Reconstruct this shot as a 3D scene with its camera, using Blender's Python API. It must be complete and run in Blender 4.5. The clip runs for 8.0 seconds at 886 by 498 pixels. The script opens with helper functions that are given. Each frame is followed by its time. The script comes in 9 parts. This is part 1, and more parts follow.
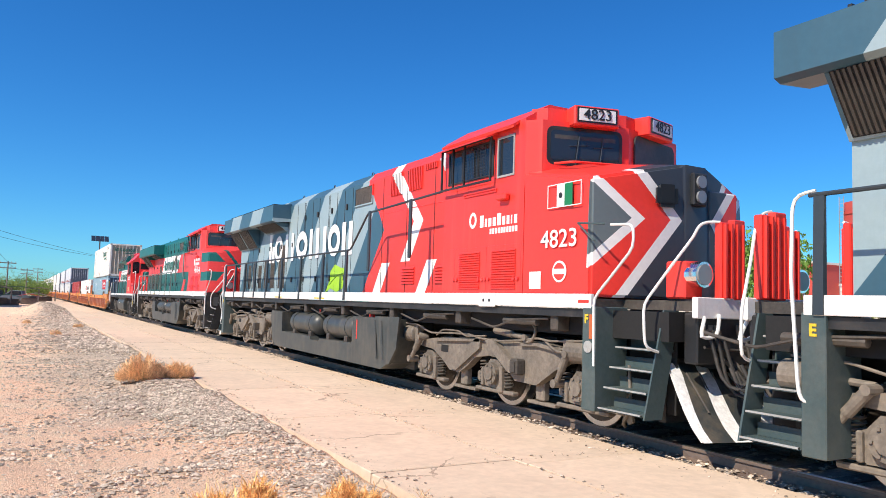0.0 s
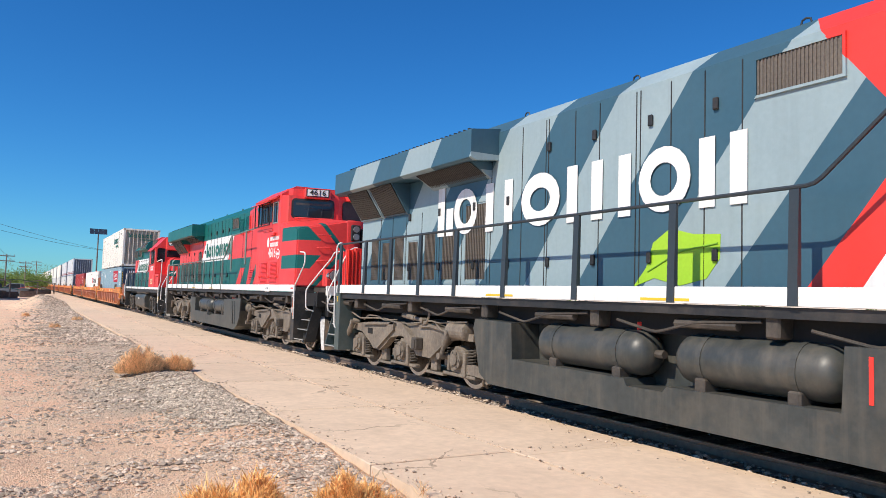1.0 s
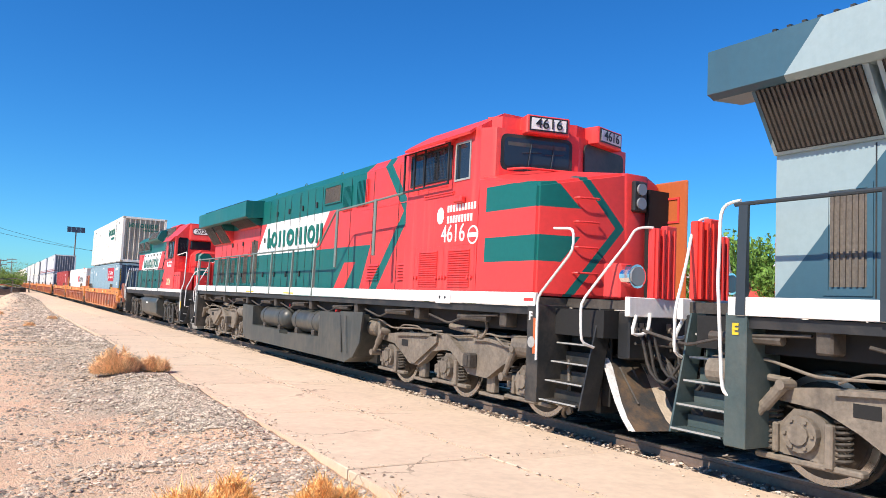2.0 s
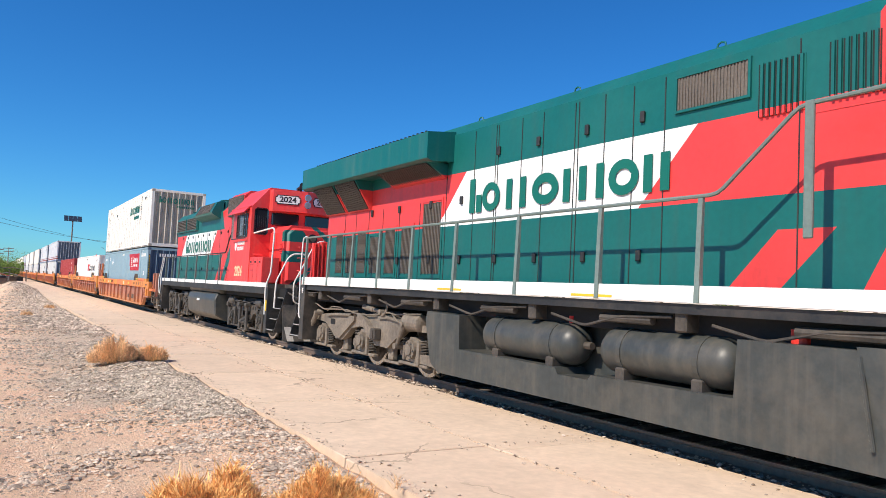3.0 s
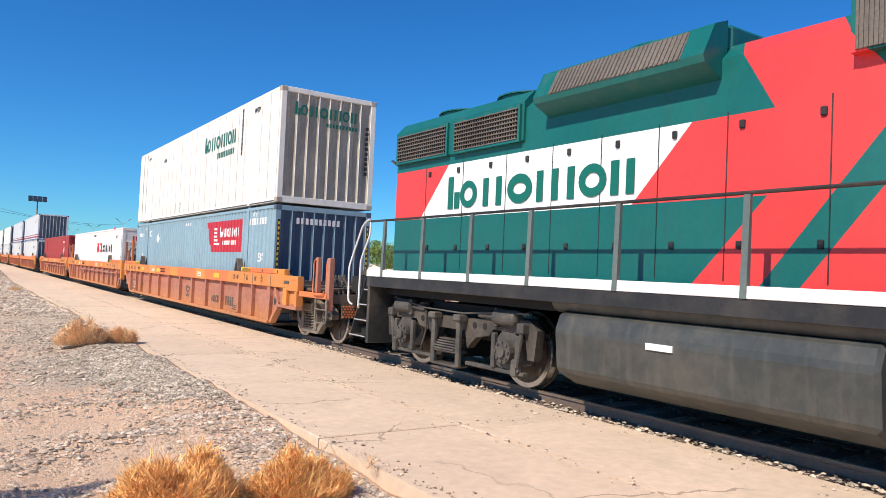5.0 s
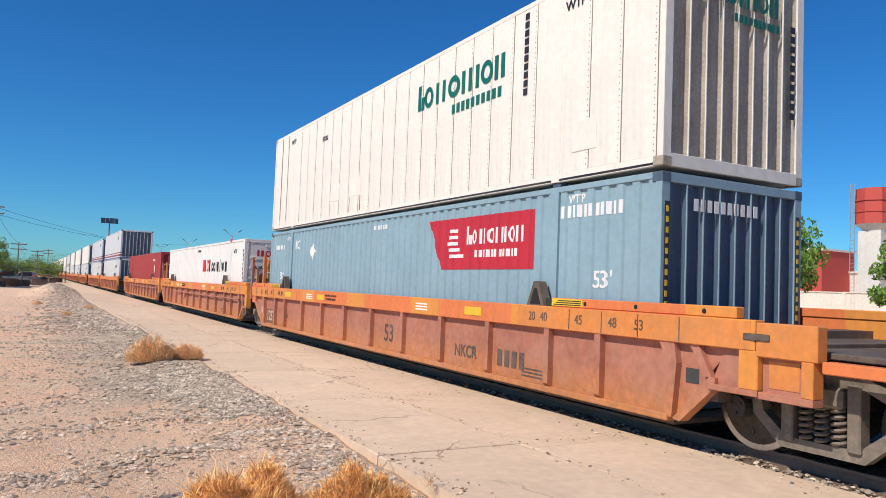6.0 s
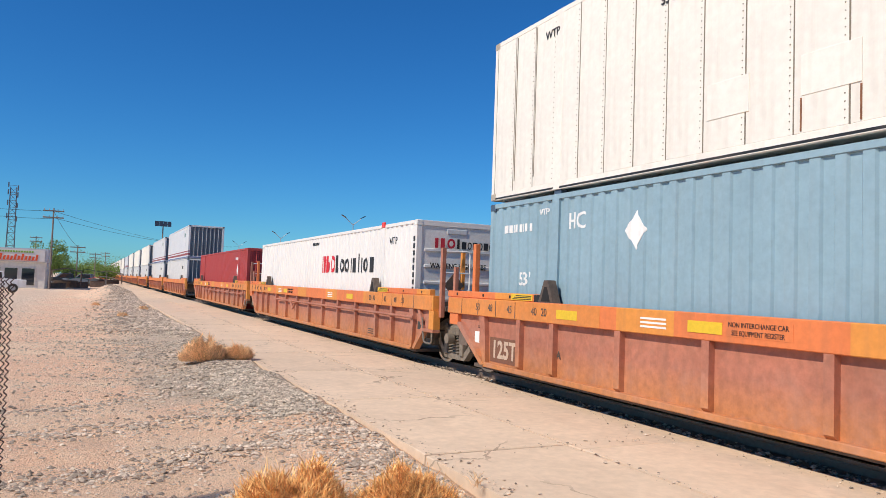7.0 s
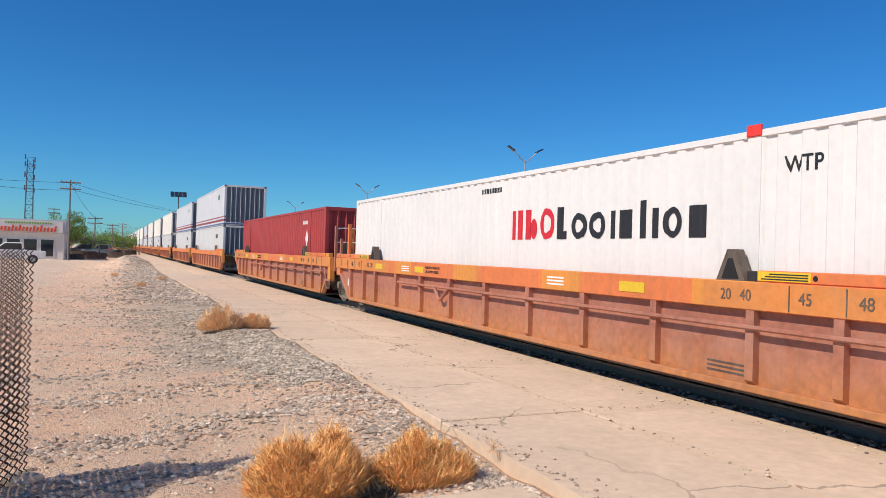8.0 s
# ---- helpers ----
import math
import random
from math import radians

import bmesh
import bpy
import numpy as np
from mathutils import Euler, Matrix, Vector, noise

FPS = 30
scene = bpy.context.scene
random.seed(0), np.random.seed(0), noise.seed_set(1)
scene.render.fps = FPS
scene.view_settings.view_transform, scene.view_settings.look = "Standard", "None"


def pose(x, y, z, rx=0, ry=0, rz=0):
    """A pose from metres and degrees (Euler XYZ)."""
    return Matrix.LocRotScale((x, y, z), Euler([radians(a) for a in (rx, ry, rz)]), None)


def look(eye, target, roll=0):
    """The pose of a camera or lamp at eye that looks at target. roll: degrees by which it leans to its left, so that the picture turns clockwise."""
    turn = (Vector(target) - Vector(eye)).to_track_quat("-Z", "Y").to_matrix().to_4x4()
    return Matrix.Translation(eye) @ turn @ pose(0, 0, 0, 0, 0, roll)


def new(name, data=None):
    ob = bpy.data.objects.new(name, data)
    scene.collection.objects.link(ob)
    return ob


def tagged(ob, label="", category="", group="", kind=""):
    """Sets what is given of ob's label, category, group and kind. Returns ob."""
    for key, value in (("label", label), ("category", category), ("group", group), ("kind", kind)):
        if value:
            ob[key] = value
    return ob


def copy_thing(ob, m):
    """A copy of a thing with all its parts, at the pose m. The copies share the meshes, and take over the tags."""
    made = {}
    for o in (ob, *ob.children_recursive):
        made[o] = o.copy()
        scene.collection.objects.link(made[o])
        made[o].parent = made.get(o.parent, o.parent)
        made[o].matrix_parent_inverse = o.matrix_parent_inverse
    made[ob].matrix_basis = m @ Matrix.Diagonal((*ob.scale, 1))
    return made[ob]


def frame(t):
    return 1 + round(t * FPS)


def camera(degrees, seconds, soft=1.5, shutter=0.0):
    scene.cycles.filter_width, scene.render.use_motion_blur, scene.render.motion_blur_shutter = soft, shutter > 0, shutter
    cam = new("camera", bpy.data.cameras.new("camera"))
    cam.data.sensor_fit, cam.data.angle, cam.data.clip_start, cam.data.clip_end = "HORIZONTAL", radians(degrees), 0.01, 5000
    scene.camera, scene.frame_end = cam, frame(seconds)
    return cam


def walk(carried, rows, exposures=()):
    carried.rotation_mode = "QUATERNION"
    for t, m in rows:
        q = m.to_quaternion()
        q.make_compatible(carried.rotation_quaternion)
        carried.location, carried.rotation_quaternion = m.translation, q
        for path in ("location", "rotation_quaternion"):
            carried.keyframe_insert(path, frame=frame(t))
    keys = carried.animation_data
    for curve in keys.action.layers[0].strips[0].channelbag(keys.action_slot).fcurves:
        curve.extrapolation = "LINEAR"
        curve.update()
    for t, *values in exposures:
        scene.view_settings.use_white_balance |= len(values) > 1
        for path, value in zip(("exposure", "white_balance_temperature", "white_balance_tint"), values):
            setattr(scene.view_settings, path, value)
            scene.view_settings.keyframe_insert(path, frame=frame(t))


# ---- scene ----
cam = camera(62.6, 8.0, soft=0.6)
EYE = 1.575
# seconds, turn to the left of the track, tilt up, lean
VIEW = [(0.0, -29.72, 4.29, 1.82), (0.5, -30.20, 3.57, 1.65), (1.0, -29.83, 3.70, 1.75), (1.5, -30.65, 4.05, 2.43),
        (2.0, -31.26, 4.14, 2.68), (2.2, -31.42, 3.79, 2.85), (3.5, -31.85, 2.90, 2.45), (4.0, -33.45, 1.67, 2.21),
        (4.2, -33.98, 1.32, 1.99), (5.3, -33.23, 2.59, 2.85), (5.5, -32.33, 3.19, 2.63), (6.0, -29.14, 3.04, 2.27),
        (6.5, -26.94, 2.91, 2.21), (7.0, -25.55, 2.92, 2.04), (7.5, -25.16, 1.98, 2.00), (8.0, -24.50, 0.40, 1.65)]


def aim(yaw, pitch, roll):
    return Matrix.Translation((0, 0, EYE)) @ pose(0, 0, 0, 90 + pitch, 0, yaw) @ pose(0, 0, 0, 0, 0, roll)


EXPOSE = [(0.0, 0.22), (0.5, 0.02), (1.0, 0.0), (1.5, 0.07), (2.0, 0.31), (3.5, 0.03), (4.0, 0.37), (5.3, -0.03), (6.0, -0.20), (6.5, -0.19), (8.0, -0.23)]
walk(cam, [(t, aim(y, p, r)) for t, y, p, r in VIEW], EXPOSE)

# ---- daylight ----
SUN_DIR = Vector((-0.69, -0.15, 0.69)).normalized()
sun_el = math.asin(SUN_DIR.z)
sun_az = math.atan2(SUN_DIR.x, SUN_DIR.y)
world = bpy.data.worlds.new("daylight")
scene.world = world
world.use_nodes = True
wt = world.node_tree
sky = wt.nodes.new("ShaderNodeTexSky")
sky.sky_type = "NISHITA"
sky.sun_disc = False
sky.sun_elevation = sun_el
sky.sun_rotation = sun_az
sky.altitude = 300
sky.air_density = 1.0
sky.dust_density = 0.15
sky.ozone_density = 5.0
deep = wt.nodes.new("ShaderNodeHueSaturation")
deep.inputs["Saturation"].default_value = 1.2
clear = wt.nodes.new("ShaderNodeMix")
clear.data_type, clear.blend_type = "RGBA", "MULTIPLY"
clear.inputs[0].default_value = 1.0
clear.inputs[7].default_value = (0.43, 0.95, 1.27, 1)
wt.links.new(sky.outputs[0], deep.inputs["Color"])
wt.links.new(deep.outputs[0], clear.inputs[6])
wt.links.new(clear.outputs[2], wt.nodes["Background"].inputs[0])
wt.nodes["Background"].inputs[1].default_value = 0.102
sun = new("sun", bpy.data.lights.new("sun", "SUN"))
sun.data.energy = 5.0
sun.data.angle = radians(0.53)
sun.data.color = (1.0, 0.90, 0.77)
sun.matrix_world = look(SUN_DIR * 50, (0, 0, 0))

C = 7.64          # the track's middle, to the right of the camera
RAIL = 0.0        # top of the rail


# ---- materials ----
def lin(r, g, b):
    return tuple(((c / 255 + 0.055) / 1.055) ** 2.4 if c > 10 else c / 255 / 12.92 for c in (r, g, b))


class Val:
    """A number in a shader, for writing masks as sums."""

    def __init__(self, tree, sock):
        self.tree, self.sock = tree, sock

    def op(self, kind, other=None, third=None):
        n = self.tree.nodes.new("ShaderNodeMath")
        n.operation = kind
        for slot, v in zip(n.inputs, (self, other, third)):
            if isinstance(v, Val):
                self.tree.links.new(v.sock, slot)
            elif v is not None:
                slot.default_value = v
        return Val(self.tree, n.outputs[0])

    def __add__(self, o): return self.op("ADD", o)
    def __sub__(self, o): return self.op("SUBTRACT", o)
    def __mul__(self, o): return self.op("MULTIPLY", o)
    def over(self, o): return self.op("GREATER_THAN", o)
    def under(self, o): return self.op("LESS_THAN", o)
    def size(self): return self.op("ABSOLUTE")
    def between(self, a, b): return self.over(a) * self.under(b)
    def wrap(self, o): return self.op("MODULO", o)
    def either(self, o): return self.op("MAXIMUM", o)


def place(mat):
    nt = mat.node_tree
    tc = nt.nodes.new("ShaderNodeTexCoord")
    sp = nt.nodes.new("ShaderNodeSeparateXYZ")
    nt.links.new(tc.outputs["Object"], sp.inputs[0])
    return tuple(Val(nt, o) for o in sp.outputs)


def blend(nt, fac, a, b, mode="MIX"):
    n = nt.nodes.new("ShaderNodeMix")
    n.data_type, n.blend_type = "RGBA", mode
    for key, v in ((0, fac), (6, a), (7, b)):
        if isinstance(v, Val):
            nt.links.new(v.sock, n.inputs[key])
        elif isinstance(v, bpy.types.NodeSocket):
            nt.links.new(v, n.inputs[key])
        elif isinstance(v, (int, float)):
            n.inputs[key].default_value = v
        else:
            n.inputs[key].default_value = (*v, 1)
    return n.outputs[2]


def noise_at(nt, scale, detail=4.0, rough=0.6, squash=None):
    n = nt.nodes.new("ShaderNodeTexNoise")
    n.inputs["Scale"].default_value = scale
    n.inputs["Detail"].default_value = detail
    n.inputs["Roughness"].default_value = rough
    tc = nt.nodes.new("ShaderNodeTexCoord")
    if squash:
        mp = nt.nodes.new("ShaderNodeMapping")
        mp.inputs["Scale"].default_value = squash
        nt.links.new(tc.outputs["Object"], mp.inputs[0])
        nt.links.new(mp.outputs[0], n.inputs["Vector"])
    else:
        nt.links.new(tc.outputs["Object"], n.inputs["Vector"])
    return n.outputs[0]


def ramp(nt, sock, lo, hi):
    n = nt.nodes.new("ShaderNodeMapRange")
    n.inputs[1].default_value, n.inputs[2].default_value = lo, hi
    nt.links.new(sock, n.inputs[0])
    return Val(nt, n.outputs[0])


def surface(name, colour, rough=0.5, metal=0.0, tone=0.12, big=0.8, fine=25.0, bump=0.01, dust=None, dust_amt=0.3,
            streak=None, streak_amt=0.3, masks=None, per_piece=0.0, spec=0.5, bump_scale=None):
    """A worn surface: a colour, masks of other colours over it, two scales of unevenness, dust and streaks."""
    mat = bpy.data.materials.new(name)
    mat.use_nodes = True
    nt = mat.node_tree
    b = nt.nodes["Principled BSDF"]
    col = colour
    if masks:
        for fac, other in masks(*place(mat)):
            col = blend(nt, fac, col, other)
    n1, n2 = noise_at(nt, big, 5), noise_at(nt, fine, 3)
    shade = ramp(nt, n1, 0.3, 0.7) * tone + (1 - tone / 2)
    shade = shade * (ramp(nt, n2, 0.3, 0.7) * tone + (1 - tone / 2))
    if per_piece:
        oi = nt.nodes.new("ShaderNodeObjectInfo")
        shade = shade * (Val(nt, oi.outputs["Random"]) * per_piece + (1 - per_piece / 2))
    comb = nt.nodes.new("ShaderNodeCombineColor")
    for i in range(3):
        nt.links.new(shade.sock, comb.inputs[i])
    col = blend(nt, 1.0, col, comb.outputs[0], "MULTIPLY")
    if dust:
        col = blend(nt, ramp(nt, noise_at(nt, 1.7, 6, 0.7), 0.45, 0.75) * dust_amt, col, dust)
    if streak:
        col = blend(nt, ramp(nt, noise_at(nt, 6.0, 4, 0.6, (1.0, 1.0, 0.07)), 0.5, 0.8) * streak_amt, col, streak)
    nt.links.new(col, b.inputs["Base Color"])
    r = ramp(nt, n1, 0.2, 0.8) * 0.2 + (rough - 0.1)
    nt.links.new(r.sock, b.inputs["Roughness"])
    b.inputs["Metallic"].default_value = metal
    b.inputs["Specular IOR Level"].default_value = spec
    if bump:
        bp = nt.nodes.new("ShaderNodeBump")
        bp.inputs["Strength"].default_value = 0.6
        bp.inputs["Distance"].default_value = bump
        nt.links.new(noise_at(nt, bump_scale or fine, 5), bp.inputs["Height"])
        nt.links.new(bp.outputs[0], b.inputs["Normal"])
    return mat


RED = (0.82, 0.048, 0.034)
RED_OLD = (0.76, 0.052, 0.048)
TEAL = (0.004, 0.125, 0.112)
SLATE = (0.047, 0.113, 0.156)
ASH = (0.30, 0.39, 0.41)
WHITE = (0.83, 0.82, 0.79)
DUST = (0.42, 0.33, 0.24)
GRIME = (0.07, 0.06, 0.05)

m_red = surface("red_enamel", RED, 0.38, tone=0.08, bump=0.002, fine=14, streak=DUST, streak_amt=0.10)
m_red_old = surface("faded_red_enamel", RED_OLD, 0.45, tone=0.12, bump=0.002, fine=14, streak=DUST, streak_amt=0.2)
m_white = surface("white_paint", WHITE, 0.45, tone=0.10, bump=0.002, streak=(0.45, 0.36, 0.26), streak_amt=0.35)
m_teal = surface("teal_enamel", TEAL, 0.4, tone=0.12, bump=0.002, streak=DUST, streak_amt=0.10)
m_slate = surface("slate_blue_paint", (0.032, 0.043, 0.052), 0.45, tone=0.12, bump=0.002)
m_step = surface("stair_paint", (0.060, 0.090, 0.090), 0.5, tone=0.2, bump=0.003, dust=DUST, dust_amt=0.12)
m_step_dark = surface("black_stair_paint", (0.025, 0.026, 0.026), 0.5, tone=0.3, bump=0.003, dust=DUST, dust_amt=0.2)
m_under = surface("dusty_underframe", (0.055, 0.047, 0.039), 0.65, tone=0.5, big=1.5, fine=20, bump=0.006, dust=(0.24, 0.19, 0.14), dust_amt=0.4)
m_truck = surface("dusty_grey_casting", (0.185, 0.155, 0.122), 0.65, tone=0.5, big=2.0, fine=18, bump=0.006, dust=(0.30, 0.245, 0.185), dust_amt=0.5, streak=GRIME, streak_amt=0.5)
m_truck_black = surface("sooty_black_casting", (0.065, 0.060, 0.053), 0.6, tone=0.5, big=2.0, fine=18, bump=0.006, dust=(0.26, 0.22, 0.17), dust_amt=0.45, streak=GRIME, streak_amt=0.4)
m_tank = surface("dark_grey_tank_paint", (0.048, 0.053, 0.050), 0.45, tone=0.25, big=1.0, fine=8, bump=0.003, dust=(0.22, 0.18, 0.13), dust_amt=0.3, streak=(0.20, 0.17, 0.13), streak_amt=0.35)
m_black = surface("black_paint", (0.018, 0.019, 0.020), 0.5, tone=0.3, bump=0.003, dust=DUST, dust_amt=0.12)
m_wheel = surface("wheel_steel", (0.085, 0.070, 0.058), 0.5, 0.5, tone=0.5, fine=12, bump=0.003)
m_tread = surface("bright_tread_steel", (0.50, 0.49, 0.47), 0.28, 1.0, tone=0.2, bump=0.0)
m_pipe = surface("pale_handrail_paint", (0.78, 0.77, 0.73), 0.4, tone=0.1, bump=0.001)
m_nosing = surface("worn_step_edge", (0.36, 0.36, 0.34), 0.5, tone=0.3, bump=0.002)
m_chrome = surface("lamp_reflector", (0.85, 0.86, 0.87), 0.15, 1.0, tone=0.05, bump=0.0)
m_rubber = surface("hose_rubber", (0.03, 0.028, 0.026), 0.7, tone=0.4, bump=0.003, dust=DUST, dust_amt=0.3)
m_grille = surface("dusty_grille", (0.13, 0.11, 0.09), 0.6, tone=0.5, fine=30, bump=0.004)
# darker copy of the grille colour: the wing's shadow painted into the slats
m_radiator = surface("shaded_radiator_slat", (0.075, 0.064, 0.052), 0.65, tone=0.5, fine=30, bump=0.004)
# near-black for recesses and undersides: their shade is put into the colour
m_shade_black = surface("shade_black_interior", (0.012, 0.012, 0.012), 0.8, tone=0.3, bump=0.0)
m_yellow = surface("yellow_paint", (0.75, 0.50, 0.03), 0.5, tone=0.15, bump=0.001)
m_orange = surface("orange_enamel", (0.50, 0.12, 0.035), 0.45, tone=0.12, bump=0.001)
m_lime = surface("lime_green_paint", (0.36, 0.62, 0.03), 0.45, tone=0.08, bump=0.001)
m_leafdark = surface("leaf_vein_paint", (0.20, 0.42, 0.03), 0.45, tone=0.08, bump=0.001)
m_logo_green = surface("green_lettering", (0.004, 0.14, 0.10), 0.45, tone=0.1, bump=0.001)
m_ink = surface("black_lettering", (0.02, 0.02, 0.022), 0.5, tone=0.1, bump=0.001)
m_red_sign = surface("crimson_sign_paint", (0.50, 0.022, 0.040), 0.5, tone=0.12, bump=0.001)
m_glow = surface("number_board_white", (0.80, 0.80, 0.77), 0.35, tone=0.05, bump=0.0)


def glass(name, tint=(0.02, 0.025, 0.03)):
    mat = bpy.data.materials.new(name)
    mat.use_nodes = True
    b = mat.node_tree.nodes["Principled BSDF"]
    b.inputs["Base Color"].default_value = (*tint, 1)
    b.inputs["Roughness"].default_value = 0.06
    b.inputs["Specular IOR Level"].default_value = 0.7
    return mat


m_glass = glass("tinted_glass")
m_lens = glass("headlight_glass", (0.24, 0.25, 0.26))


# liveries over the side walls: y runs from the nose to the tail, z up
def livery_camo(x, y, z):
    q = y - (z - 3.19).size() * (z.over(3.19) * 0.27 + 0.68) - z.under(2.40) * 0.9
    lines = (y + z * 0.8 + 9.84).wrap(2.47)
    grey = (y - (z - 3.12).size() * 0.77).over(8.97)
    band = q.between(7.20, 7.60).either(q.between(5.18, 5.57))
    return [(band, WHITE), (grey, SLATE), (grey * lines.under(1.21), ASH)]


def livery_camo_all(x, y, z):
    lines = (y + z * 0.8 + 9.84).wrap(2.47)
    return [(lines.under(1.21), ASH)]


def livery_nose(x, y, z):
    w = (x.size() * -1.0) + 1.5
    r = w + (z - 2.75).size() * 1.1
    q = w + (z - 2.75).size() * 0.75
    front = y.under(1.9)
    return [(front * r.under(0.56), (0.13, 0.16, 0.17)), (front * r.between(0.56, 0.74), WHITE), (front * q.between(1.08, 1.24), WHITE),
            (front * q.over(1.24), (0.045, 0.055, 0.07))]


def livery_green(x, y, z):
    q = y - (z - 3.3).size() * 0.9
    s = y + z * 0.95
    low = z.under(2.70) * (y + z * 0.5).over(9.3)
    top = z.over(3.60) * y.over(8.3)
    mid = z.between(2.70, 3.60)
    panel = mid * s.between(13.70, 18.42)
    chev = q.between(6.22, 6.54)
    foot = z.under(2.35) * s.between(10.9, 11.5)
    return [(chev, TEAL), (low, TEAL), (foot, RED_OLD), (top, TEAL), (panel, WHITE)]


def livery_green_nose(x, y, z):
    w = (x.size() * -1.0) + 1.5
    tip1 = (z - 2.94) * -0.9 + 0.64
    tip2 = (z - 2.19) * 0.75 + 0.36
    a = z.between(2.94, 3.31) * (w - tip1).under(0.0)
    b = z.between(2.19, 2.55) * (w - tip2).under(0.0)
    r = w + (z - 2.7).size() * 0.75
    return [((a.either(b)) * y.under(3.05), TEAL), (r.between(1.13, 1.26) * y.under(1.9), TEAL)]


def livery_short(x, y, z):
    s = y + z * 0.95
    q = y - (z - 3.3).size() * 0.8
    low = z.under(2.49) * s.over(10.3)
    top = z.over(3.36) * (y - z * 0.6).over(5.86)
    panel = z.between(2.49, 3.36) * s.between(12.05, 16.82)
    chev = q.between(6.2, 6.62)
    return [(chev, TEAL), (low, TEAL), (top, TEAL), (panel, WHITE)]


def livery_short_nose(x, y, z):
    up = z.between(2.74, 3.06) * (x + (z - 2.74) * 0.75).under(-0.20)
    low = z.between(2.18, 2.48) * (x - (z - 2.18) * 0.75).under(-0.42)
    point = (x + (z - 2.64).size() * 1.05).between(0.42, 0.60)
    return [(up.either(low).either(point) * y.under(2.05), TEAL)]


m_camo = surface("red_to_slate_livery", RED, 0.42, tone=0.08, bump=0.002, fine=14, masks=livery_camo, streak=GRIME, streak_amt=0.12)
m_camo_all = surface("slate_and_ash_livery", SLATE, 0.42, tone=0.08, bump=0.002, fine=14, masks=livery_camo_all, streak=GRIME, streak_amt=0.12)
m_nose = surface("red_nose_with_chevrons", RED, 0.4, tone=0.08, bump=0.002, fine=14, masks=livery_nose)
m_green = surface("red_teal_white_livery", RED_OLD, 0.45, tone=0.12, bump=0.002, fine=14, masks=livery_green, streak=GRIME, streak_amt=0.2)
m_green_nose = surface("red_nose_with_teal_bands", RED_OLD, 0.45, tone=0.1, bump=0.002, fine=14, masks=livery_green_nose)
m_short = surface("older_red_teal_white_livery", RED_OLD, 0.45, tone=0.12, bump=0.002, fine=14, masks=livery_short, streak=GRIME, streak_amt=0.25)
m_short_nose = surface("red_short_hood_paint", RED_OLD, 0.45, tone=0.1, bump=0.002, fine=14, masks=livery_short_nose)


# ---- mesh helpers ----
def scatter(name, bm, material, parent, label=""):
    """Every separate piece of a mesh becomes a part of its own."""
    left = set(bm.verts)
    while left:
        seed = left.pop()
        group, todo = [seed], [seed]
        while todo:
            for e in todo.pop().link_edges:
                for v in e.verts:
                    if v in left:
                        left.discard(v)
                        group.append(v)
                        todo.append(v)
        own = B()
        at = {v: own.verts.new(v.co) for v in group}
        for f in {f for v in group for f in v.link_faces}:
            own.faces.new([at[v] for v in f.verts])
        part(name, own, material, parent, label)
    bm.free()


def part(name, bm, material, parent, label="", smooth=False):
    me = bpy.data.meshes.new(name)
    bmesh.ops.recalc_face_normals(bm, faces=bm.faces[:])
    bm.to_mesh(me)
    bm.free()
    if smooth:
        for p in me.polygons:
            p.use_smooth = True
        me.set_sharp_from_angle(angle=radians(35))
    me.materials.append(material)
    ob = new(name, me)
    ob.parent = parent
    if label:
        ob["label"] = label
    return ob


def thing(name, label, category, group="", at=(0, 0, 0), kind=""):
    ob = new(name)
    ob.location = at
    return tagged(ob, label, category, group, kind)


def B():
    return bmesh.new()


def box(bm, x0, x1, y0, y1, z0, z1, bevel=0.0):
    m = Matrix.Translation(((x0 + x1) / 2, (y0 + y1) / 2, (z0 + z1) / 2)) @ Matrix.Diagonal((abs(x1 - x0), abs(y1 - y0), abs(z1 - z0), 1))
    vs = bmesh.ops.create_cube(bm, size=1, matrix=m)["verts"]
    if bevel:
        es = {e for v in vs for e in v.link_edges}
        bmesh.ops.bevel(bm, geom=list(es), offset=bevel, segments=1, affect="EDGES")
    return bm


def rod(bm, p, q, r, seg=8, r2=None):
    p, q = Vector(p), Vector(q)
    d = q - p
    m = Matrix.Translation((p + q) / 2) @ d.to_track_quat("Z", "Y").to_matrix().to_4x4()
    bmesh.ops.create_cone(bm, cap_ends=True, segments=seg, radius1=r, radius2=r if r2 is None else r2, depth=d.length, matrix=m)
    return bm


def pipe(bm, pts, r, seg=7, bend=0.09):
    """A bent tube swept along a line, with rounded corners."""
    pts = [Vector(p) for p in pts]
    line = [pts[0]]
    for a, b, c in zip(pts, pts[1:], pts[2:]):
        p = b.lerp(a, min(0.45, bend / max(1e-4, (a - b).length)))
        q = b.lerp(c, min(0.45, bend / max(1e-4, (c - b).length)))
        line += [p, (p + q) / 4 + b / 2, q]
    line.append(pts[-1])
    rings, side = [], None
    for i, p in enumerate(line):
        d = (line[min(i + 1, len(line) - 1)] - line[max(i - 1, 0)]).normalized()
        if side is None:
            side = d.orthogonal().normalized()
        side = (side - d * side.dot(d)).normalized()
        up = d.cross(side)
        rings.append([bm.verts.new(p + (side * math.cos(2 * math.pi * k / seg) + up * math.sin(2 * math.pi * k / seg)) * r) for k in range(seg)])
    for a, b in zip(rings, rings[1:]):
        for k in range(seg):
            j = (k + 1) % seg
            bm.faces.new((a[k], a[j], b[j], b[k]))
    bm.faces.new(rings[0][::-1])
    bm.faces.new(rings[-1])
    return bm


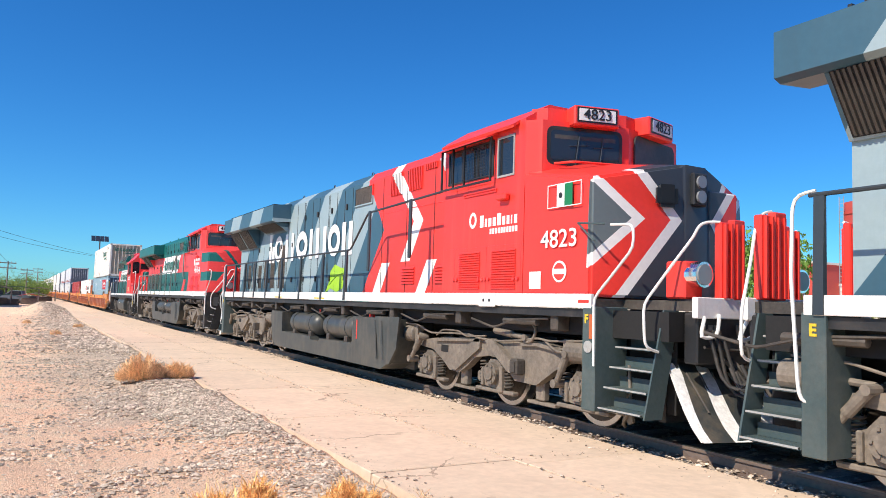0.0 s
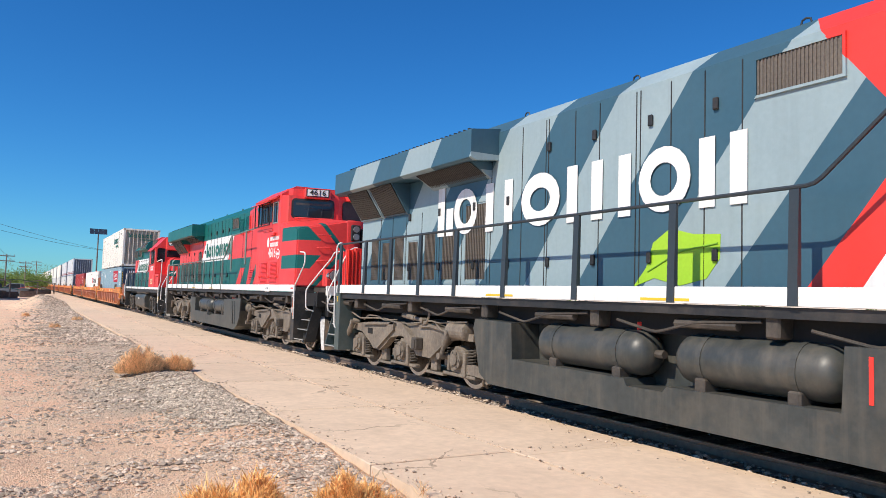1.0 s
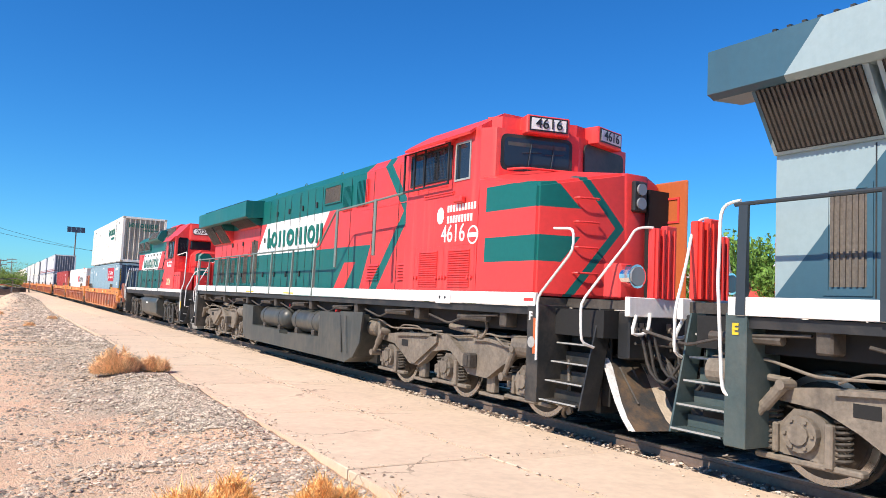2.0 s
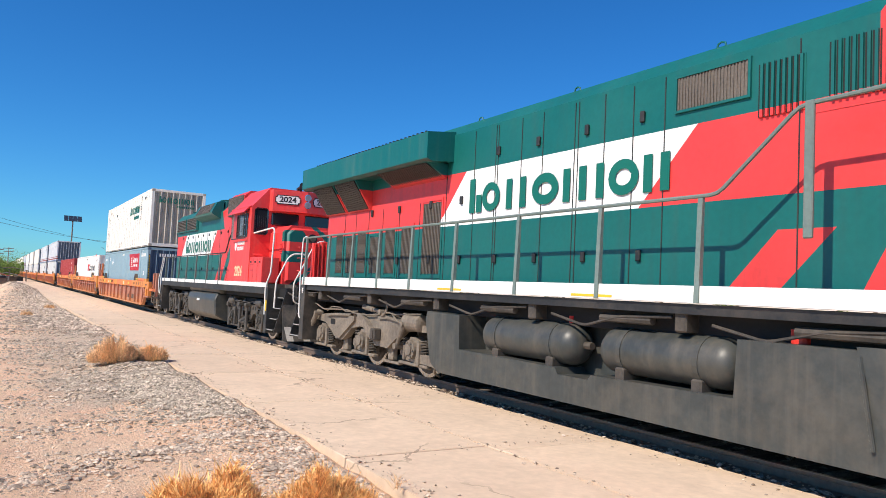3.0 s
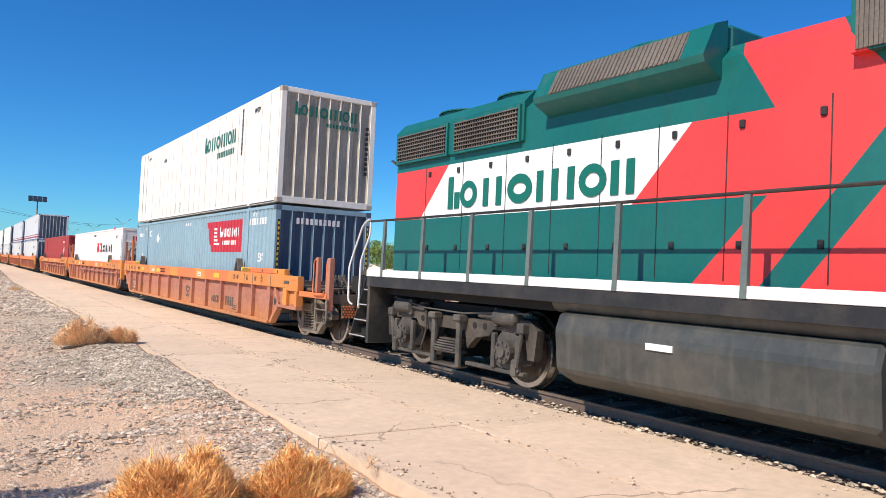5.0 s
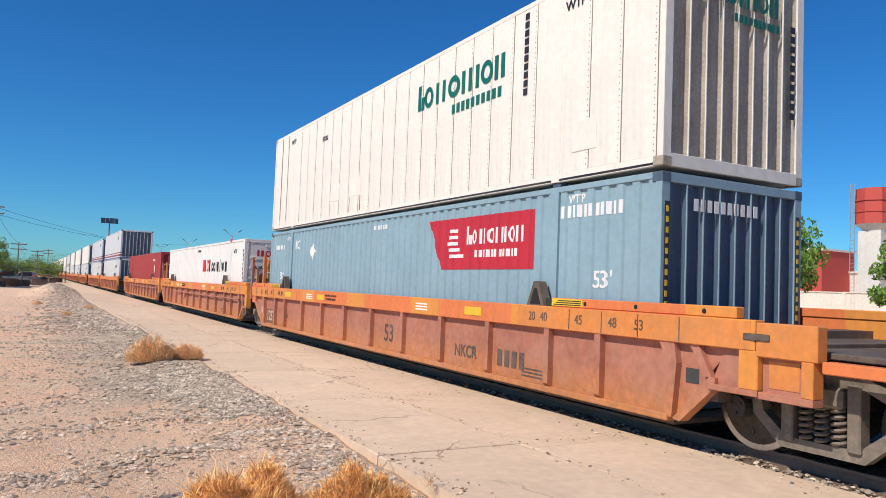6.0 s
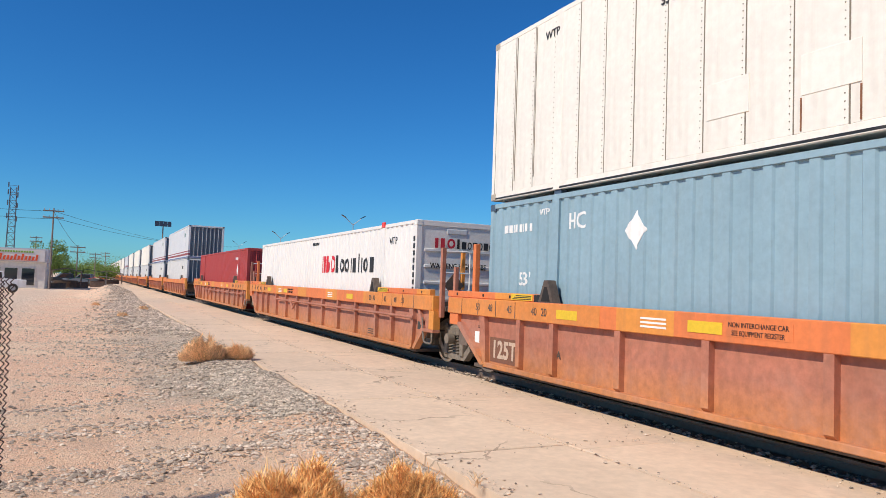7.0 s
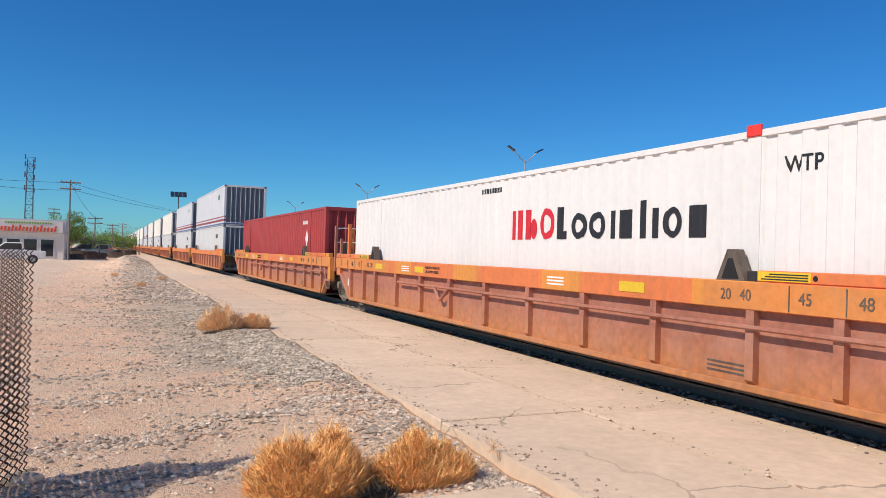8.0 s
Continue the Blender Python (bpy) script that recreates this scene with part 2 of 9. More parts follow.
def rounded_plate(bm, m, w, h, d, r, seg=4):
    """A plate with rounded corners, upright in the frame m, thickness along its y."""
    out = []
    for cx, cz, a0 in ((w / 2 - r, h / 2 - r, 0), (-w / 2 + r, h / 2 - r, 90), (-w / 2 + r, -h / 2 + r, 180), (w / 2 - r, -h / 2 + r, 270)):
        for i in range(seg + 1):
            a = radians(a0 + 90 * i / seg)
            out.append((cx + r * math.cos(a), cz + r * math.sin(a)))
    f = [bm.verts.new(m @ Vector((x, -d / 2, z))) for x, z in out]
    b = [bm.verts.new(m @ Vector((x, d / 2, z))) for x, z in out]
    n = len(out)
    bm.faces.new(f)
    bm.faces.new(b[::-1])
    for i in range(n):
        bm.faces.new((f[i], b[i], b[(i + 1) % n], f[(i + 1) % n]))
    return bm


def slab_yz(bm, pts, x0, x1):
    """A plate with an outline in y and z, between two x."""
    a = [bm.verts.new((x0, y, z)) for y, z in pts]
    b = [bm.verts.new((x1, y, z)) for y, z in pts]
    n = len(pts)
    bm.faces.new(a)
    bm.faces.new(b[::-1])
    for i in range(n):
        bm.faces.new((a[i], a[(i + 1) % n], b[(i + 1) % n], b[i]))
    return bm


def slab_xz(bm, pts, y0, y1):
    a = [bm.verts.new((x, y0, z)) for x, z in pts]
    b = [bm.verts.new((x, y1, z)) for x, z in pts]
    n = len(pts)
    bm.faces.new(a)
    bm.faces.new(b[::-1])
    for i in range(n):
        bm.faces.new((a[i], a[(i + 1) % n], b[(i + 1) % n], b[i]))
    return bm


def slab_xy(bm, pts, z0, z1):
    a = [bm.verts.new((x, y, z0)) for x, y in pts]
    b = [bm.verts.new((x, y, z1)) for x, y in pts]
    n = len(pts)
    bm.faces.new(a)
    bm.faces.new(b[::-1])
    for i in range(n):
        bm.faces.new((a[i], a[(i + 1) % n], b[(i + 1) % n], b[i]))
    return bm


def drum(bm, p, q, r, seg=20, dome=0.12):
    """A pressure tank with domed ends, turned from one outline."""
    p, q = Vector(p), Vector(q)
    d = q - p
    n = d.length
    m = Matrix.Translation(p) @ d.to_track_quat("Z", "Y").to_matrix().to_4x4()
    rings = []
    for z, k in ((0.0, 0.38), (dome * 0.3, 0.72), (dome * 0.65, 0.93), (dome, 1.0), (n - dome, 1.0), (n - dome * 0.65, 0.93), (n - dome * 0.3, 0.72), (n, 0.38)):
        rings.append([bm.verts.new(m @ Vector((r * k * math.cos(2 * math.pi * i / seg), r * k * math.sin(2 * math.pi * i / seg), z))) for i in range(seg)])
    for a, b in zip(rings, rings[1:]):
        for i in range(seg):
            j = (i + 1) % seg
            bm.faces.new((a[i], a[j], b[j], b[i]))
    bm.faces.new(rings[0][::-1])
    bm.faces.new(rings[-1])
    return bm


def frame_yz(bm, y0, y1, z0, z1, w, x0, x1):
    box(bm, x0, x1, y0, y1, z0, z0 + w)
    box(bm, x0, x1, y0, y1, z1 - w, z1)
    box(bm, x0, x1, y0, y0 + w, z0 + w, z1 - w)
    box(bm, x0, x1, y1 - w, y1, z0 + w, z1 - w)
    return bm


SIDE = Matrix(((0, 0, -1), (-1, 0, 0), (0, 1, 0))).to_4x4()    # writing on a wall that faces the platform
FACE = Matrix(((1, 0, 0), (0, 0, -1), (0, 1, 0))).to_4x4()     # writing on a wall that faces along the track


def writing(name, body, size, at, turn, material, parent, squeeze=1.0, bold=0.0, label=""):
    cu = bpy.data.curves.new(name, "FONT")
    cu.body, cu.size, cu.extrude, cu.offset = body, size, 0.002, bold
    cu.align_x = "CENTER"
    cu.align_y = "CENTER"
    tmp = new(name, cu)
    dg = bpy.context.evaluated_depsgraph_get()
    me = bpy.data.meshes.new_from_object(tmp.evaluated_get(dg))
    bpy.data.objects.remove(tmp)
    me.transform(Matrix.Translation(at) @ turn @ Matrix.Diagonal((squeeze, 1, 1, 1)))
    me.materials.clear()
    me.materials.append(material)
    ob = new(name, me)
    ob.parent = parent
    if label:
        ob["label"] = label
    return ob


def marks(bm, turn, at, shapes, height, depth=0.006):
    """A row of plain upright bars and rings in place of a wordmark. shapes: (kind, left, width, height factor)."""
    m = Matrix.Translation(at) @ turn
    for kind, x0, w, k in shapes:
        h = height * k
        if kind == "bar":
            vs = bmesh.ops.create_cube(bm, size=1, matrix=m @ Matrix.Translation((x0 + w / 2, h / 2, 0)) @ Matrix.Diagonal((w, h, depth, 1)))
        else:
            n = 20
            ring = []
            t = 0.24 * w if kind == "ring" else 0
            for rr in (0, t):
                lo = []
                for i in range(n):
                    a = 2 * math.pi * i / n
                    lo.append((x0 + w / 2 + (w / 2 - rr) * math.cos(a), h / 2 + (h / 2 - rr) * math.sin(a)))
                ring.append(lo)
            va = [bm.verts.new(m @ Vector((x, y, depth / 2))) for x, y in ring[0]]
            vb = [bm.verts.new(m @ Vector((x, y, depth / 2))) for x, y in ring[1]] if t else None
            if t:
                for i in range(n):
                    bm.faces.new((va[i], va[(i + 1) % n], vb[(i + 1) % n], vb[i]))
            else:
                bm.faces.new(va)
    return bm


def wordmark_shapes(length):
    """Plain signs of one word: (kind, left, width, height factor)."""
    u = length / 7.0
    row = [("bar", 0.25, 0.24, 1.22), ("bar", 0.56, 0.24, 0.62), ("ring", 0.83, 0.76, 1.0), ("bar", 1.86, 0.22, 1.0), ("bar", 2.40, 0.22, 1.0), ("ring", 2.86, 0.93, 1.0),
           ("bar", 3.95, 0.22, 1.0), ("bar", 4.46, 0.22, 1.0), ("bar", 4.98, 0.22, 1.0), ("ring", 5.34, 0.82, 1.0), ("bar", 6.28, 0.22, 1.0), ("bar", 6.70, 0.22, 1.0)]
    return [(k, a * u, w * u, h) for k, a, w, h in row]


def signs(parent, turn, at, shapes, height, material, label):
    """Each sign of a word is a part of its own."""
    for i, s in enumerate(shapes):
        bm = B()
        marks(bm, turn, at, [s], height)
        part("painted_sign", bm, material, parent, label if i == 0 else "")


# ---- the ground ----
SAND = (0.52, 0.40, 0.30)


def ground_material():
    mat = bpy.data.materials.new("stony_desert_soil")
    mat.use_nodes = True
    nt = mat.node_tree
    b = nt.nodes["Principled BSDF"]
    x, y, z = place(mat)
    big, mid, fine = noise_at(nt, 0.35, 5), noise_at(nt, 3.5, 6, 0.7), noise_at(nt, 45, 4, 0.7)
    wide = noise_at(nt, 0.22, 6, 0.65)
    col = blend(nt, ramp(nt, big, 0.40, 0.60), (0.95, 0.605, 0.395), (0.91, 0.655, 0.445))
    col = blend(nt, ramp(nt, mid, 0.42, 0.66) * 0.7, col, (0.97, 0.70, 0.49))
    band = noise_at(nt, 1.0, 5, 0.65, (0.35, 1.25, 1.0))
    col = blend(nt, ramp(nt, band, 0.50, 0.62) * 0.55, col, (0.86, 0.555, 0.375))
    # grey crushed stone spread from the platform's edge
    edge = x + (Val(nt, wide) - 0.5) * 7.0 + (Val(nt, band) - 0.5) * 2.2
    past = (y + (Val(nt, band) - 0.5) * 8.0 - 9.2) * 0.35
    grey = (edge * 0.7 - 0.25).op("MAXIMUM", 0.0).op("MINIMUM", 1.0) * past.op("MAXIMUM", 0.0).op("MINIMUM", 1.0) * x.under(3.2)
    col = blend(nt, grey * 0.8, col, (0.55, 0.455, 0.35))
    road = (x * -0.5 - 0.9).op("MAXIMUM", 0.0).op("MINIMUM", 1.0) * ((y - 24.0) * 0.1).op("MAXIMUM", 0.0).op("MINIMUM", 1.0)
    col = blend(nt, road * 0.6, col, (0.74, 0.60, 0.46))
    col = blend(nt, ramp(nt, fine, 0.53, 0.64) * 0.5, col, (0.27, 0.195, 0.15))
    col = blend(nt, ramp(nt, noise_at(nt, 120, 2), 0.56, 0.70) * 0.45, col, (0.72, 0.62, 0.52))
    col = blend(nt, ramp(nt, noise_at(nt, 16, 4, 0.7), 0.60, 0.70) * 0.45, col, (0.40, 0.295, 0.22))
    nt.links.new(col, b.inputs["Base Color"])
    b.inputs["Roughness"].default_value = 0.95
    b.inputs["Specular IOR Level"].default_value = 0.15
    bp = nt.nodes.new("ShaderNodeBump")
    bp.inputs["Strength"].default_value = 0.9
    bp.inputs["Distance"].default_value = 0.05
    mixn = ramp(nt, fine, 0.0, 1.0) + ramp(nt, mid, 0.0, 1.0) * 1.5
    nt.links.new(mixn.sock, bp.inputs["Height"])
    nt.links.new(bp.outputs[0], b.inputs["Normal"])
    return mat


m_ground = ground_material()
m_stone = surface("grey_tan_stones", (0.50, 0.40, 0.31), 0.9, tone=0.5, big=6.0, fine=60, bump=0.004, spec=0.2)
m_ballast = surface("track_ballast_stones", (0.36, 0.305, 0.25), 0.9, tone=0.7, big=5.0, fine=50, bump=0.004, spec=0.2)
m_concrete = surface("sandy_concrete", (0.70, 0.535, 0.385), 0.9, tone=0.14, big=0.7, fine=9, bump=0.004, bump_scale=60,
                     dust=(0.52, 0.39, 0.28), dust_amt=0.5, per_piece=0.08, spec=0.2)


def crack_lines(mat, scale, width, dark):
    """Thin wandering cracks laid over a surface."""
    nt = mat.node_tree
    b = nt.nodes["Principled BSDF"]
    was = b.inputs["Base Color"].links[0].from_socket
    geo = nt.nodes.new("ShaderNodeNewGeometry")
    wob = nt.nodes.new("ShaderNodeTexNoise")
    wob.inputs["Scale"].default_value = 2.5
    wob.inputs["Detail"].default_value = 5
    nt.links.new(geo.outputs["Position"], wob.inputs["Vector"])
    mix = nt.nodes.new("ShaderNodeVectorMath")
    mix.operation = "MULTIPLY_ADD"
    mix.inputs[1].default_value = (0.5, 0.5, 0.5)
    nt.links.new(wob.outputs["Color"], mix.inputs[0])
    nt.links.new(geo.outputs["Position"], mix.inputs[2])
    vor = nt.nodes.new("ShaderNodeTexVoronoi")
    vor.feature = "DISTANCE_TO_EDGE"
    vor.inputs["Scale"].default_value = scale
    nt.links.new(mix.outputs[0], vor.inputs["Vector"])
    patch = nt.nodes.new("ShaderNodeTexNoise")
    patch.inputs["Scale"].default_value = 0.45
    nt.links.new(geo.outputs["Position"], patch.inputs["Vector"])
    line = Val(nt, vor.outputs["Distance"]).under(width) * ramp(nt, patch.outputs[0], 0.48, 0.56)
    nt.links.new(blend(nt, line * 0.5, was, dark), b.inputs["Base Color"])


crack_lines(m_concrete, 0.42, 0.007, (0.16, 0.11, 0.08))
m_rail = surface("rusty_rail_steel", (0.20, 0.145, 0.115), 0.6, 0.3, tone=0.3, fine=20, bump=0.002)
m_railhead = surface("worn_rail_head", (0.42, 0.38, 0.34), 0.35, 0.9, tone=0.2, bump=0.0)
m_tie = surface("weathered_sleeper", (0.15, 0.115, 0.09), 0.9, tone=0.5, big=3, fine=25, bump=0.01)


def mound(x, y, cx, cy, rx, ry, h):
    d = ((x - cx) / rx) ** 2 + ((y - cy) / ry) ** 2
    return h * math.exp(-d * 1.6)


def ground_z(x, y):
    near = max(0.0, 1.0 - abs(y) / 140.0)
    z = -0.24 + 0.10 * near * noise.noise((x * 0.35, y * 0.3, 0.0)) + 0.05 * near * noise.noise((x * 1.7, y * 1.7, 3.0))
    if x < 3.04:
        z += mound(x, y, 1.4, 66.0, 1.9, 9.0, 0.95) + mound(x, y, 0.9, 30.0, 1.6, 10.0, 0.12) + mound(x, y, 2.4, 17.0, 0.9, 8.0, 0.10)
        z += mound(x, y, 2.2, 9.0, 0.9, 3.5, 0.06)
        k = max(0.0, 1.0 - abs(y - 12.0) / 30.0)
        z += k * 0.085 * noise.noise((x * 0.22 + 4.0, (y + 0.35 * x) * 0.75, 7.0)) + k * 0.03 * noise.noise((x * 0.9, (y + 0.35 * x) * 2.6, 1.0))
    if x <= 3.03:
        k = min(1.0, max(0.0, (x - 1.6) / 1.3))
        z += 0.085 * k * k * (3 - 2 * k)
    if 3.03 < x <= 9.3:
        z = -0.34
    if x > 30:
        z += min(1.0, (x - 30) / 40) * 0.35
    return z


def build_ground():
    xs = [-3000, -1200, -500, -200, -90, -50, -30, -20, -14, -10] + [-8 + 0.5 * i for i in range(12)] + [-2 + 0.14 * i for i in range(35)]
    xs += [2.86, 2.96, 3.03, 3.10, 5.0, 7.6, 9.3, 9.6, 11, 14, 20, 30, 45, 70, 110, 200, 500, 1200, 3000]
    ys = [-1500, -500, -150, -60, -25, -10, -4, 0, 2] + [3 + 0.14 * i for i in range(130)] + [21.5 + 0.8 * i for i in range(110)]
    ys += [112, 120, 135, 155, 180, 220, 280, 380, 600, 1000, 1800, 4000]
    verts = [(x, y, ground_z(x, y)) for y in ys for x in xs]
    n = len(xs)
    faces = [(j * n + i, j * n + i + 1, (j + 1) * n + i + 1, (j + 1) * n + i) for j in range(len(ys) - 1) for i in range(n - 1)]
    me = bpy.data.meshes.new("ground")
    me.from_pydata(verts, [], faces)
    for p in me.polygons:
        p.use_smooth = True
    me.materials.append(m_ground)
    return tagged(new("ground", me), "pale stony desert soil with gravel and tyre marks", "ground", kind="structure")


build_ground()


def stones(name, count, spot, sizes, material, label, category, seed, flat=0.6):
    """Loose stones in one mesh: squashed eight-faced lumps, spot() gives a place."""
    rnd = random.Random(seed)
    verts, faces = [], []
    base = [(1, 0, 0), (0.2, 1, 0), (-1, 0.2, 0), (0, -1, 0.1), (0.1, 0.1, 1), (-0.1, 0, -1), (0.62, 0.62, 0.45), (-0.6, -0.55, 0.5)]
    tri = [(0, 6, 4), (6, 1, 4), (1, 2, 4), (2, 7, 4), (7, 3, 4), (3, 0, 4), (0, 1, 6), (1, 0, 5), (2, 1, 5), (3, 2, 5), (0, 3, 5), (2, 3, 7)]
    for _ in range(count):
        x, y, z = spot(rnd)
        s = sizes(rnd)
        a = rnd.uniform(0, 6.28)
        k = [rnd.uniform(0.7, 1.3) for _ in range(3)]
        o = len(verts)
        for p in base:
            px, py, pz = p[0] * k[0] * s, p[1] * k[1] * s, p[2] * k[2] * s * flat
            px, py = px + rnd.uniform(-.2, .2) * s, py + rnd.uniform(-.2, .2) * s
            verts.append((x + px * math.cos(a) - py * math.sin(a), y + px * math.sin(a) + py * math.cos(a), z + pz * 0.9 + s * 0.12))
        faces += [(o + i, o + j, o + k_) for i, j, k_ in tri]
    me = bpy.data.meshes.new(name)
    me.from_pydata(verts, [], faces)
    me.materials.append(material)
    return tagged(new(name, me), label, category, kind="stuff")


def piece_tint(mat, amount):
    """Vary joined pieces one by one."""
    nt = mat.node_tree
    geo = nt.nodes.new("ShaderNodeNewGeometry")
    b = nt.nodes["Principled BSDF"]
    was = b.inputs["Base Color"].links[0].from_socket
    v = Val(nt, geo.outputs["Random Per Island"]) * amount + (1 - amount / 2)
    comb = nt.nodes.new("ShaderNodeCombineColor")
    for i in range(3):
        nt.links.new(v.sock, comb.inputs[i])
    nt.links.new(blend(nt, 1.0, was, comb.outputs[0], "MULTIPLY"), b.inputs["Base Color"])


piece_tint(m_stone, 0.95)
piece_tint(m_ballast, 0.7)


def spot_kerb(r):
    y = 4.0 + 26 * r.random() ** 1.8
    x = 2.98 - abs(r.gauss(0, 0.55)) * (0.5 + y * 0.05)
    return x, y, ground_z(x, y)


def spot_field(r):
    y = 4.2 + 34 * r.random() ** 2.0
    x = r.uniform(-1.0 - y * 0.12, 2.9)
    return x, y, ground_z(x, y)


def spot_row(r):
    y = r.choice((6.0, 7.5, 7.6, 9.4, 11.6)) + r.gauss(0, 0.22)
    x = r.uniform(-1.6, 2.6)
    y += 0.35 * (x - 0.5)
    return x, y, ground_z(x, y)


def spot_ballast(r):
    y = r.uniform(-3, 60)
    side = r.random()
    x = r.uniform(6.40, 6.80) if side < 0.45 else r.uniform(6.98, 8.35) if side < 0.8 else r.uniform(8.45, 9.5)
    return x, y, -0.17 + r.uniform(-0.03, 0.03)


stones("kerbside_gravel", 17000, spot_kerb, lambda r: 0.009 + 0.028 * r.random() ** 3, m_stone, "loose grey gravel along the platform edge", "gravel", 5)
stones("field_pebbles", 22000, spot_field, lambda r: 0.005 + 0.030 * r.random() ** 6, m_stone, "scattered pale pebbles on bare soil", "pebbles", 6)
stones("windrow_stones", 5200, spot_row, lambda r: 0.009 + 0.034 * r.random() ** 3, m_stone, "low ridge of pale stones across the soil", "stones", 7)


def spot_far(r):
    y = r.uniform(24, 80)
    x = 2.9 - abs(r.gauss(0, 1.1))
    return x, y, ground_z(x, y)


stones("far_gravel", 12000, spot_far, lambda r: 0.025 + 0.06 * r.random() ** 3, m_stone, "grey gravel heaped beside the platform", "gravel", 8)
m_gravel = surface("grey_crushed_stone", (0.45, 0.375, 0.29), 0.9, tone=0.5, big=6.0, fine=60, bump=0.004, spec=0.2)
piece_tint(m_gravel, 1.0)


def spot_bank(r):
    y = 9.0 + 24 * r.random() ** 1.3
    x = 2.95 - abs(r.gauss(0, 0.9)) * min(1.9, 0.6 + (y - 9.0) * 0.11)
    return x, y, ground_z(x, y)


def spot_patch(r):
    a, d = r.uniform(0, 6.283), math.sqrt(r.random())
    x, y = 2.3 + 0.62 * d * math.cos(a), 11.6 + 1.9 * d * math.sin(a)
    return x, y, ground_z(x, y)


stones("gravel_bank", 26000, spot_bank, lambda r: 0.010 + 0.030 * r.random() ** 3, m_gravel, "grey crushed stone spread beside the platform", "gravel", 41)
stones("gravel_patch", 4500, spot_patch, lambda r: 0.012 + 0.024 * r.random() ** 2, m_gravel, "patch of grey crushed stone at the platform edge", "gravel", 42)
stones("ballast", 7000, spot_ballast, lambda r: 0.018 + 0.03 * r.random(), m_ballast, "dark crushed ballast between the sleepers", "ballast", 9)


# the track
def build_track():
    bed = B()
    slab_xz(bed, [(6.2, -0.31), (6.47, -0.17), (9.15, -0.17), (9.7, -0.31)], -40, 700)
    tagged(part("track_bed", bed, m_ballast, None), "bed of dark crushed stone under the rails", "track bed", kind="structure")
    prof = [(-0.07, -0.16), (0.07, -0.16), (0.07, -0.145), (0.012, -0.125), (0.012, -0.045), (0.036, -0.035), (0.036, -0.004),
            (-0.036, -0.004), (-0.036, -0.035), (-0.012, -0.045), (-0.012, -0.125), (-0.07, -0.145)]
    for dx in (-0.755, 0.755):
        r = thing("rail", "rusty steel rail with a worn bright head", "rail", "rails", (C + dx, 0, 0), "structure")
        bm = B()
        slab_xz(bm, prof, -40, 700)
        part("rail_web", bm, m_rail, r)
        bm = B()
        box(bm, -0.030, 0.030, -40, 700, -0.004, 0.0)
        part("rail_head", bm, m_railhead, r, "worn bright running surface")
    bm = B()
    box(bm, -1.28, 1.28, -0.12, 0.12, -0.20, -0.155, 0.01)
    s = thing("sleeper", "weathered wooden sleeper half sunk in ballast", "sleeper", "sleepers under the rails", (C, -3, 0), "structure")
    part("tie", bm, m_tie, s)
    bm = B()
    for dx in (-0.755, 0.755):
        box(bm, dx - 0.17, dx + 0.17, -0.09, 0.09, -0.156, -0.14)
        for a, b in ((-0.11, -0.05), (0.11, 0.05)):
            rod(bm, (dx + a, b, -0.14), (dx + a, b, -0.10), 0.02, 6)
    part("tie_plate", bm, m_rail, s)
    for i in range(1, 130):
        copy_thing(s, pose(C + 0.01 * math.sin(i * 2.1), -3 + i * 0.55, 0.004 * math.sin(i * 1.3), 0, 0, 0.6 * math.sin(i * 1.7)))


build_track()


# added dark ground strip: deepens the train's shadow seen under the wagons
bm = B()
slab_xz(bm, [(9.66, -0.36), (9.66, -0.205), (12.6, -0.19), (13.4, -0.36)], -40, 300)
tagged(part("oily_verge", bm, surface("shade_dark_ground", (0.085, 0.07, 0.055), 0.9, tone=0.5, big=2.0, fine=40, bump=0.01, spec=0.2), None), "dark strip of ground added to deepen the train's shadow beyond the track", "verge", kind="structure")


# ---- rolling stock: parts shared by the locomotives ----
def wheel_mesh(r, name):
    bm = B()
    rod(bm, (-0.07, 0, 0), (0.065, 0, 0), r, 36)
    rod(bm, (0.06, 0, 0), (0.09, 0, 0), r + 0.028, 36)
    rod(bm, (-0.10, 0, 0), (-0.07, 0, 0), 0.16, 16)
    for i in range(5):
        a = i * 2 * math.pi / 5
        rod(bm, (-0.085, 0.30 * math.cos(a), 0.30 * math.sin(a)), (-0.072, 0.30 * math.cos(a), 0.30 * math.sin(a)), 0.05, 8)
    rod(bm, (-0.078, 0, 0), (-0.07, 0, 0), r * 0.80, 36)
    bmesh.ops.recalc_face_normals(bm, faces=bm.faces[:])
    ring = [[bm.verts.new((x, q * math.cos(2 * math.pi * i / 36), q * math.sin(2 * math.pi * i / 36))) for i in range(36)]
            for x, q in ((-0.0735, r * 0.86), (-0.0735, r * 0.985), (-0.06, r + 0.002), (0.05, r + 0.002))]
    for a, b in zip(ring, ring[1:]):
        for i in range(36):
            bm.faces.new((a[i], a[(i + 1) % 36], b[(i + 1) % 36], b[i])).material_index = 1
    me = bpy.data.meshes.new(name)
    bm.to_mesh(me)
    bm.free()
    me.materials.append(m_wheel)
    me.materials.append(m_tread)
    return me


BIG_WHEEL, SMALL_WHEEL = wheel_mesh(0.53, "wheel"), wheel_mesh(0.48, "wheel")
ROLLING = []


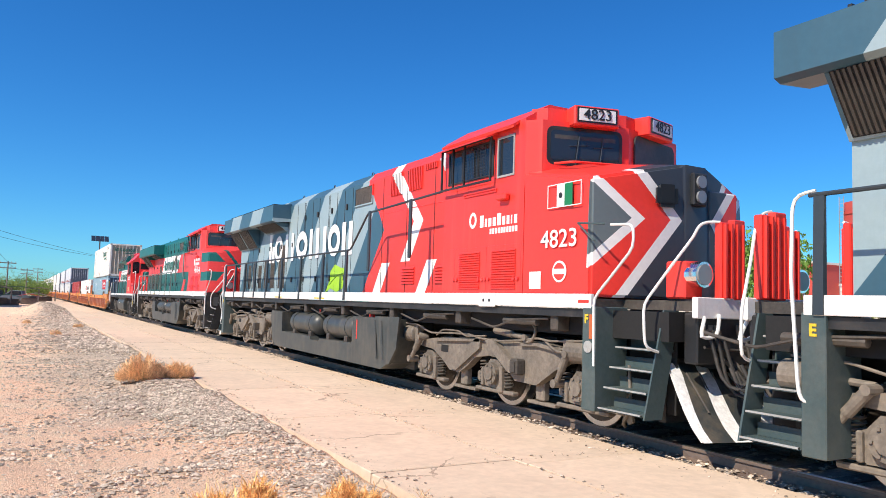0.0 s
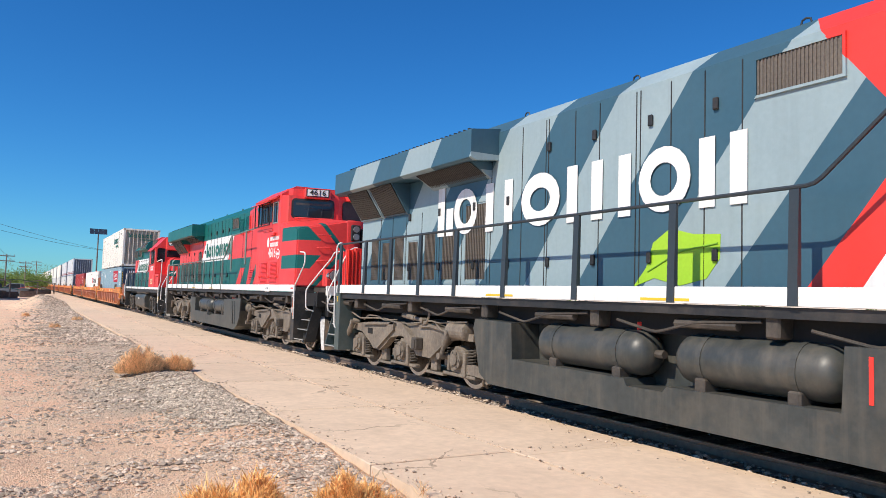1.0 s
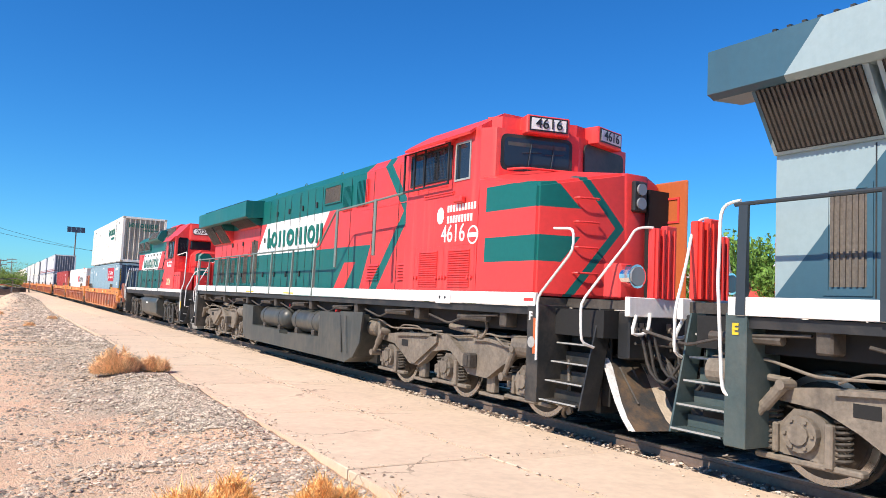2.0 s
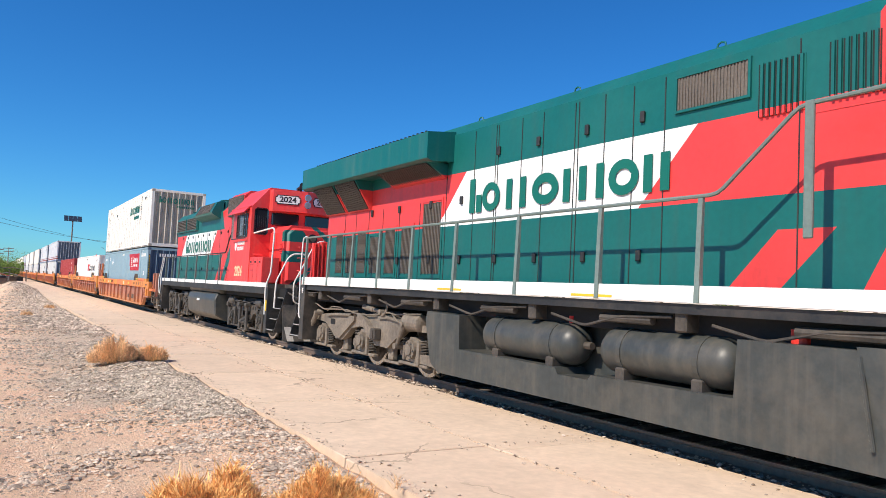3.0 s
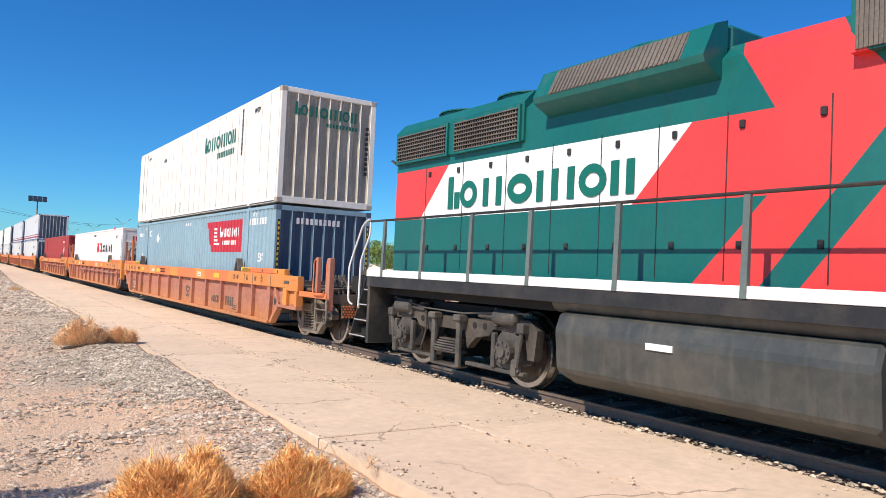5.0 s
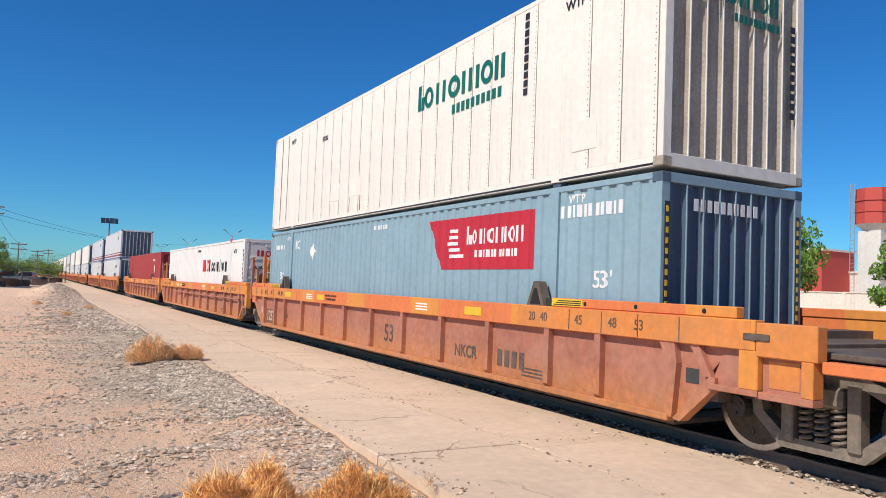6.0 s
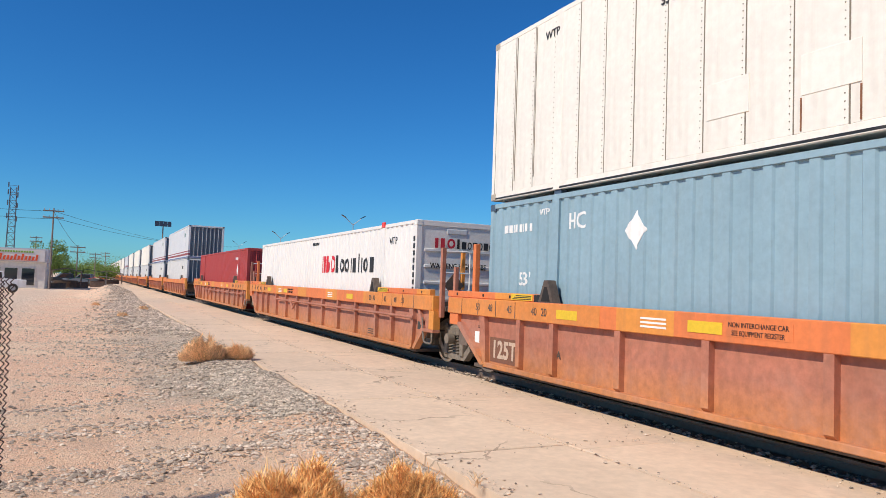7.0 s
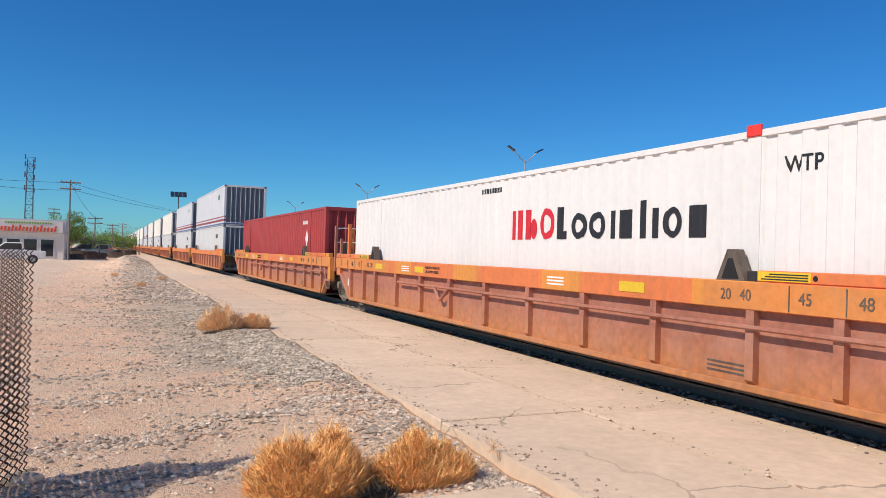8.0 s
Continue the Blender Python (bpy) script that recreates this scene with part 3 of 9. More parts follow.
def wheels(parent, ys, r, mesh):
    for y in ys:
        for sx in (-1, 1):
            w = new("wheel", mesh)
            w.parent = parent
            w.location = (sx * 0.755, y, r)
            if sx > 0:
                w.rotation_euler = (0, 0, math.pi)
            if sx < 0:
                ROLLING.append((w, r))
        bm = B()
        rod(bm, (-0.7, y, r), (0.7, y, r), 0.09, 10)
        part("axle", bm, m_under, parent)


def louvre(bm, y0, y1, z0, z1, x, n, d=0.03):
    """Sloping slats on a wall that faces -x."""
    step = (z1 - z0) / n
    for i in range(n):
        z = z0 + i * step
        slab_xz(bm, [(x, z), (x - d, z), (x, z + step * 0.85)], y0, y1)


def bars(bm, y0, y1, z0, z1, x, n, w=0.02, d=0.02):
    step = (y1 - y0) / n
    for i in range(n):
        y = y0 + (i + 0.5) * step
        box(bm, x - d, x, y - w / 2, y + w / 2, z0, z1)


def helix(bm, base, radius, height, turns, r):
    """A coil spring as one swept wire."""
    n = turns * 10
    rings = []
    for i in range(n + 1):
        a = i * 2 * math.pi / 10
        out = Vector((math.cos(a), math.sin(a), 0))
        c = Vector(base) + out * radius + Vector((0, 0, height * i / n))
        rings.append([bm.verts.new(c + out * r * u + Vector((0, 0, r * w))) for u, w in ((1, 0), (0, 1), (-1, 0), (0, -1))])
    for p, q in zip(rings, rings[1:]):
        for i in range(4):
            bm.faces.new((p[i], p[(i + 1) % 4], q[(i + 1) % 4], q[i]))
    bm.faces.new(rings[0])
    bm.faces.new(rings[-1][::-1])
    return bm


def mirrored(bm):
    """Adds the same on the far side."""
    geo = bmesh.ops.duplicate(bm, geom=bm.verts[:] + bm.edges[:] + bm.faces[:])["geom"]
    vs = [g for g in geo if isinstance(g, bmesh.types.BMVert)]
    for v in vs:
        v.co.x = -v.co.x
    bmesh.ops.reverse_faces(bm, faces=[g for g in geo if isinstance(g, bmesh.types.BMFace)])
    return bm


def three_axle_truck(parent, mid):
    """A six-wheel bogie with its near and far side castings."""
    f = lambda y: mid + y
    for sx in (-1, 1):
        side = lambda bm, pts, x0, x1: slab_yz(bm, [(f(y), z) for y, z in pts], sx * x0, sx * x1)
        bm = B()
        side(bm, [(-2.6, 0.95), (-1.7, 1.02), (-1.2, 1.08), (-0.7, 1.05), (-0.2, 1.01), (0.3, 1.05), (0.8, 1.02), (1.3, 1.0), (1.75, 0.97), (2.4, 0.90),
                  (2.45, 0.80), (1.9, 0.76), (1.55, 0.60), (1.30, 0.45), (1.0, 0.43), (0.75, 0.55), (0.5, 0.72), (0.1, 0.78), (-0.2, 0.76), (-0.45, 0.60),
                  (-0.62, 0.46), (-1.15, 0.45), (-1.4, 0.60), (-1.75, 0.80), (-2.1, 0.84), (-2.6, 0.84)], 1.06, 1.20)
        side(bm, [(-1.75, 1.0), (-1.2, 1.06), (-0.8, 1.03), (-0.8, 0.985), (-1.2, 1.01), (-1.75, 0.95)], 1.20, 1.25)
        side(bm, [(0.3, 1.03), (1.3, 0.985), (1.75, 0.955), (1.75, 0.91), (1.3, 0.94), (0.3, 0.985)], 1.20, 1.25)
        frame_part = part("side_frame", bm, m_truck, parent, "dusty grey cast steel side frame" if sx < 0 else "")
        bm = B()
        side(bm, [(-0.12, 1.06), (0.06, 1.02), (-0.02, 0.93), (-0.58, 0.58), (-0.72, 0.58), (-0.74, 0.70)], 1.20, 1.30)
        part("frame_rib", bm, m_truck, frame_part)
        bm = B()
        side(bm, [(0.28, 1.02), (0.42, 1.03), (1.24, 0.60), (1.20, 0.48), (1.02, 0.47), (0.30, 0.88)], 1.20, 1.25)
        part("frame_rib", bm, m_truck, frame_part)
        bm = B()
        box(bm, sx * 1.20, sx * 1.36, f(-0.88), f(-0.70), 0.57, 0.80, 0.02)
        box(bm, sx * 1.36, sx * 1.375, f(-0.85), f(-0.73), 0.61, 0.76)
        part("frame_bracket", bm, m_under, frame_part)
        bm = B()
        box(bm, sx * 1.20, sx * 1.207, f(1.36), f(1.6), 0.74, 0.86, 0.002)
        part("frame_opening", bm, m_shade_black, frame_part)
        for ax in (-2.08, 0.0, 2.08):
            bm = B()
            side(bm, [(ax - 0.20, 0.66), (ax - 0.08, 0.73), (ax + 0.10, 0.73), (ax + 0.22, 0.60), (ax + 0.46, 0.50), (ax + 0.46, 0.38), (ax + 0.22, 0.30), (ax - 0.22, 0.27), (ax - 0.34, 0.36)], 1.0, 1.16)
            rod(bm, (sx * 1.16, f(ax), 0.51), (sx * 1.24, f(ax), 0.51), 0.17, 16)
            rod(bm, (sx * 1.24, f(ax), 0.51), (sx * 1.27, f(ax), 0.51), 0.10, 12)
            for i in range(6):
                a = i * math.pi / 3
                rod(bm, (sx * 1.24, f(ax) + 0.135 * math.cos(a), 0.51 + 0.135 * math.sin(a)), (sx * 1.262, f(ax) + 0.135 * math.cos(a), 0.51 + 0.135 * math.sin(a)), 0.018, 6)
            box(bm, sx * 1.14, sx * 1.22, f(ax) - 0.30, f(ax) - 0.22, 0.24, 0.64, 0.015)
            box(bm, sx * 1.14, sx * 1.21, f(ax) + 0.24, f(ax) + 0.30, 0.30, 0.58, 0.015)
            part("axle_box", bm, m_truck, parent)
            bm = B()
            box(bm, sx * 1.06, sx * 1.18, f(ax) - 0.55, f(ax) + 0.50, 0.215, 0.275, 0.015)
            part("pedestal_tie", bm, m_truck, parent)
            for s2 in (-0.34, 0.34):
                bm = B()
                helix(bm, (sx * 1.1, f(ax) + s2, 0.30), 0.07, 0.40, 8, 0.016)
                part("coil_spring", bm, m_under, parent)
        # slanting dampers over the outer axles
        for top, low in ((-1.95, -1.72), (2.2, 2.56)):
            bm = B()
            p, q = Vector((sx * 1.30, f(top), 0.95)), Vector((sx * 1.30, f(low), 0.54))
            rod(bm, p, p.lerp(q, 0.55), 0.058, 12)
            rod(bm, p.lerp(q, 0.5), q, 0.040, 10)
            rod(bm, (sx * 1.16, f(top), 0.95), (sx * 1.36, f(top), 0.95), 0.05, 10)
            rod(bm, (sx * 1.16, f(low), 0.54), (sx * 1.36, f(low), 0.54), 0.06, 10)
            part("damper", bm, m_truck, parent)
        for y0, y1, z in ((-2.45, -1.85, 0.99), (2.5, 3.1, 1.0)):
            bm = B()
            drum(bm, (sx * 1.18, f(y0), z), (sx * 1.18, f(y1), z), 0.155, 16, 0.04)
            rod(bm, (sx * 1.18, f(y0 + 0.02 if y0 > 0 else y1 - 0.02), z), (sx * 1.18, f(y0 - 0.3 if y0 > 0 else y1 + 0.3), z - 0.02), 0.035, 8)
            box(bm, sx * 1.10, sx * 1.26, f(y0 - 0.06 if y0 > 0 else y1 - 0.02), f(y0 + 0.02 if y0 > 0 else y1 + 0.06), z - 0.18, z + 0.16, 0.02)
            part("brake_cylinder", bm, m_truck, parent)
        # level damper on the frame's top
        bm = B()
        rod(bm, (sx * 1.24, f(-0.15), 1.19), (sx * 1.24, f(-0.62), 1.15), 0.055, 12)
        rod(bm, (sx * 1.24, f(-0.6), 1.15), (sx * 1.24, f(-0.95), 1.12), 0.042, 12)
        rod(bm, (sx * 1.18, f(-0.95), 1.12), (sx * 1.30, f(-0.95), 1.12), 0.05, 10)
        part("level_damper", bm, m_truck, parent)
        bm = B()
        pipe(bm, [(sx * 1.26, f(2.95), 1.19), (sx * 1.26, f(2.4), 1.17), (sx * 1.26, f(1.9), 1.05), (sx * 1.26, f(1.2), 1.08), (sx * 1.26, f(0.6), 1.09), (sx * 1.26, f(0.25), 1.04), (sx * 1.26, f(-0.3), 1.03),
                  (sx * 1.26, f(-0.9), 1.08), (sx * 1.26, f(-1.25), 1.13), (sx * 1.26, f(-1.5), 1.10), (sx * 1.26, f(-2.5), 1.16)], 0.016)
        part("brake_pipe", bm, m_truck, parent)
        bm = B()
        pipe(bm, [(sx * 1.25, f(1.7), 1.02), (sx * 1.27, f(1.45), 1.13), (sx * 1.27, f(0.9), 1.13), (sx * 1.27, f(0.7), 1.05), (sx * 1.26, f(0.1), 1.09)], 0.014)
        part("brake_pipe", bm, m_truck, parent)
        bm = B()
        pipe(bm, [(sx * 1.2, f(-1.3), 1.12), (sx * 1.27, f(-1.5), 1.06), (sx * 1.27, f(-1.7), 0.96), (sx * 1.27, f(-2.0), 0.98), (sx * 1.24, f(-2.3), 1.02)], 0.018)
        part("brake_pipe", bm, m_truck, parent)
        bm = B()
        pipe(bm, [(sx * 1.24, f(-0.9), 1.06), (sx * 1.27, f(-1.1), 1.06), (sx * 1.27, f(-1.22), 1.2), (sx * 1.25, f(-1.15), 1.32), (sx * 1.2, f(-0.9), 1.36), (sx * 1.15, f(-0.4), 1.36)], 0.024)
        part("air_hose", bm, m_truck, parent)
        bm = B()
        for ax in (-1.1, 1.0):
            box(bm, sx * 0.98, sx * 1.1, f(ax) - 0.1, f(ax) + 0.1, 0.22, 0.5, 0.02)
            box(bm, sx * 1.0, sx * 1.1, f(ax) - 0.36, f(ax) + 0.3, 0.16, 0.21, 0.01)
        scatter("brake_rigging", bm, m_truck, parent)
        bm = B()
        side(bm, [(-2.2, 0.44), (-2.2, 0.30), (-2.9, 0.27), (-2.98, 0.18), (-3.05, 0.22), (-3.0, 0.40), (-2.6, 0.46)], 1.14, 1.18)
        part("sanding_bracket", bm, m_truck, parent)
        bm = B()
        pipe(bm, [(sx * 1.2, f(-3.0), 0.9), (sx * 1.22, f(-3.05), 0.4), (sx * 1.2, f(-2.9), 0.2), (sx * 0.95, f(-2.68), 0.1)], 0.022)
        part("sand_pipe", bm, m_truck, parent)
    # bolster and motors coloured as deep shade; they also close the view through
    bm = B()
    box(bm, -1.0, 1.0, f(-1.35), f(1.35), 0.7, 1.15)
    part("bolster", bm, m_shade_black, parent)
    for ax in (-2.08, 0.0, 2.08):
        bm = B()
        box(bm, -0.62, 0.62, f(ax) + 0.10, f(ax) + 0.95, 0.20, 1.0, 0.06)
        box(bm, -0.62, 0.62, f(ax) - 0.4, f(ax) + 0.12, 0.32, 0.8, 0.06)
        part("traction_motor", bm, m_shade_black, parent)
    wheels(parent, [f(-2.08), f(0), f(2.08)], 0.53, BIG_WHEEL)


def two_axle_truck(parent, mid):
    for sx in (-1, 1):
        bm = B()
        out = [(-2.0, 0.86), (-1.85, 0.98), (-1.0, 0.96), (-0.7, 0.92), (0.7, 0.92), (1.0, 0.96), (1.85, 0.98), (2.0, 0.86), (1.95, 0.45), (1.82, 0.45), (1.75, 0.78), (1.05, 0.80), (0.95, 0.70), (0.62, 0.64),
               (0.42, 0.46), (0.36, 0.72), (-0.36, 0.72), (-0.42, 0.46), (-0.62, 0.64), (-0.95, 0.70), (-1.05, 0.80), (-1.75, 0.78), (-1.82, 0.45), (-1.95, 0.45)]
        slab_yz(bm, [(mid + y, z) for y, z in out], sx * 1.05, sx * 1.18)
        sf = part("side_frame", bm, m_under, parent, "black cast side frame under dust" if sx < 0 else "")
        for y in (-0.85, -0.6, 0.6, 0.85):
            bm = B()
            rod(bm, (sx * 1.18, mid + y, 0.82), (sx * 1.186, mid + y, 0.82), 0.05, 12)
            part("frame_opening", bm, m_shade_black, sf)
        for ax in (-1.38, 1.38):
            w = 1 if ax > 0 else -1
            bm = B()
            slab_yz(bm, [(mid + ax + a, z) for a, z in ((-0.26, 0.70), (-0.12, 0.80), (0.12, 0.80), (0.30, 0.62), (0.34, 0.36), (0.16, 0.28), (-0.16, 0.28), (-0.32, 0.36))], sx * 1.0, sx * 1.18)
            rod(bm, (sx * 1.18, mid + ax, 0.52), (sx * 1.27, mid + ax, 0.52), 0.17, 16)
            rod(bm, (sx * 1.27, mid + ax, 0.52), (sx * 1.31, mid + ax, 0.52), 0.08, 10)
            for i in range(8):
                a = i * math.pi / 4
                rod(bm, (sx * 1.27, mid + ax + 0.135 * math.cos(a), 0.52 + 0.135 * math.sin(a)), (sx * 1.295, mid + ax + 0.135 * math.cos(a), 0.52 + 0.135 * math.sin(a)), 0.02, 6)
            for s2 in (-0.27, 0.27):
                box(bm, sx * 1.16, sx * 1.24, mid + ax + s2 - 0.04, mid + ax + s2 + 0.04, 0.26, 0.76, 0.015)
            part("axle_box", bm, m_truck_black, parent)
            bm = B()
            lo, hi = sorted((mid + w * 0.40, mid + w * 1.75))
            box(bm, sx * 1.10, sx * 1.20, lo, hi, 0.21, 0.27, 0.015)
            part("pedestal_tie", bm, m_truck_black, parent)
            bm = B()
            drum(bm, (sx * 1.2, mid + w * 1.64, 0.99), (sx * 1.2, mid + w * 1.12, 0.99), 0.115, 16, 0.04)
            rod(bm, (sx * 1.2, mid + w * 1.14, 0.99), (sx * 1.2, mid + w * 0.74, 0.98), 0.035, 8)
            box(bm, sx * 1.14, sx * 1.26, mid + w * 1.16 - 0.04, mid + w * 1.16 + 0.04, 0.84, 1.12, 0.02)
            part("brake_cylinder", bm, m_truck_black, parent)
            bm = B()
            box(bm, sx * 1.14, sx * 1.30, mid + w * 1.76 - 0.07, mid + w * 1.76 + 0.07, 0.80, 0.94, 0.02)
            rod(bm, (sx * 1.24, mid + w * 1.76, 0.84), (sx * 1.24, mid + w * 1.66, 0.34), 0.035, 8)
            box(bm, sx * 1.18, sx * 1.28, mid + w * 1.62 - 0.05, mid + w * 1.62 + 0.05, 0.2, 0.44, 0.02)
            part("brake_lever", bm, m_truck_black, parent)
        for k in range(5):
            bm = B()
            box(bm, sx * (1.34 - 0.03 * k), sx * (1.22 - 0.03 * k), mid - 0.29, mid + 0.29, 0.40 + k * 0.035, 0.425 + k * 0.035, 0.006)
            part("spring_leaf", bm, m_truck_black, parent)
        bm = B()
        box(bm, sx * 1.1, sx * 1.33, mid - 0.36, mid + 0.36, 0.15, 0.19, 0.015)
        box(bm, sx * 1.1, sx * 1.33, mid - 0.34, mid + 0.34, 0.36, 0.40, 0.015)
        part("spring_plank", bm, m_under, parent)
        for s2 in (-0.34, 0.34):
            bm = B()
            box(bm, sx * 1.24, sx * 1.32, mid + s2 - 0.045, mid + s2 + 0.045, 0.16, 0.94, 0.02)
            box(bm, sx * 1.18, sx * 1.36, mid + s2 - 0.09, mid + s2 + 0.09, 0.86, 0.96, 0.02)
            part("swing_hanger", bm, m_truck_black, parent)
        bm = B()
        pipe(bm, [(sx * 1.24, mid - 1.9, 1.08), (sx * 1.24, mid - 0.8, 1.02), (sx * 1.24, mid - 0.4, 0.98), (sx * 1.24, mid + 0.7, 1.0), (sx * 1.24, mid + 1.7, 1.12)], 0.014)
        part("brake_pipe", bm, m_truck_black, parent)
        bm = B()
        pipe(bm, [(sx * 1.2, mid + 0.72, 0.95), (sx * 1.26, mid + 0.62, 0.6), (sx * 1.26, mid + 0.75, 0.36), (sx * 1.2, mid + 0.8, 0.3)], 0.018)
        part("air_hose", bm, m_rubber, parent)
    bm = B()
    box(bm, -1.0, 1.0, mid - 0.8, mid + 0.8, 0.6, 1.1)
    part("bolster", bm, m_shade_black, parent)
    # motors coloured as deep shade, closing the view under the frame
    for ax in (-1.38, 1.38):
        bm = B()
        box(bm, -0.62, 0.62, mid + ax * 0.35, mid + ax * 0.95, 0.20, 0.95, 0.06) if ax > 0 else box(bm, -0.62, 0.62, mid + ax * 0.95, mid + ax * 0.35, 0.20, 0.95, 0.06)
        part("traction_motor", bm, m_shade_black, parent)
    wheels(parent, [mid - 1.38, mid + 1.38], 0.53, BIG_WHEEL)


def coupler(parent, y, d):
    """A coupler and its hoses; d is the way out."""
    bm = B()
    box(bm, -0.12, 0.12, min(y - d * 0.65, y), max(y - d * 0.65, y), 0.76, 0.98, 0.03)
    box(bm, -0.20, 0.20, min(y - d * 0.22, y + d * 0.06), max(y - d * 0.22, y + d * 0.06), 0.70, 1.04, 0.06)
    part("coupler", bm, m_truck, parent)
    bm = B()
    for x in (-0.62, -0.5, 0.5, 0.62):
        pipe(bm, [(x, y - d * 0.62, 1.1), (x * 0.9, y - d * 0.42, 0.95), (x * 0.7, y - d * 0.22, 0.62), (x * 0.45, y - d * 0.02, 0.5), (x * 0.3, y + d * 0.1, 0.55)], 0.025)
    scatter("air_hose", bm, m_rubber, parent)
    for x, drop in ((-0.95, 0.42), (-0.84, 0.5), (-0.74, 0.38), (-0.36, 0.55), (0.36, 0.55), (0.8, 0.45)):
        bm = B()
        pipe(bm, [(x, y - d * 0.50, 1.34), (x + 0.02, y - d * 0.42, 1.26), (x + 0.05, y - d * 0.32, 1.26 - drop), (x * 0.9, y - d * 0.12, 1.12 - drop), (x * 0.86, y + d * 0.06, 1.22 - drop * 0.6)], 0.021, 7, 0.14)
        part("air_hose", bm, m_rubber, parent)
        bm = B()
        rod(bm, (x, y - d * 0.56, 1.34), (x, y - d * 0.47, 1.34), 0.036, 8)
        box(bm, x - 0.05, x + 0.02, min(y - d * 0.52, y - d * 0.49), max(y - d * 0.52, y - d * 0.49), 1.35, 1.43, 0.008)
        part("hose_valve", bm, m_truck, parent)
    bm = B()
    box(bm, -0.34, 0.34, min(y - d * 0.66, y - d * 0.5), max(y - d * 0.66, y - d * 0.5), 1.06, 1.2, 0.02)
    rod(bm, (-1.0, y - d * 0.46, 1.18), (0.1, y - d * 0.46, 1.10), 0.018, 7)
    part("coupler_carrier", bm, m_under, parent)


def stairs(parent, y0, y1, n, mat, x_in=-0.98, z_top=1.58, front=-1):
    """Steps on both sides that climb inwards from the bottom tread to the deck."""
    for sx in (-1, 1):
        rise = (z_top - 0.36) / n
        for i in range(n):
            z = 0.36 + i * rise
            xo = 1.52 - 0.09 * i
            bm = B()
            if i == 0:
                for k in range(6):
                    x = xo - 0.002 - 0.05 * k
                    box(bm, sx * x, sx * (x - 0.022), y0 + 0.03, y1 - 0.03, z, z + 0.025)
                n_bar = int((y1 - y0) / 0.055)
                for k in range(n_bar):
                    y = y0 + 0.05 + k * (y1 - y0 - 0.12) / (n_bar - 1)
                    box(bm, sx * xo, sx * (xo - 0.27), y, y + 0.022, z + 0.002, z + 0.022)
            else:
                box(bm, sx * xo, sx * (xo - 0.26), y0 + 0.03, y1 - 0.03, z, z + 0.025)
            st = part("step", bm, mat, parent, "pierced steel bottom step" if i == 0 else "")
            bm = B()
            box(bm, sx * (xo + 0.008), sx * (xo - 0.012), y0 + 0.03, y1 - 0.03, z + 0.010, z + 0.028)
            part("nosing", bm, m_nosing, st, "bright worn step edge")
            bm = B()
            box(bm, sx * (xo - 0.24), sx * (xo - 0.26), y0 + 0.05, y1 - 0.05, z + 0.025, z + rise * 0.62)
            part("riser", bm, mat, st)
        # back of the stairwell, its shade put into the near-black colour
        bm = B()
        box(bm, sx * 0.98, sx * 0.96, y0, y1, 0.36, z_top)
        part("stair_back", bm, m_shade_black, parent)
        ye = y0 if front < 0 else y1
        bm = B()
        slab_xz(bm, [(sx * 1.50, 0.33), (sx * 1.22, 0.33), (sx * 0.96, z_top), (sx * 1.20, z_top)], ye - 0.012, ye + 0.012)
        part("stair_side_plate", bm, mat, parent)


def cheek(parent, y0, y1, mat, pts=None):
    for sx in (-1, 1):
        bm = B()
        box(bm, sx * 1.54, sx * 1.0, y0, y1, 0.32, 1.60, 0.01)
        part("stair_side_plate", bm, mat, parent)


def plow_masks(x, y, z):
    s = x.size() + z * 0.31
    return [(s.over(1.21).either(s.between(0.72, 0.93)).either(s.between(0.1, 0.42)), WHITE)]


m_plow_dark = surface("black_striped_plow_paint", (0.03, 0.031, 0.031), 0.55, tone=0.3, bump=0.004, dust=DUST, dust_amt=0.3,
                      masks=lambda x, y, z: [((x + z * 0.2 + 10.0).wrap(0.42).under(0.17) * z.under(0.48), (0.42, 0.40, 0.36))])
m_plow = surface("striped_plow_paint", (0.035, 0.042, 0.042), 0.55, tone=0.25, bump=0.004, masks=plow_masks, dust=(0.35, 0.25, 0.15), dust_amt=0.4)


m_plow_worn = surface("worn_striped_plow_paint", (0.05, 0.05, 0.048), 0.6, tone=0.3, bump=0.004, dust=(0.34, 0.19, 0.08), dust_amt=0.75,
                      masks=lambda x, y, z: [((x.size() + z * 0.31).over(1.26), WHITE), ((x.size() + z * 0.31).between(0.55, 0.74), (0.60, 0.50, 0.38))])


def window(parent, y0, y1, z0, z1, x, fr_mat, panes=1):
    """A framed pane on the near and far side walls."""
    for sx in (-1, 1):
        bm = B()
        frame_yz(bm, y0, y1, z0, z1, 0.03, sx * (x + 0.015), sx * (x - 0.03))
        for k in range(1, panes):
            y = y0 + (y1 - y0) * k / panes
            box(bm, sx * (x + 0.015), sx * (x - 0.03), y - 0.025, y + 0.025, z0 + 0.05, z1 - 0.05)
        w = part("window", bm, fr_mat, parent)
        bm = B()
        box(bm, sx * (x + 0.004), sx * (x - 0.02), y0 + 0.025, y1 - 0.025, z0 + 0.025, z1 - 0.025)
        part("pane", bm, m_glass, w, "dark tinted glass")


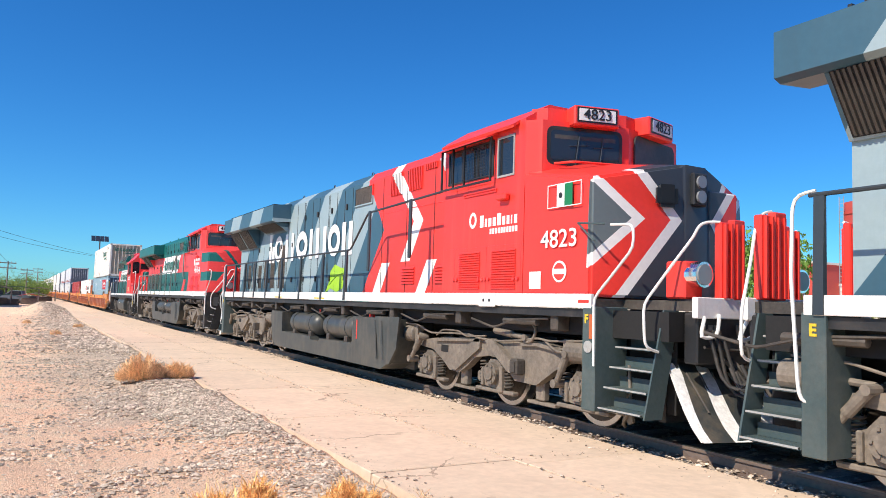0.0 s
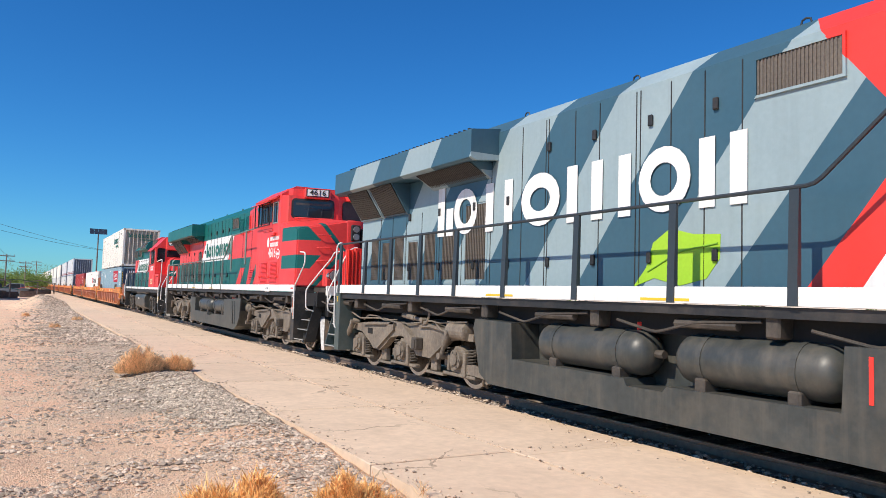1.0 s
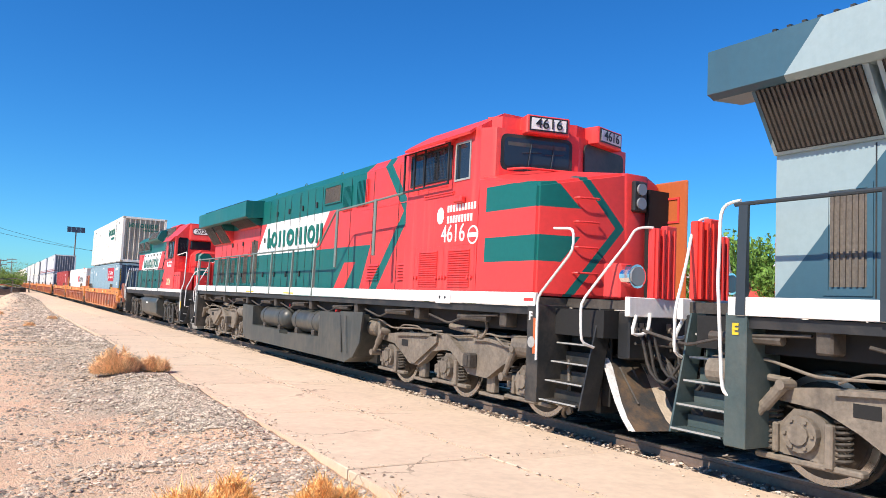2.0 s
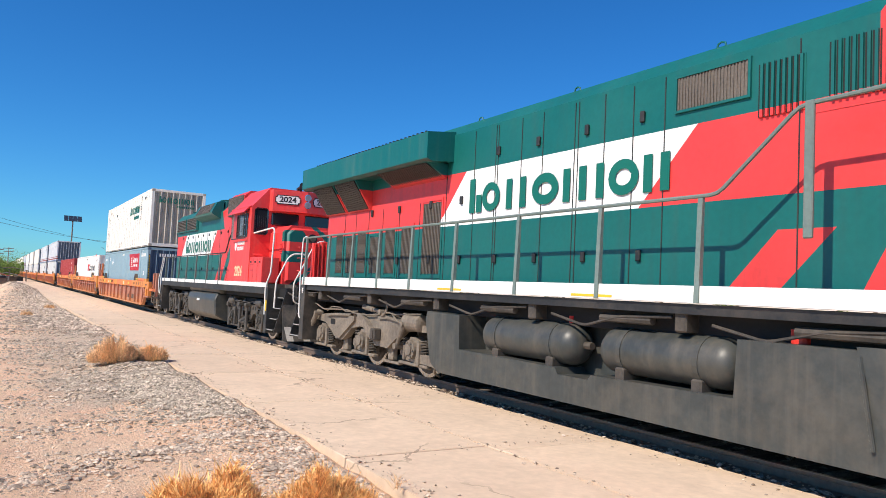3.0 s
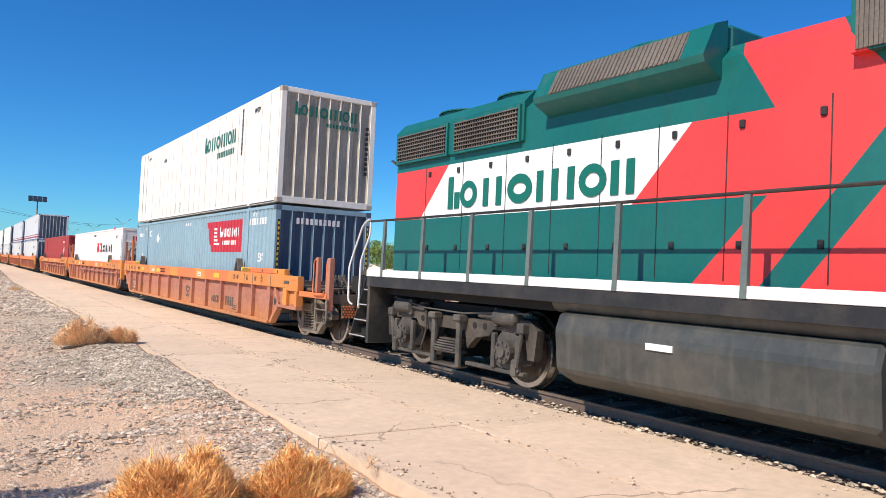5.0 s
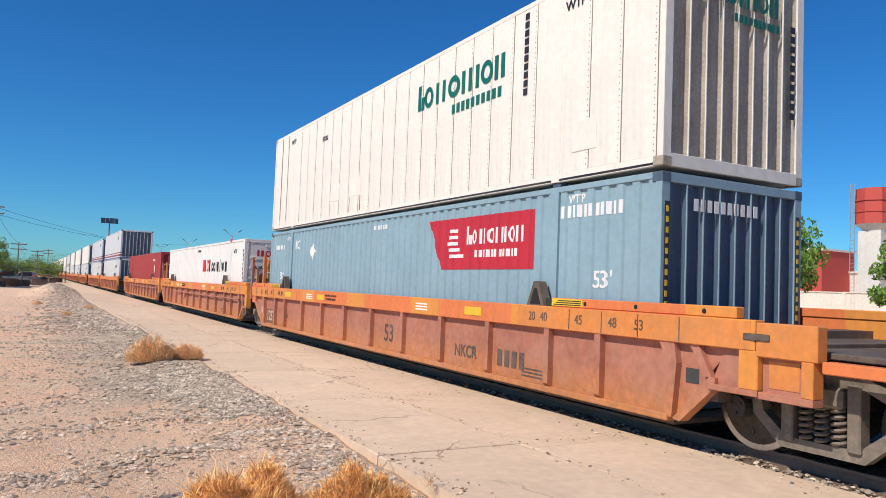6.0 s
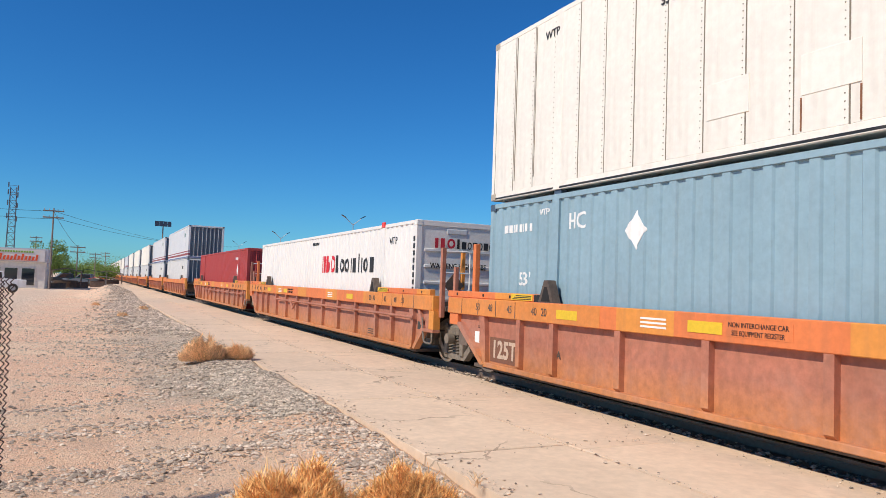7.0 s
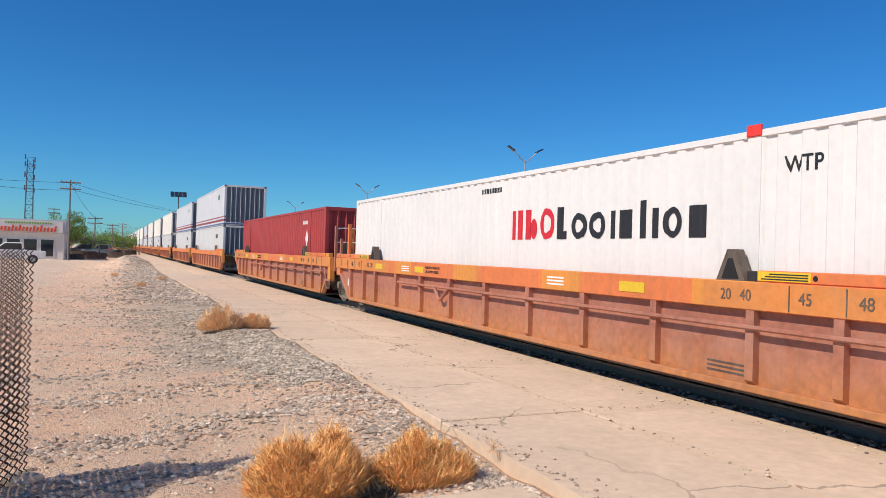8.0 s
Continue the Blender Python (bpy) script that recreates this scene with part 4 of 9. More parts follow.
def mesh_screen(bm, y0, y1, z0, z1, x, step=0.05, w=0.004):
    """A wire screen proud of a window."""
    n = int((y1 - y0) / step)
    for i in range(n + 1):
        y = y0 + (y1 - y0) * i / n
        box(bm, x - w, x, y - w / 2, y + w / 2, z0, z1)
    n = int((z1 - z0) / step)
    for i in range(n + 1):
        z = z0 + (z1 - z0) * i / n
        box(bm, x - w * 2, x - w, y0, y1, z - w / 2, z + w / 2)


def slat_mesh(sx, zb):
    bm = B()
    slab_xz(bm, [(sx * 1.470, 3.77), (sx * 1.108, zb + 0.03), (sx * 1.08, zb + 0.03), (sx * 1.442, 3.77)], 0, 0.026)
    bmesh.ops.recalc_face_normals(bm, faces=bm.faces[:])
    me = bpy.data.meshes.new("grille_slat")
    bm.to_mesh(me)
    bm.free()
    me.materials.append(m_radiator)
    return me


SLAT_MESH = {(sx, zb): slat_mesh(sx, zb) for sx in (-1, 1) for zb in (3.55, 3.20)}
SLATS = {}


def slat_row(parent, y0, y1, z0, z1, x, n):
    """Upright slats as separate pieces on one mesh."""
    key = (round(z1 - z0, 3),)
    if key not in SLATS:
        bm = B()
        box(bm, -0.016, 0.0, 0, 0.022, 0, z1 - z0)
        me = bpy.data.meshes.new("slat")
        bm.to_mesh(me)
        bm.free()
        me.materials.append(m_grille)
        SLATS[key] = me
    for i in range(n):
        o = new("slat", SLATS[key])
        o.parent = parent
        o.location = (x, y0 + (i + 0.25) * (y1 - y0) / n, z0)


def road_locomotive(name, label, style, number, at):
    """A six-axle diesel with a wide nose. y from the front coupler back, 22.3 m long."""
    L = thing(name, label, "locomotive", "locomotives at the head of the train", at)
    camo = style != "green"
    hood_m = {"camo": m_camo, "green": m_green, "ash": m_camo_all}[style]
    wing_m = m_camo_all if camo else m_teal
    cab_m, nose_m = (m_red, m_nose) if camo else (m_red_old, m_green_nose)
    rail_m = m_slate if camo else surface("grey_green_rail_paint", (0.16, 0.21, 0.19), 0.5, tone=0.2, bump=0.001)
    step_m = m_step if camo else m_step_dark
    red_m = m_red if camo else m_red_old
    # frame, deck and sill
    # the underframe's near-black stands for the shade under the deck
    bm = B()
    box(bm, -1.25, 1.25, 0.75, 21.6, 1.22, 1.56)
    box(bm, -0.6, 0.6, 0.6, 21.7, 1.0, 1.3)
    part("underframe", bm, m_shade_black, L)
    bm = B()
    box(bm, -1.49, 1.49, 1.74, 21.0, 1.58, 1.70)
    box(bm, -1.0, 1.0, 0.5, 1.74, 1.58, 1.70)
    box(bm, -1.0, 1.0, 21.0, 21.95, 1.58, 1.70)
    part("deck", bm, m_under, L)
    for sx in (-1, 1):
        bm = B()
        box(bm, sx * 1.545, sx * 1.49, 1.74, 21.0, 1.575, 1.755, 0.006)
        part("side_sill", bm, m_white, L, "white sill stripe")
    for y, d in ((0.5, -1), (21.95, 1)):
        bm = B()
        box(bm, -1.12, 1.12, y - 0.04, y + 0.04, 1.50, 1.74, 0.01)
        part("end_sill", bm, m_white, L)
    bm = B()
    box(bm, -1.50, 1.50, 1.8, 20.9, 1.46, 1.565)
    part("sill_flange", bm, m_black, L)
    for i in range(8):
        bm = B()
        y = 2.5 + i * 2.5
        box(bm, -1.46, -1.2, y, y + 0.16, 1.26, 1.5, 0.02)
        rod(bm, (-1.40, y + 0.5, 1.36), (-1.40, y + 1.3, 1.36), 0.05, 8)
        pipe(bm, [(-1.44, y + 0.2, 1.42), (-1.44, y + 1.0, 1.38), (-1.40, y + 1.6, 1.24), (-1.42, y + 2.2, 1.36)], 0.018)
        part("sill_pipe", bm, m_under, L)
    # hood
    bm = B()
    slab_xz(bm, [(-1.02, 1.70), (1.02, 1.70), (1.02, 4.28), (0.80, 4.50), (-0.80, 4.50), (-1.02, 4.28)], 5.5, 20.85)
    part("hood", bm, hood_m, L)
    bm = B()
    box(bm, -1.026, -1.018, 0, 0.014, 1.74, 4.24)
    sm = part("door_seam", bm, m_black, L)
    sm.location.y = 5.62
    for y in (6.75, 7.9, 9.05, 10.75, 11.25, 11.75, 12.25, 12.32, 13.0, 13.5, 14.1, 14.16, 14.75, 15.6):
        o = new("door_seam", sm.data)
        o.parent = L
        o.location.y = y
    bm = B()
    box(bm, -1.026, -1.018, 0, 0.012, 1.78, 3.18)
    sm = part("door_seam", bm, m_black, L)
    sm.location.y = 16.5
    for y in (17.3, 18.0, 18.65, 19.28, 19.86):
        o = new("door_seam", sm.data)
        o.parent = L
        o.location.y = y
    bm = B()
    box(bm, -1.026, -1.018, 5.6, 8.9, 3.46, 3.475)
    part("belt_seam", bm, m_red_old, L)
    bm = B()
    for y in (11.0, 11.98, 13.0, 13.98, 15.0, 16.0, 17.2, 18.4):
        for z in (2.05, 3.75 if y < 15 else 3.05):
            box(bm, -1.06, -1.02, y + 0.06, y + 0.13, z, z + 0.14, 0.01)
    scatter("door_latch", bm, m_black, L)
    for y0, y1, z0, z1, n in ((8.15, 8.75, 3.55, 4.12, 9), (9.0, 9.5, 3.52, 4.08, 8)) if not camo else ((7.26, 7.82, 3.81, 4.26, 8), (8.11, 8.68, 3.80, 4.26, 8), (5.84, 6.40, 3.80, 4.26, 8), (6.67, 7.14, 4.14, 4.26, 7)):
        bm = B()
        box(bm, -1.026, -1.016, y0, y1, z0, z1)
        bars(bm, y0, y1, z0, z1, -1.022, n, 0.03, 0.03)
        part("vent", bm, hood_m, L)
        bm = B()
        bars(bm, y0 + 0.03, y1 + 0.03, z0, z1, -1.0265, n, 0.028, 0.004)
        part("vent_slot", bm, m_shade_black, L)
    bm = B()
    frame_yz(bm, 9.6, 10.6, 3.76, 4.2, 0.03, -1.05, -1.0)
    part("intake_frame", bm, hood_m, L)
    bm = B()
    box(bm, -1.03, -1.0, 9.63, 10.57, 3.79, 4.17)
    bars(bm, 9.63, 10.57, 3.79, 4.17, -1.03, 22, 0.02, 0.01)
    part("intake_screen", bm, m_grille, L, "tan dusty intake screen")
    for y0 in (6.11, 7.5):
        bm = B()
        louvre(bm, y0, y0 + 0.55, 1.95, 2.3, -1.02, 6, 0.03)
        part("louvre", bm, hood_m, L)
    # tail doors under the radiator, with tall screens
    for i, (y, w, z1) in enumerate(((15.75, 0.62, 3.15), (16.75, 0.42, 2.75), (17.45, 0.40, 2.75), (18.15, 0.38, 2.62), (18.75, 0.40, 2.75), (19.4, 0.34, 2.66), (19.95, 0.34, 2.75))):
        bm = B()
        frame_yz(bm, y - 0.06, y + w + 0.06, 1.80, z1 + 0.08, 0.05, -1.032, -1.0)
        part("screen_frame", bm, hood_m, L)
        bm = B()
        box(bm, -1.022, -1.0, y, y + w, 1.88, z1)
        sc = part("screen", bm, m_grille, L, "brown dusty louvre screen")
        slat_row(sc, y, y + w, 1.88, z1, -1.022, max(6, int(w / 0.05)))
    # radiator wings
    for sx in (-1, 1):
        bm = B()
        slab_xz(bm, [(sx * 1.0, 4.34), (sx * 1.56, 4.27), (sx * 1.56, 3.82), (sx * 1.46, 3.78), (sx * 1.0, 3.82)], 15.42, 21.28)
        part("radiator_wing", bm, wing_m, L)
        for y0, y1, zb in ((15.6, 17.55, 3.55), (18.55, 19.65, 3.20), (19.72, 20.85, 3.20)):
            bm = B()
            slab_xz(bm, [(sx * 1.45, 3.80), (sx * 1.06, zb), (sx * 1.02, zb), (sx * 1.02, 3.80)], y0, y1)
            part("radiator_housing", bm, hood_m, L)
            bm = B()
            slab_xz(bm, [(sx * 1.452, 3.77), (sx * 1.088, zb + 0.025), (sx * 1.075, zb + 0.025), (sx * 1.44, 3.78)], y0 + 0.05, y1 - 0.05)
            gr = part("radiator_grille", bm, m_shade_black, L, "dusty radiator grille")
            n = int((y1 - y0) / 0.055)
            for i in range(n):
                o = new("grille_slat", SLAT_MESH[(sx, zb)])
                o.parent = gr
                o.location = (0, y0 + 0.05 + i * (y1 - y0 - 0.1) / n, 0)
    bm = B()
    slab_xz(bm, [(-1.0, 4.22), (1.0, 4.22), (1.0, 4.345), (0.6, 4.49), (-0.6, 4.49), (-1.0, 4.31)], 15.42, 21.28)
    part("radiator_roof", bm, wing_m, L)
    bm = B()
    for i in range(34):
        box(bm, -1.5, 1.5, 15.6 + i * 0.15, 15.64 + i * 0.15, 4.285, 4.32)
    part("roof_slats", bm, m_black, L)
    bm = B()
    rod(bm, (0, 13.6, 4.42), (0, 13.6, 4.58), 0.42, 20)
    box(bm, -0.35, 0.35, 11.2, 12.1, 4.42, 4.54, 0.03)
    for y in (10.1, 12.5, 14.9):
        pipe(bm, [(-0.8, y, 4.42), (-0.8, y, 4.55), (-0.8, y + 0.12, 4.55), (-0.8, y + 0.12, 4.42)], 0.012)
    part("exhaust_stack", bm, m_slate if camo else m_teal, L)
    # cab
    bm = B()
    slab_xz(bm, [(-1.5, 1.72), (1.5, 1.72), (1.5, 4.30), (1.08, 4.56), (-1.08, 4.56), (-1.5, 4.30)], 3.25, 5.55)
    part("cab", bm, cab_m, L)
    bm = B()
    # windshield wall, V-shaped in plan
    plan = [(-1.5, 3.25), (-1.35, 3.05), (0.0, 2.72), (1.35, 3.05), (1.5, 3.25)]
    slab_xy(bm, plan, 3.3, 4.26)
    slab_xy(bm, [(x * 0.9, y + 0.06) for x, y in plan], 4.26, 4.46)
    part("cab_front", bm, cab_m, L)
    bm = B()
    slab_xz(bm, [(-1.62, 4.22), (-1.5, 4.30), (-1.5, 4.26), (-1.6, 4.18)], 3.4, 5.5)
    part("rain_gutter", bm, cab_m, L)
    # nose
    bm = B()
    low = [(-1.5, 3.27), (-1.5, 1.82), (-0.22, 1.42), (0.22, 1.42), (1.44, 1.82), (1.44, 3.27)]
    za = 1.72
    bot = [bm.verts.new((x, y, za)) for x, y in low]
    tops = [3.50, 3.25, 3.50, 3.50, 3.25, 3.50]
    top = [bm.verts.new((x * (0.97 if i in (1, 4) else 1), y + (0.05 if i in (1, 2, 3, 4) else 0), tops[i])) for i, (x, y) in enumerate(low)]
    mid_top = [bm.verts.new((-0.75, 2.9, 3.66)), bm.verts.new((0.75, 2.9, 3.66))]
    bm.faces.new(bot[::-1])
    for i in range(6):
        j = (i + 1) % 6
        bm.faces.new((bot[i], bot[j], top[j], top[i]))
    bm.faces.new((top[0], top[1], mid_top[0]))
    bm.faces.new((top[1], top[2], mid_top[0]))
    bm.faces.new((top[2], top[3], mid_top[1], mid_top[0]))
    bm.faces.new((top[3], top[4], mid_top[1]))
    bm.faces.new((top[4], top[5], mid_top[1]))
    bm.faces.new((top[5], top[0], mid_top[0], mid_top[1]))
    bmesh.ops.bevel(bm, geom=[e for e in bm.edges if e.calc_length() > 0.5], offset=0.035, segments=2, affect="EDGES")
    part("nose", bm, nose_m, L, smooth=True)
    # nose front: headlights, door
    bm = B()
    box(bm, -0.13, 0.13, 1.385, 1.46, 2.96, 3.40, 0.02)
    part("headlight_housing", bm, m_black, L)
    for z in (3.08, 3.28):
        bm = B()
        rod(bm, (0.0, 1.355, z), (0.0, 1.40, z), 0.085, 16)
        part("headlight", bm, m_lens, L, "paired round headlight")
    door_open = not camo
    if door_open:
        bm = B()
        box(bm, 0.16, 0.56, 1.38, 1.62, 1.75, 3.30)
        part("nose_doorway", bm, m_shade_black, L)
        bm = B()
        box(bm, 0.56, 0.61, 1.06, 1.66, 1.76, 3.46, 0.02)
        d = part("nose_door", bm, m_orange, L, "open orange-backed nose door")
        bm = B()
        frame_yz(bm, 1.18, 1.52, 2.85, 3.22, 0.03, 0.545, 0.565)
        part("door_window", bm, m_red_old, d)
    else:
        bm = B()
        box(bm, 0.24, 0.80, 1.45, 1.6, 1.76, 3.2, 0.02)
        part("nose_door", bm, m_nose, L)
    bm = B()
    m = Matrix.Translation((-0.50, 1.50, 3.06)) @ Matrix.Rotation(math.atan2(-0.40, 1.28), 4, "Z")
    bmesh.ops.create_cube(bm, size=1, matrix=m @ Matrix.Diagonal((0.30, 0.06, 0.30, 1)))
    bmesh.ops.bevel(bm, geom=bm.edges[:], offset=0.05, segments=2, affect="EDGES")
    if camo:
        part("nose_window", bm, m_glass, L)
    else:
        bm.free()
    for sx in (-1, 1):
        bm = B()
        rod(bm, (sx * 0.9, 0.55, 2.0), (sx * 0.9, 0.72, 2.0), 0.15, 18)
        part("ditch_light", bm, m_chrome, L, "round chrome ditch light")
        bm = B()
        rod(bm, (sx * 0.9, 0.535, 2.0), (sx * 0.9, 0.55, 2.0), 0.12, 18)
        part("ditch_lens", bm, m_lens, L)
        bm = B()
        box(bm, sx * 1.05, sx * 0.75, 0.70, 1.0, 1.72, 2.16, 0.02)
        part("ditch_light_box", bm, red_m, L)
    bm = B()
    for z in (2.05, 2.4, 2.75, 3.08):
        pipe(bm, [(-0.98, 1.66, z), (-0.98, 1.58, z), (-0.66, 1.48, z), (-0.66, 1.56, z)], 0.014)
    scatter("grab_iron", bm, red_m, L) if not camo else bm.free()
    bm = B()
    pipe(bm, [(-1.51, 2.02, 2.66), (-1.56, 2.02, 2.66), (-1.56, 1.60, 2.62), (-1.50, 1.56, 2.62)], 0.014)
    pipe(bm, [(-1.55, 2.0, 2.66), (-1.55, 1.72, 2.42), (-1.52, 1.70, 2.42)], 0.012)
    part("nose_latch", bm, m_step, L) if camo else bm.free()
    bm = B()
    rod(bm, (-1.556, 1.78, 1.10), (-1.54, 1.78, 1.10), 0.075, 20)
    part("round_plate", bm, m_nosing, L, "round pale plate on the stair side")
    # windshields in their V
    for sx in (-1, 1):
        a, b = Vector((sx * 1.28, 3.07, 0)), Vector((sx * 0.12, 2.755, 0))
        along = (b - a)
        ang = math.atan2(along.y, along.x)
        midp = (a + b) / 2
        m = Matrix.Translation((midp.x, midp.y - 0.012, 3.90)) @ Matrix.Rotation(ang, 4, "Z")
        bm = rounded_plate(B(), m, along.length * 0.99, 0.56, 0.05, 0.10)
        w = part("windshield_frame", bm, m_black, L)
        bm = rounded_plate(B(), m @ Matrix.Translation((0, -0.008, 0)), along.length * 0.90, 0.45, 0.05, 0.075)
        part("windshield", bm, m_glass, w, "tinted windshield in a black rubber frame")
        bm = B()
        for k in (-0.16, 0.22):
            pipe(bm, [m @ Vector((k, -0.05, -0.27)), m @ Vector((k + 0.03, -0.055, -0.05)), m @ Vector((k + 0.06, -0.05, 0.17))], 0.007, 5)
            rod(bm, m @ Vector((k - 0.09, -0.045, 0.0)), m @ Vector((k + 0.22, -0.045, 0.03)), 0.006, 5)
        part("wiper", bm, m_slate, w)
        bm = B()
        box(bm, -0.5, 0.5, -0.034, -0.031, 0.10, 0.16)
        bmesh.ops.transform(bm, matrix=m @ Matrix.Diagonal((along.length * 0.8, 1, 1, 1)), verts=bm.verts[:])
        part("sun_visor", bm, m_tank, w)
        # number boards above
        a2, b2 = Vector((sx * 0.98, 2.80, 0)), Vector((sx * 0.30, 2.62, 0))
        mp = (a2 + b2) / 2
        ang2 = math.atan2((b2 - a2).y, (b2 - a2).x) + (0 if sx < 0 else math.pi)
        m2 = Matrix.Translation((mp.x, mp.y, 4.34)) @ Matrix.Rotation(ang2, 4, "Z")
        bm = B()
        bmesh.ops.create_cube(bm, size=1, matrix=m2 @ Matrix.Translation((0, 0.22, -0.01)) @ Matrix.Diagonal((0.72, 0.48, 0.29, 1)))
        bmesh.ops.bevel(bm, geom=bm.edges[:], offset=0.02, segments=1, affect="EDGES")
        nb = part("number_board", bm, cab_m, L)
        bm = B()
        bmesh.ops.create_cube(bm, size=1, matrix=m2 @ Matrix.Translation((0, -0.02, 0)) @ Matrix.Diagonal((0.63, 0.02, 0.22, 1)))
        part("board_rim", bm, m_ink, nb)
        bm = B()
        bmesh.ops.create_cube(bm, size=1, matrix=m2 @ Matrix.Translation((0, -0.026, 0)) @ Matrix.Diagonal((0.575, 0.02, 0.175, 1)))
        part("board_face", bm, m_glow, nb)
        if number:
            writing("board_number", number, 0.215, m2 @ Vector((0, -0.048, 0)), Matrix.Rotation(ang2, 4, "Z") @ FACE, m_ink, nb, 1.05, 0.002)
        bm = B()
        pipe(bm, [(sx * 1.2, 2.95, 3.62), (sx * 1.15, 2.6, 3.60), (sx * 0.3, 2.35, 3.60), (sx * 0.25, 2.6, 3.62)], 0.018)
        part("wiper_rail", bm, cab_m, L)
    # cab side windows with sun shade and screen
    window(L, 3.50, 3.95, 3.50, 4.12, 1.5, m_nosing)
    window(L, 4.05, 5.42, 3.56, 4.12, 1.5, m_black, 3)
    bm = B()
    mesh_screen(bm, 4.15, 4.75, 3.56, 4.10, -1.60, 0.045)
    frame_yz(bm, 3.98, 5.5, 3.46, 4.16, 0.03, -1.62, -1.59)
    for y in (4.75, 5.1):
        box(bm, -1.62, -1.59, y, y + 0.02, 3.48, 4.14)
    part("window_guard", bm, m_black, L)
    bm = B()
    slab_xz(bm, [(-1.5, 4.22), (-1.72, 4.12), (-1.72, 4.10), (-1.5, 4.19)], 3.95, 5.6)
    part("sun_shade", bm, cab_m, L)
    bm = B()
    box(bm, -1.60, -1.5, 3.6, 3.85, 3.14, 3.24, 0.02)
    frame_yz(bm, 3.95, 4.9, 3.30, 3.36, 0.02, -1.52, -1.49)
    part("arm_rest", bm, cab_m, L)
    # lower cab doors with louvres
    for y0, y1 in ((3.42, 4.05), (4.38, 5.0)):
        bm = B()
        louvre(bm, y0, y1, 1.82, 2.42, -1.5, 16, 0.022)
        part("cab_louvre", bm, cab_m, L)
    bm = B()
    for y in (3.30, 4.2, 5.15):
        box(bm, -1.503, -1.49, y, y + 0.012, 1.79, 2.475)
    box(bm, -1.503, -1.49, 3.3, 5.5, 2.475, 2.485)
    box(bm, -1.506, -1.49, 1.85, 5.5, 1.772, 1.782)
    part("cab_seam", bm, m_red_old, L)
    bm = B()
    for y in (3.36, 4.12, 4.30, 5.06):
        for dy in (0, 0.09):
            rod(bm, (-1.53, y + dy, 1.97), (-1.50, y + dy, 1.97), 0.03, 8)
    scatter("door_hook", bm, m_red_old, L)
    # emblem, number and plates on the side
    if camo:
        bm = B()
        box(bm, -1.506, -1.5, 2.18, 2.34, 2.92, 3.22)
        part("flag_field", bm, surface("flag_green", (0.01, 0.19, 0.07), 0.5, tone=0.05, bump=0), L, "green field of a painted flag")
        bm = B()
        box(bm, -1.506, -1.5, 2.34, 2.50, 2.92, 3.22)
        bm2 = B()
        part("flag_field", bm, m_white, L, "white field of a painted flag")
        bm2.free()
        bm = B()
        rod(bm, (-1.507, 2.42, 3.07), (-1.509, 2.42, 3.07), 0.04, 10)
        part("flag_emblem", bm, m_ink, L)
        bm = B()
        frame_yz(bm, 2.0, 2.7, 2.91, 3.23, 0.012, -1.507, -1.5)
        part("flag_border", bm, m_white, L)
    bm = B()
    if camo:
        marks(bm, SIDE, (-1.504, 4.72, 2.78), [("ring", 0.0, 0.22, 1.0), ("bar", 0.32, 0.10, 0.72), ("bar", 0.46, 0.06, 0.5), ("bar", 0.56, 0.08, 0.5), ("bar", 0.68, 0.08, 0.5), ("bar", 0.80, 0.10, 0.7),
                                                    ("bar", 0.94, 0.07, 0.5), ("bar", 1.05, 0.07, 0.5), ("bar", 1.16, 0.03, 0.5), ("bar", 1.24, 0.07, 0.5)], 0.26)
        marks(bm, SIDE, (-1.504, 4.12, 2.66), [("bar", i * 0.075, 0.05, 1.0) for i in range(10)], 0.085)
    else:
        marks(bm, SIDE, (-1.504, 4.45, 2.84), [("disc", 0.0, 0.22, 1.0)] + [("bar", 0.32 + i * 0.085, 0.055, 0.42) for i in range(9)], 0.28)
        marks(bm, SIDE, (-1.504, 4.13, 3.02), [("bar", i * 0.085, 0.055, 1.0) for i in range(10)], 0.11)
    part("emblem", bm, m_white, L, "white painted railway emblem as plain bars")
    if number:
        writing("side_number", number, 0.34 if camo else 0.40, (-1.5045, 2.45 if camo else 3.94, 2.48 if camo else 2.66), SIDE, m_white, L, 1.15 if camo else 0.90, 0.002, "white painted road number")
    bm = B()
    y_s, z_s = (2.42, 2.05) if camo else (3.36, 2.62)
    rod(bm, (-1.508, y_s, z_s), (-1.5, y_s, z_s), 0.145, 24)
    s = part("round_seal", bm, m_white, L, "round white and red seal")
    bm = B()
    rod(bm, (-1.511, y_s, z_s), (-1.5, y_s, z_s), 0.115, 24)
    part("seal_disc", bm, red_m, s)
    bm = B()
    box(bm, -1.513, -1.5, y_s - 0.12, y_s + 0.12, z_s - 0.035, z_s + 0.035)
    part("seal_band", bm, m_white, s)
    if camo:
        bm = B()
        box(bm, -1.506, -1.5, 2.82, 3.08, 1.82, 2.06)
        part("data_plate", bm, m_white, L, "white data panel")
    bm = B()
    box(bm, -1.56, -1.54, 3.85, 4.3, 1.55, 1.76, 0.01)
    part("jacking_plate", bm, m_white, L)
    bm = B()
    for y in (4.0, 4.16):
        rod(bm, (-1.566, y, 1.65), (-1.555, y, 1.65), 0.025, 8)
    part("plate_bolt", bm, m_ink, L)
    bm = B()
    for y in (14.2, 11.0):
        box(bm, -1.549, -1.54, y, y + 0.7, 1.60, 1.63)
    part("warning_strip", bm, m_yellow, L, "yellow warning strip")
    bm = B()
    box(bm, -1.549, -1.54, 1.78, 1.98, 1.64, 1.68)
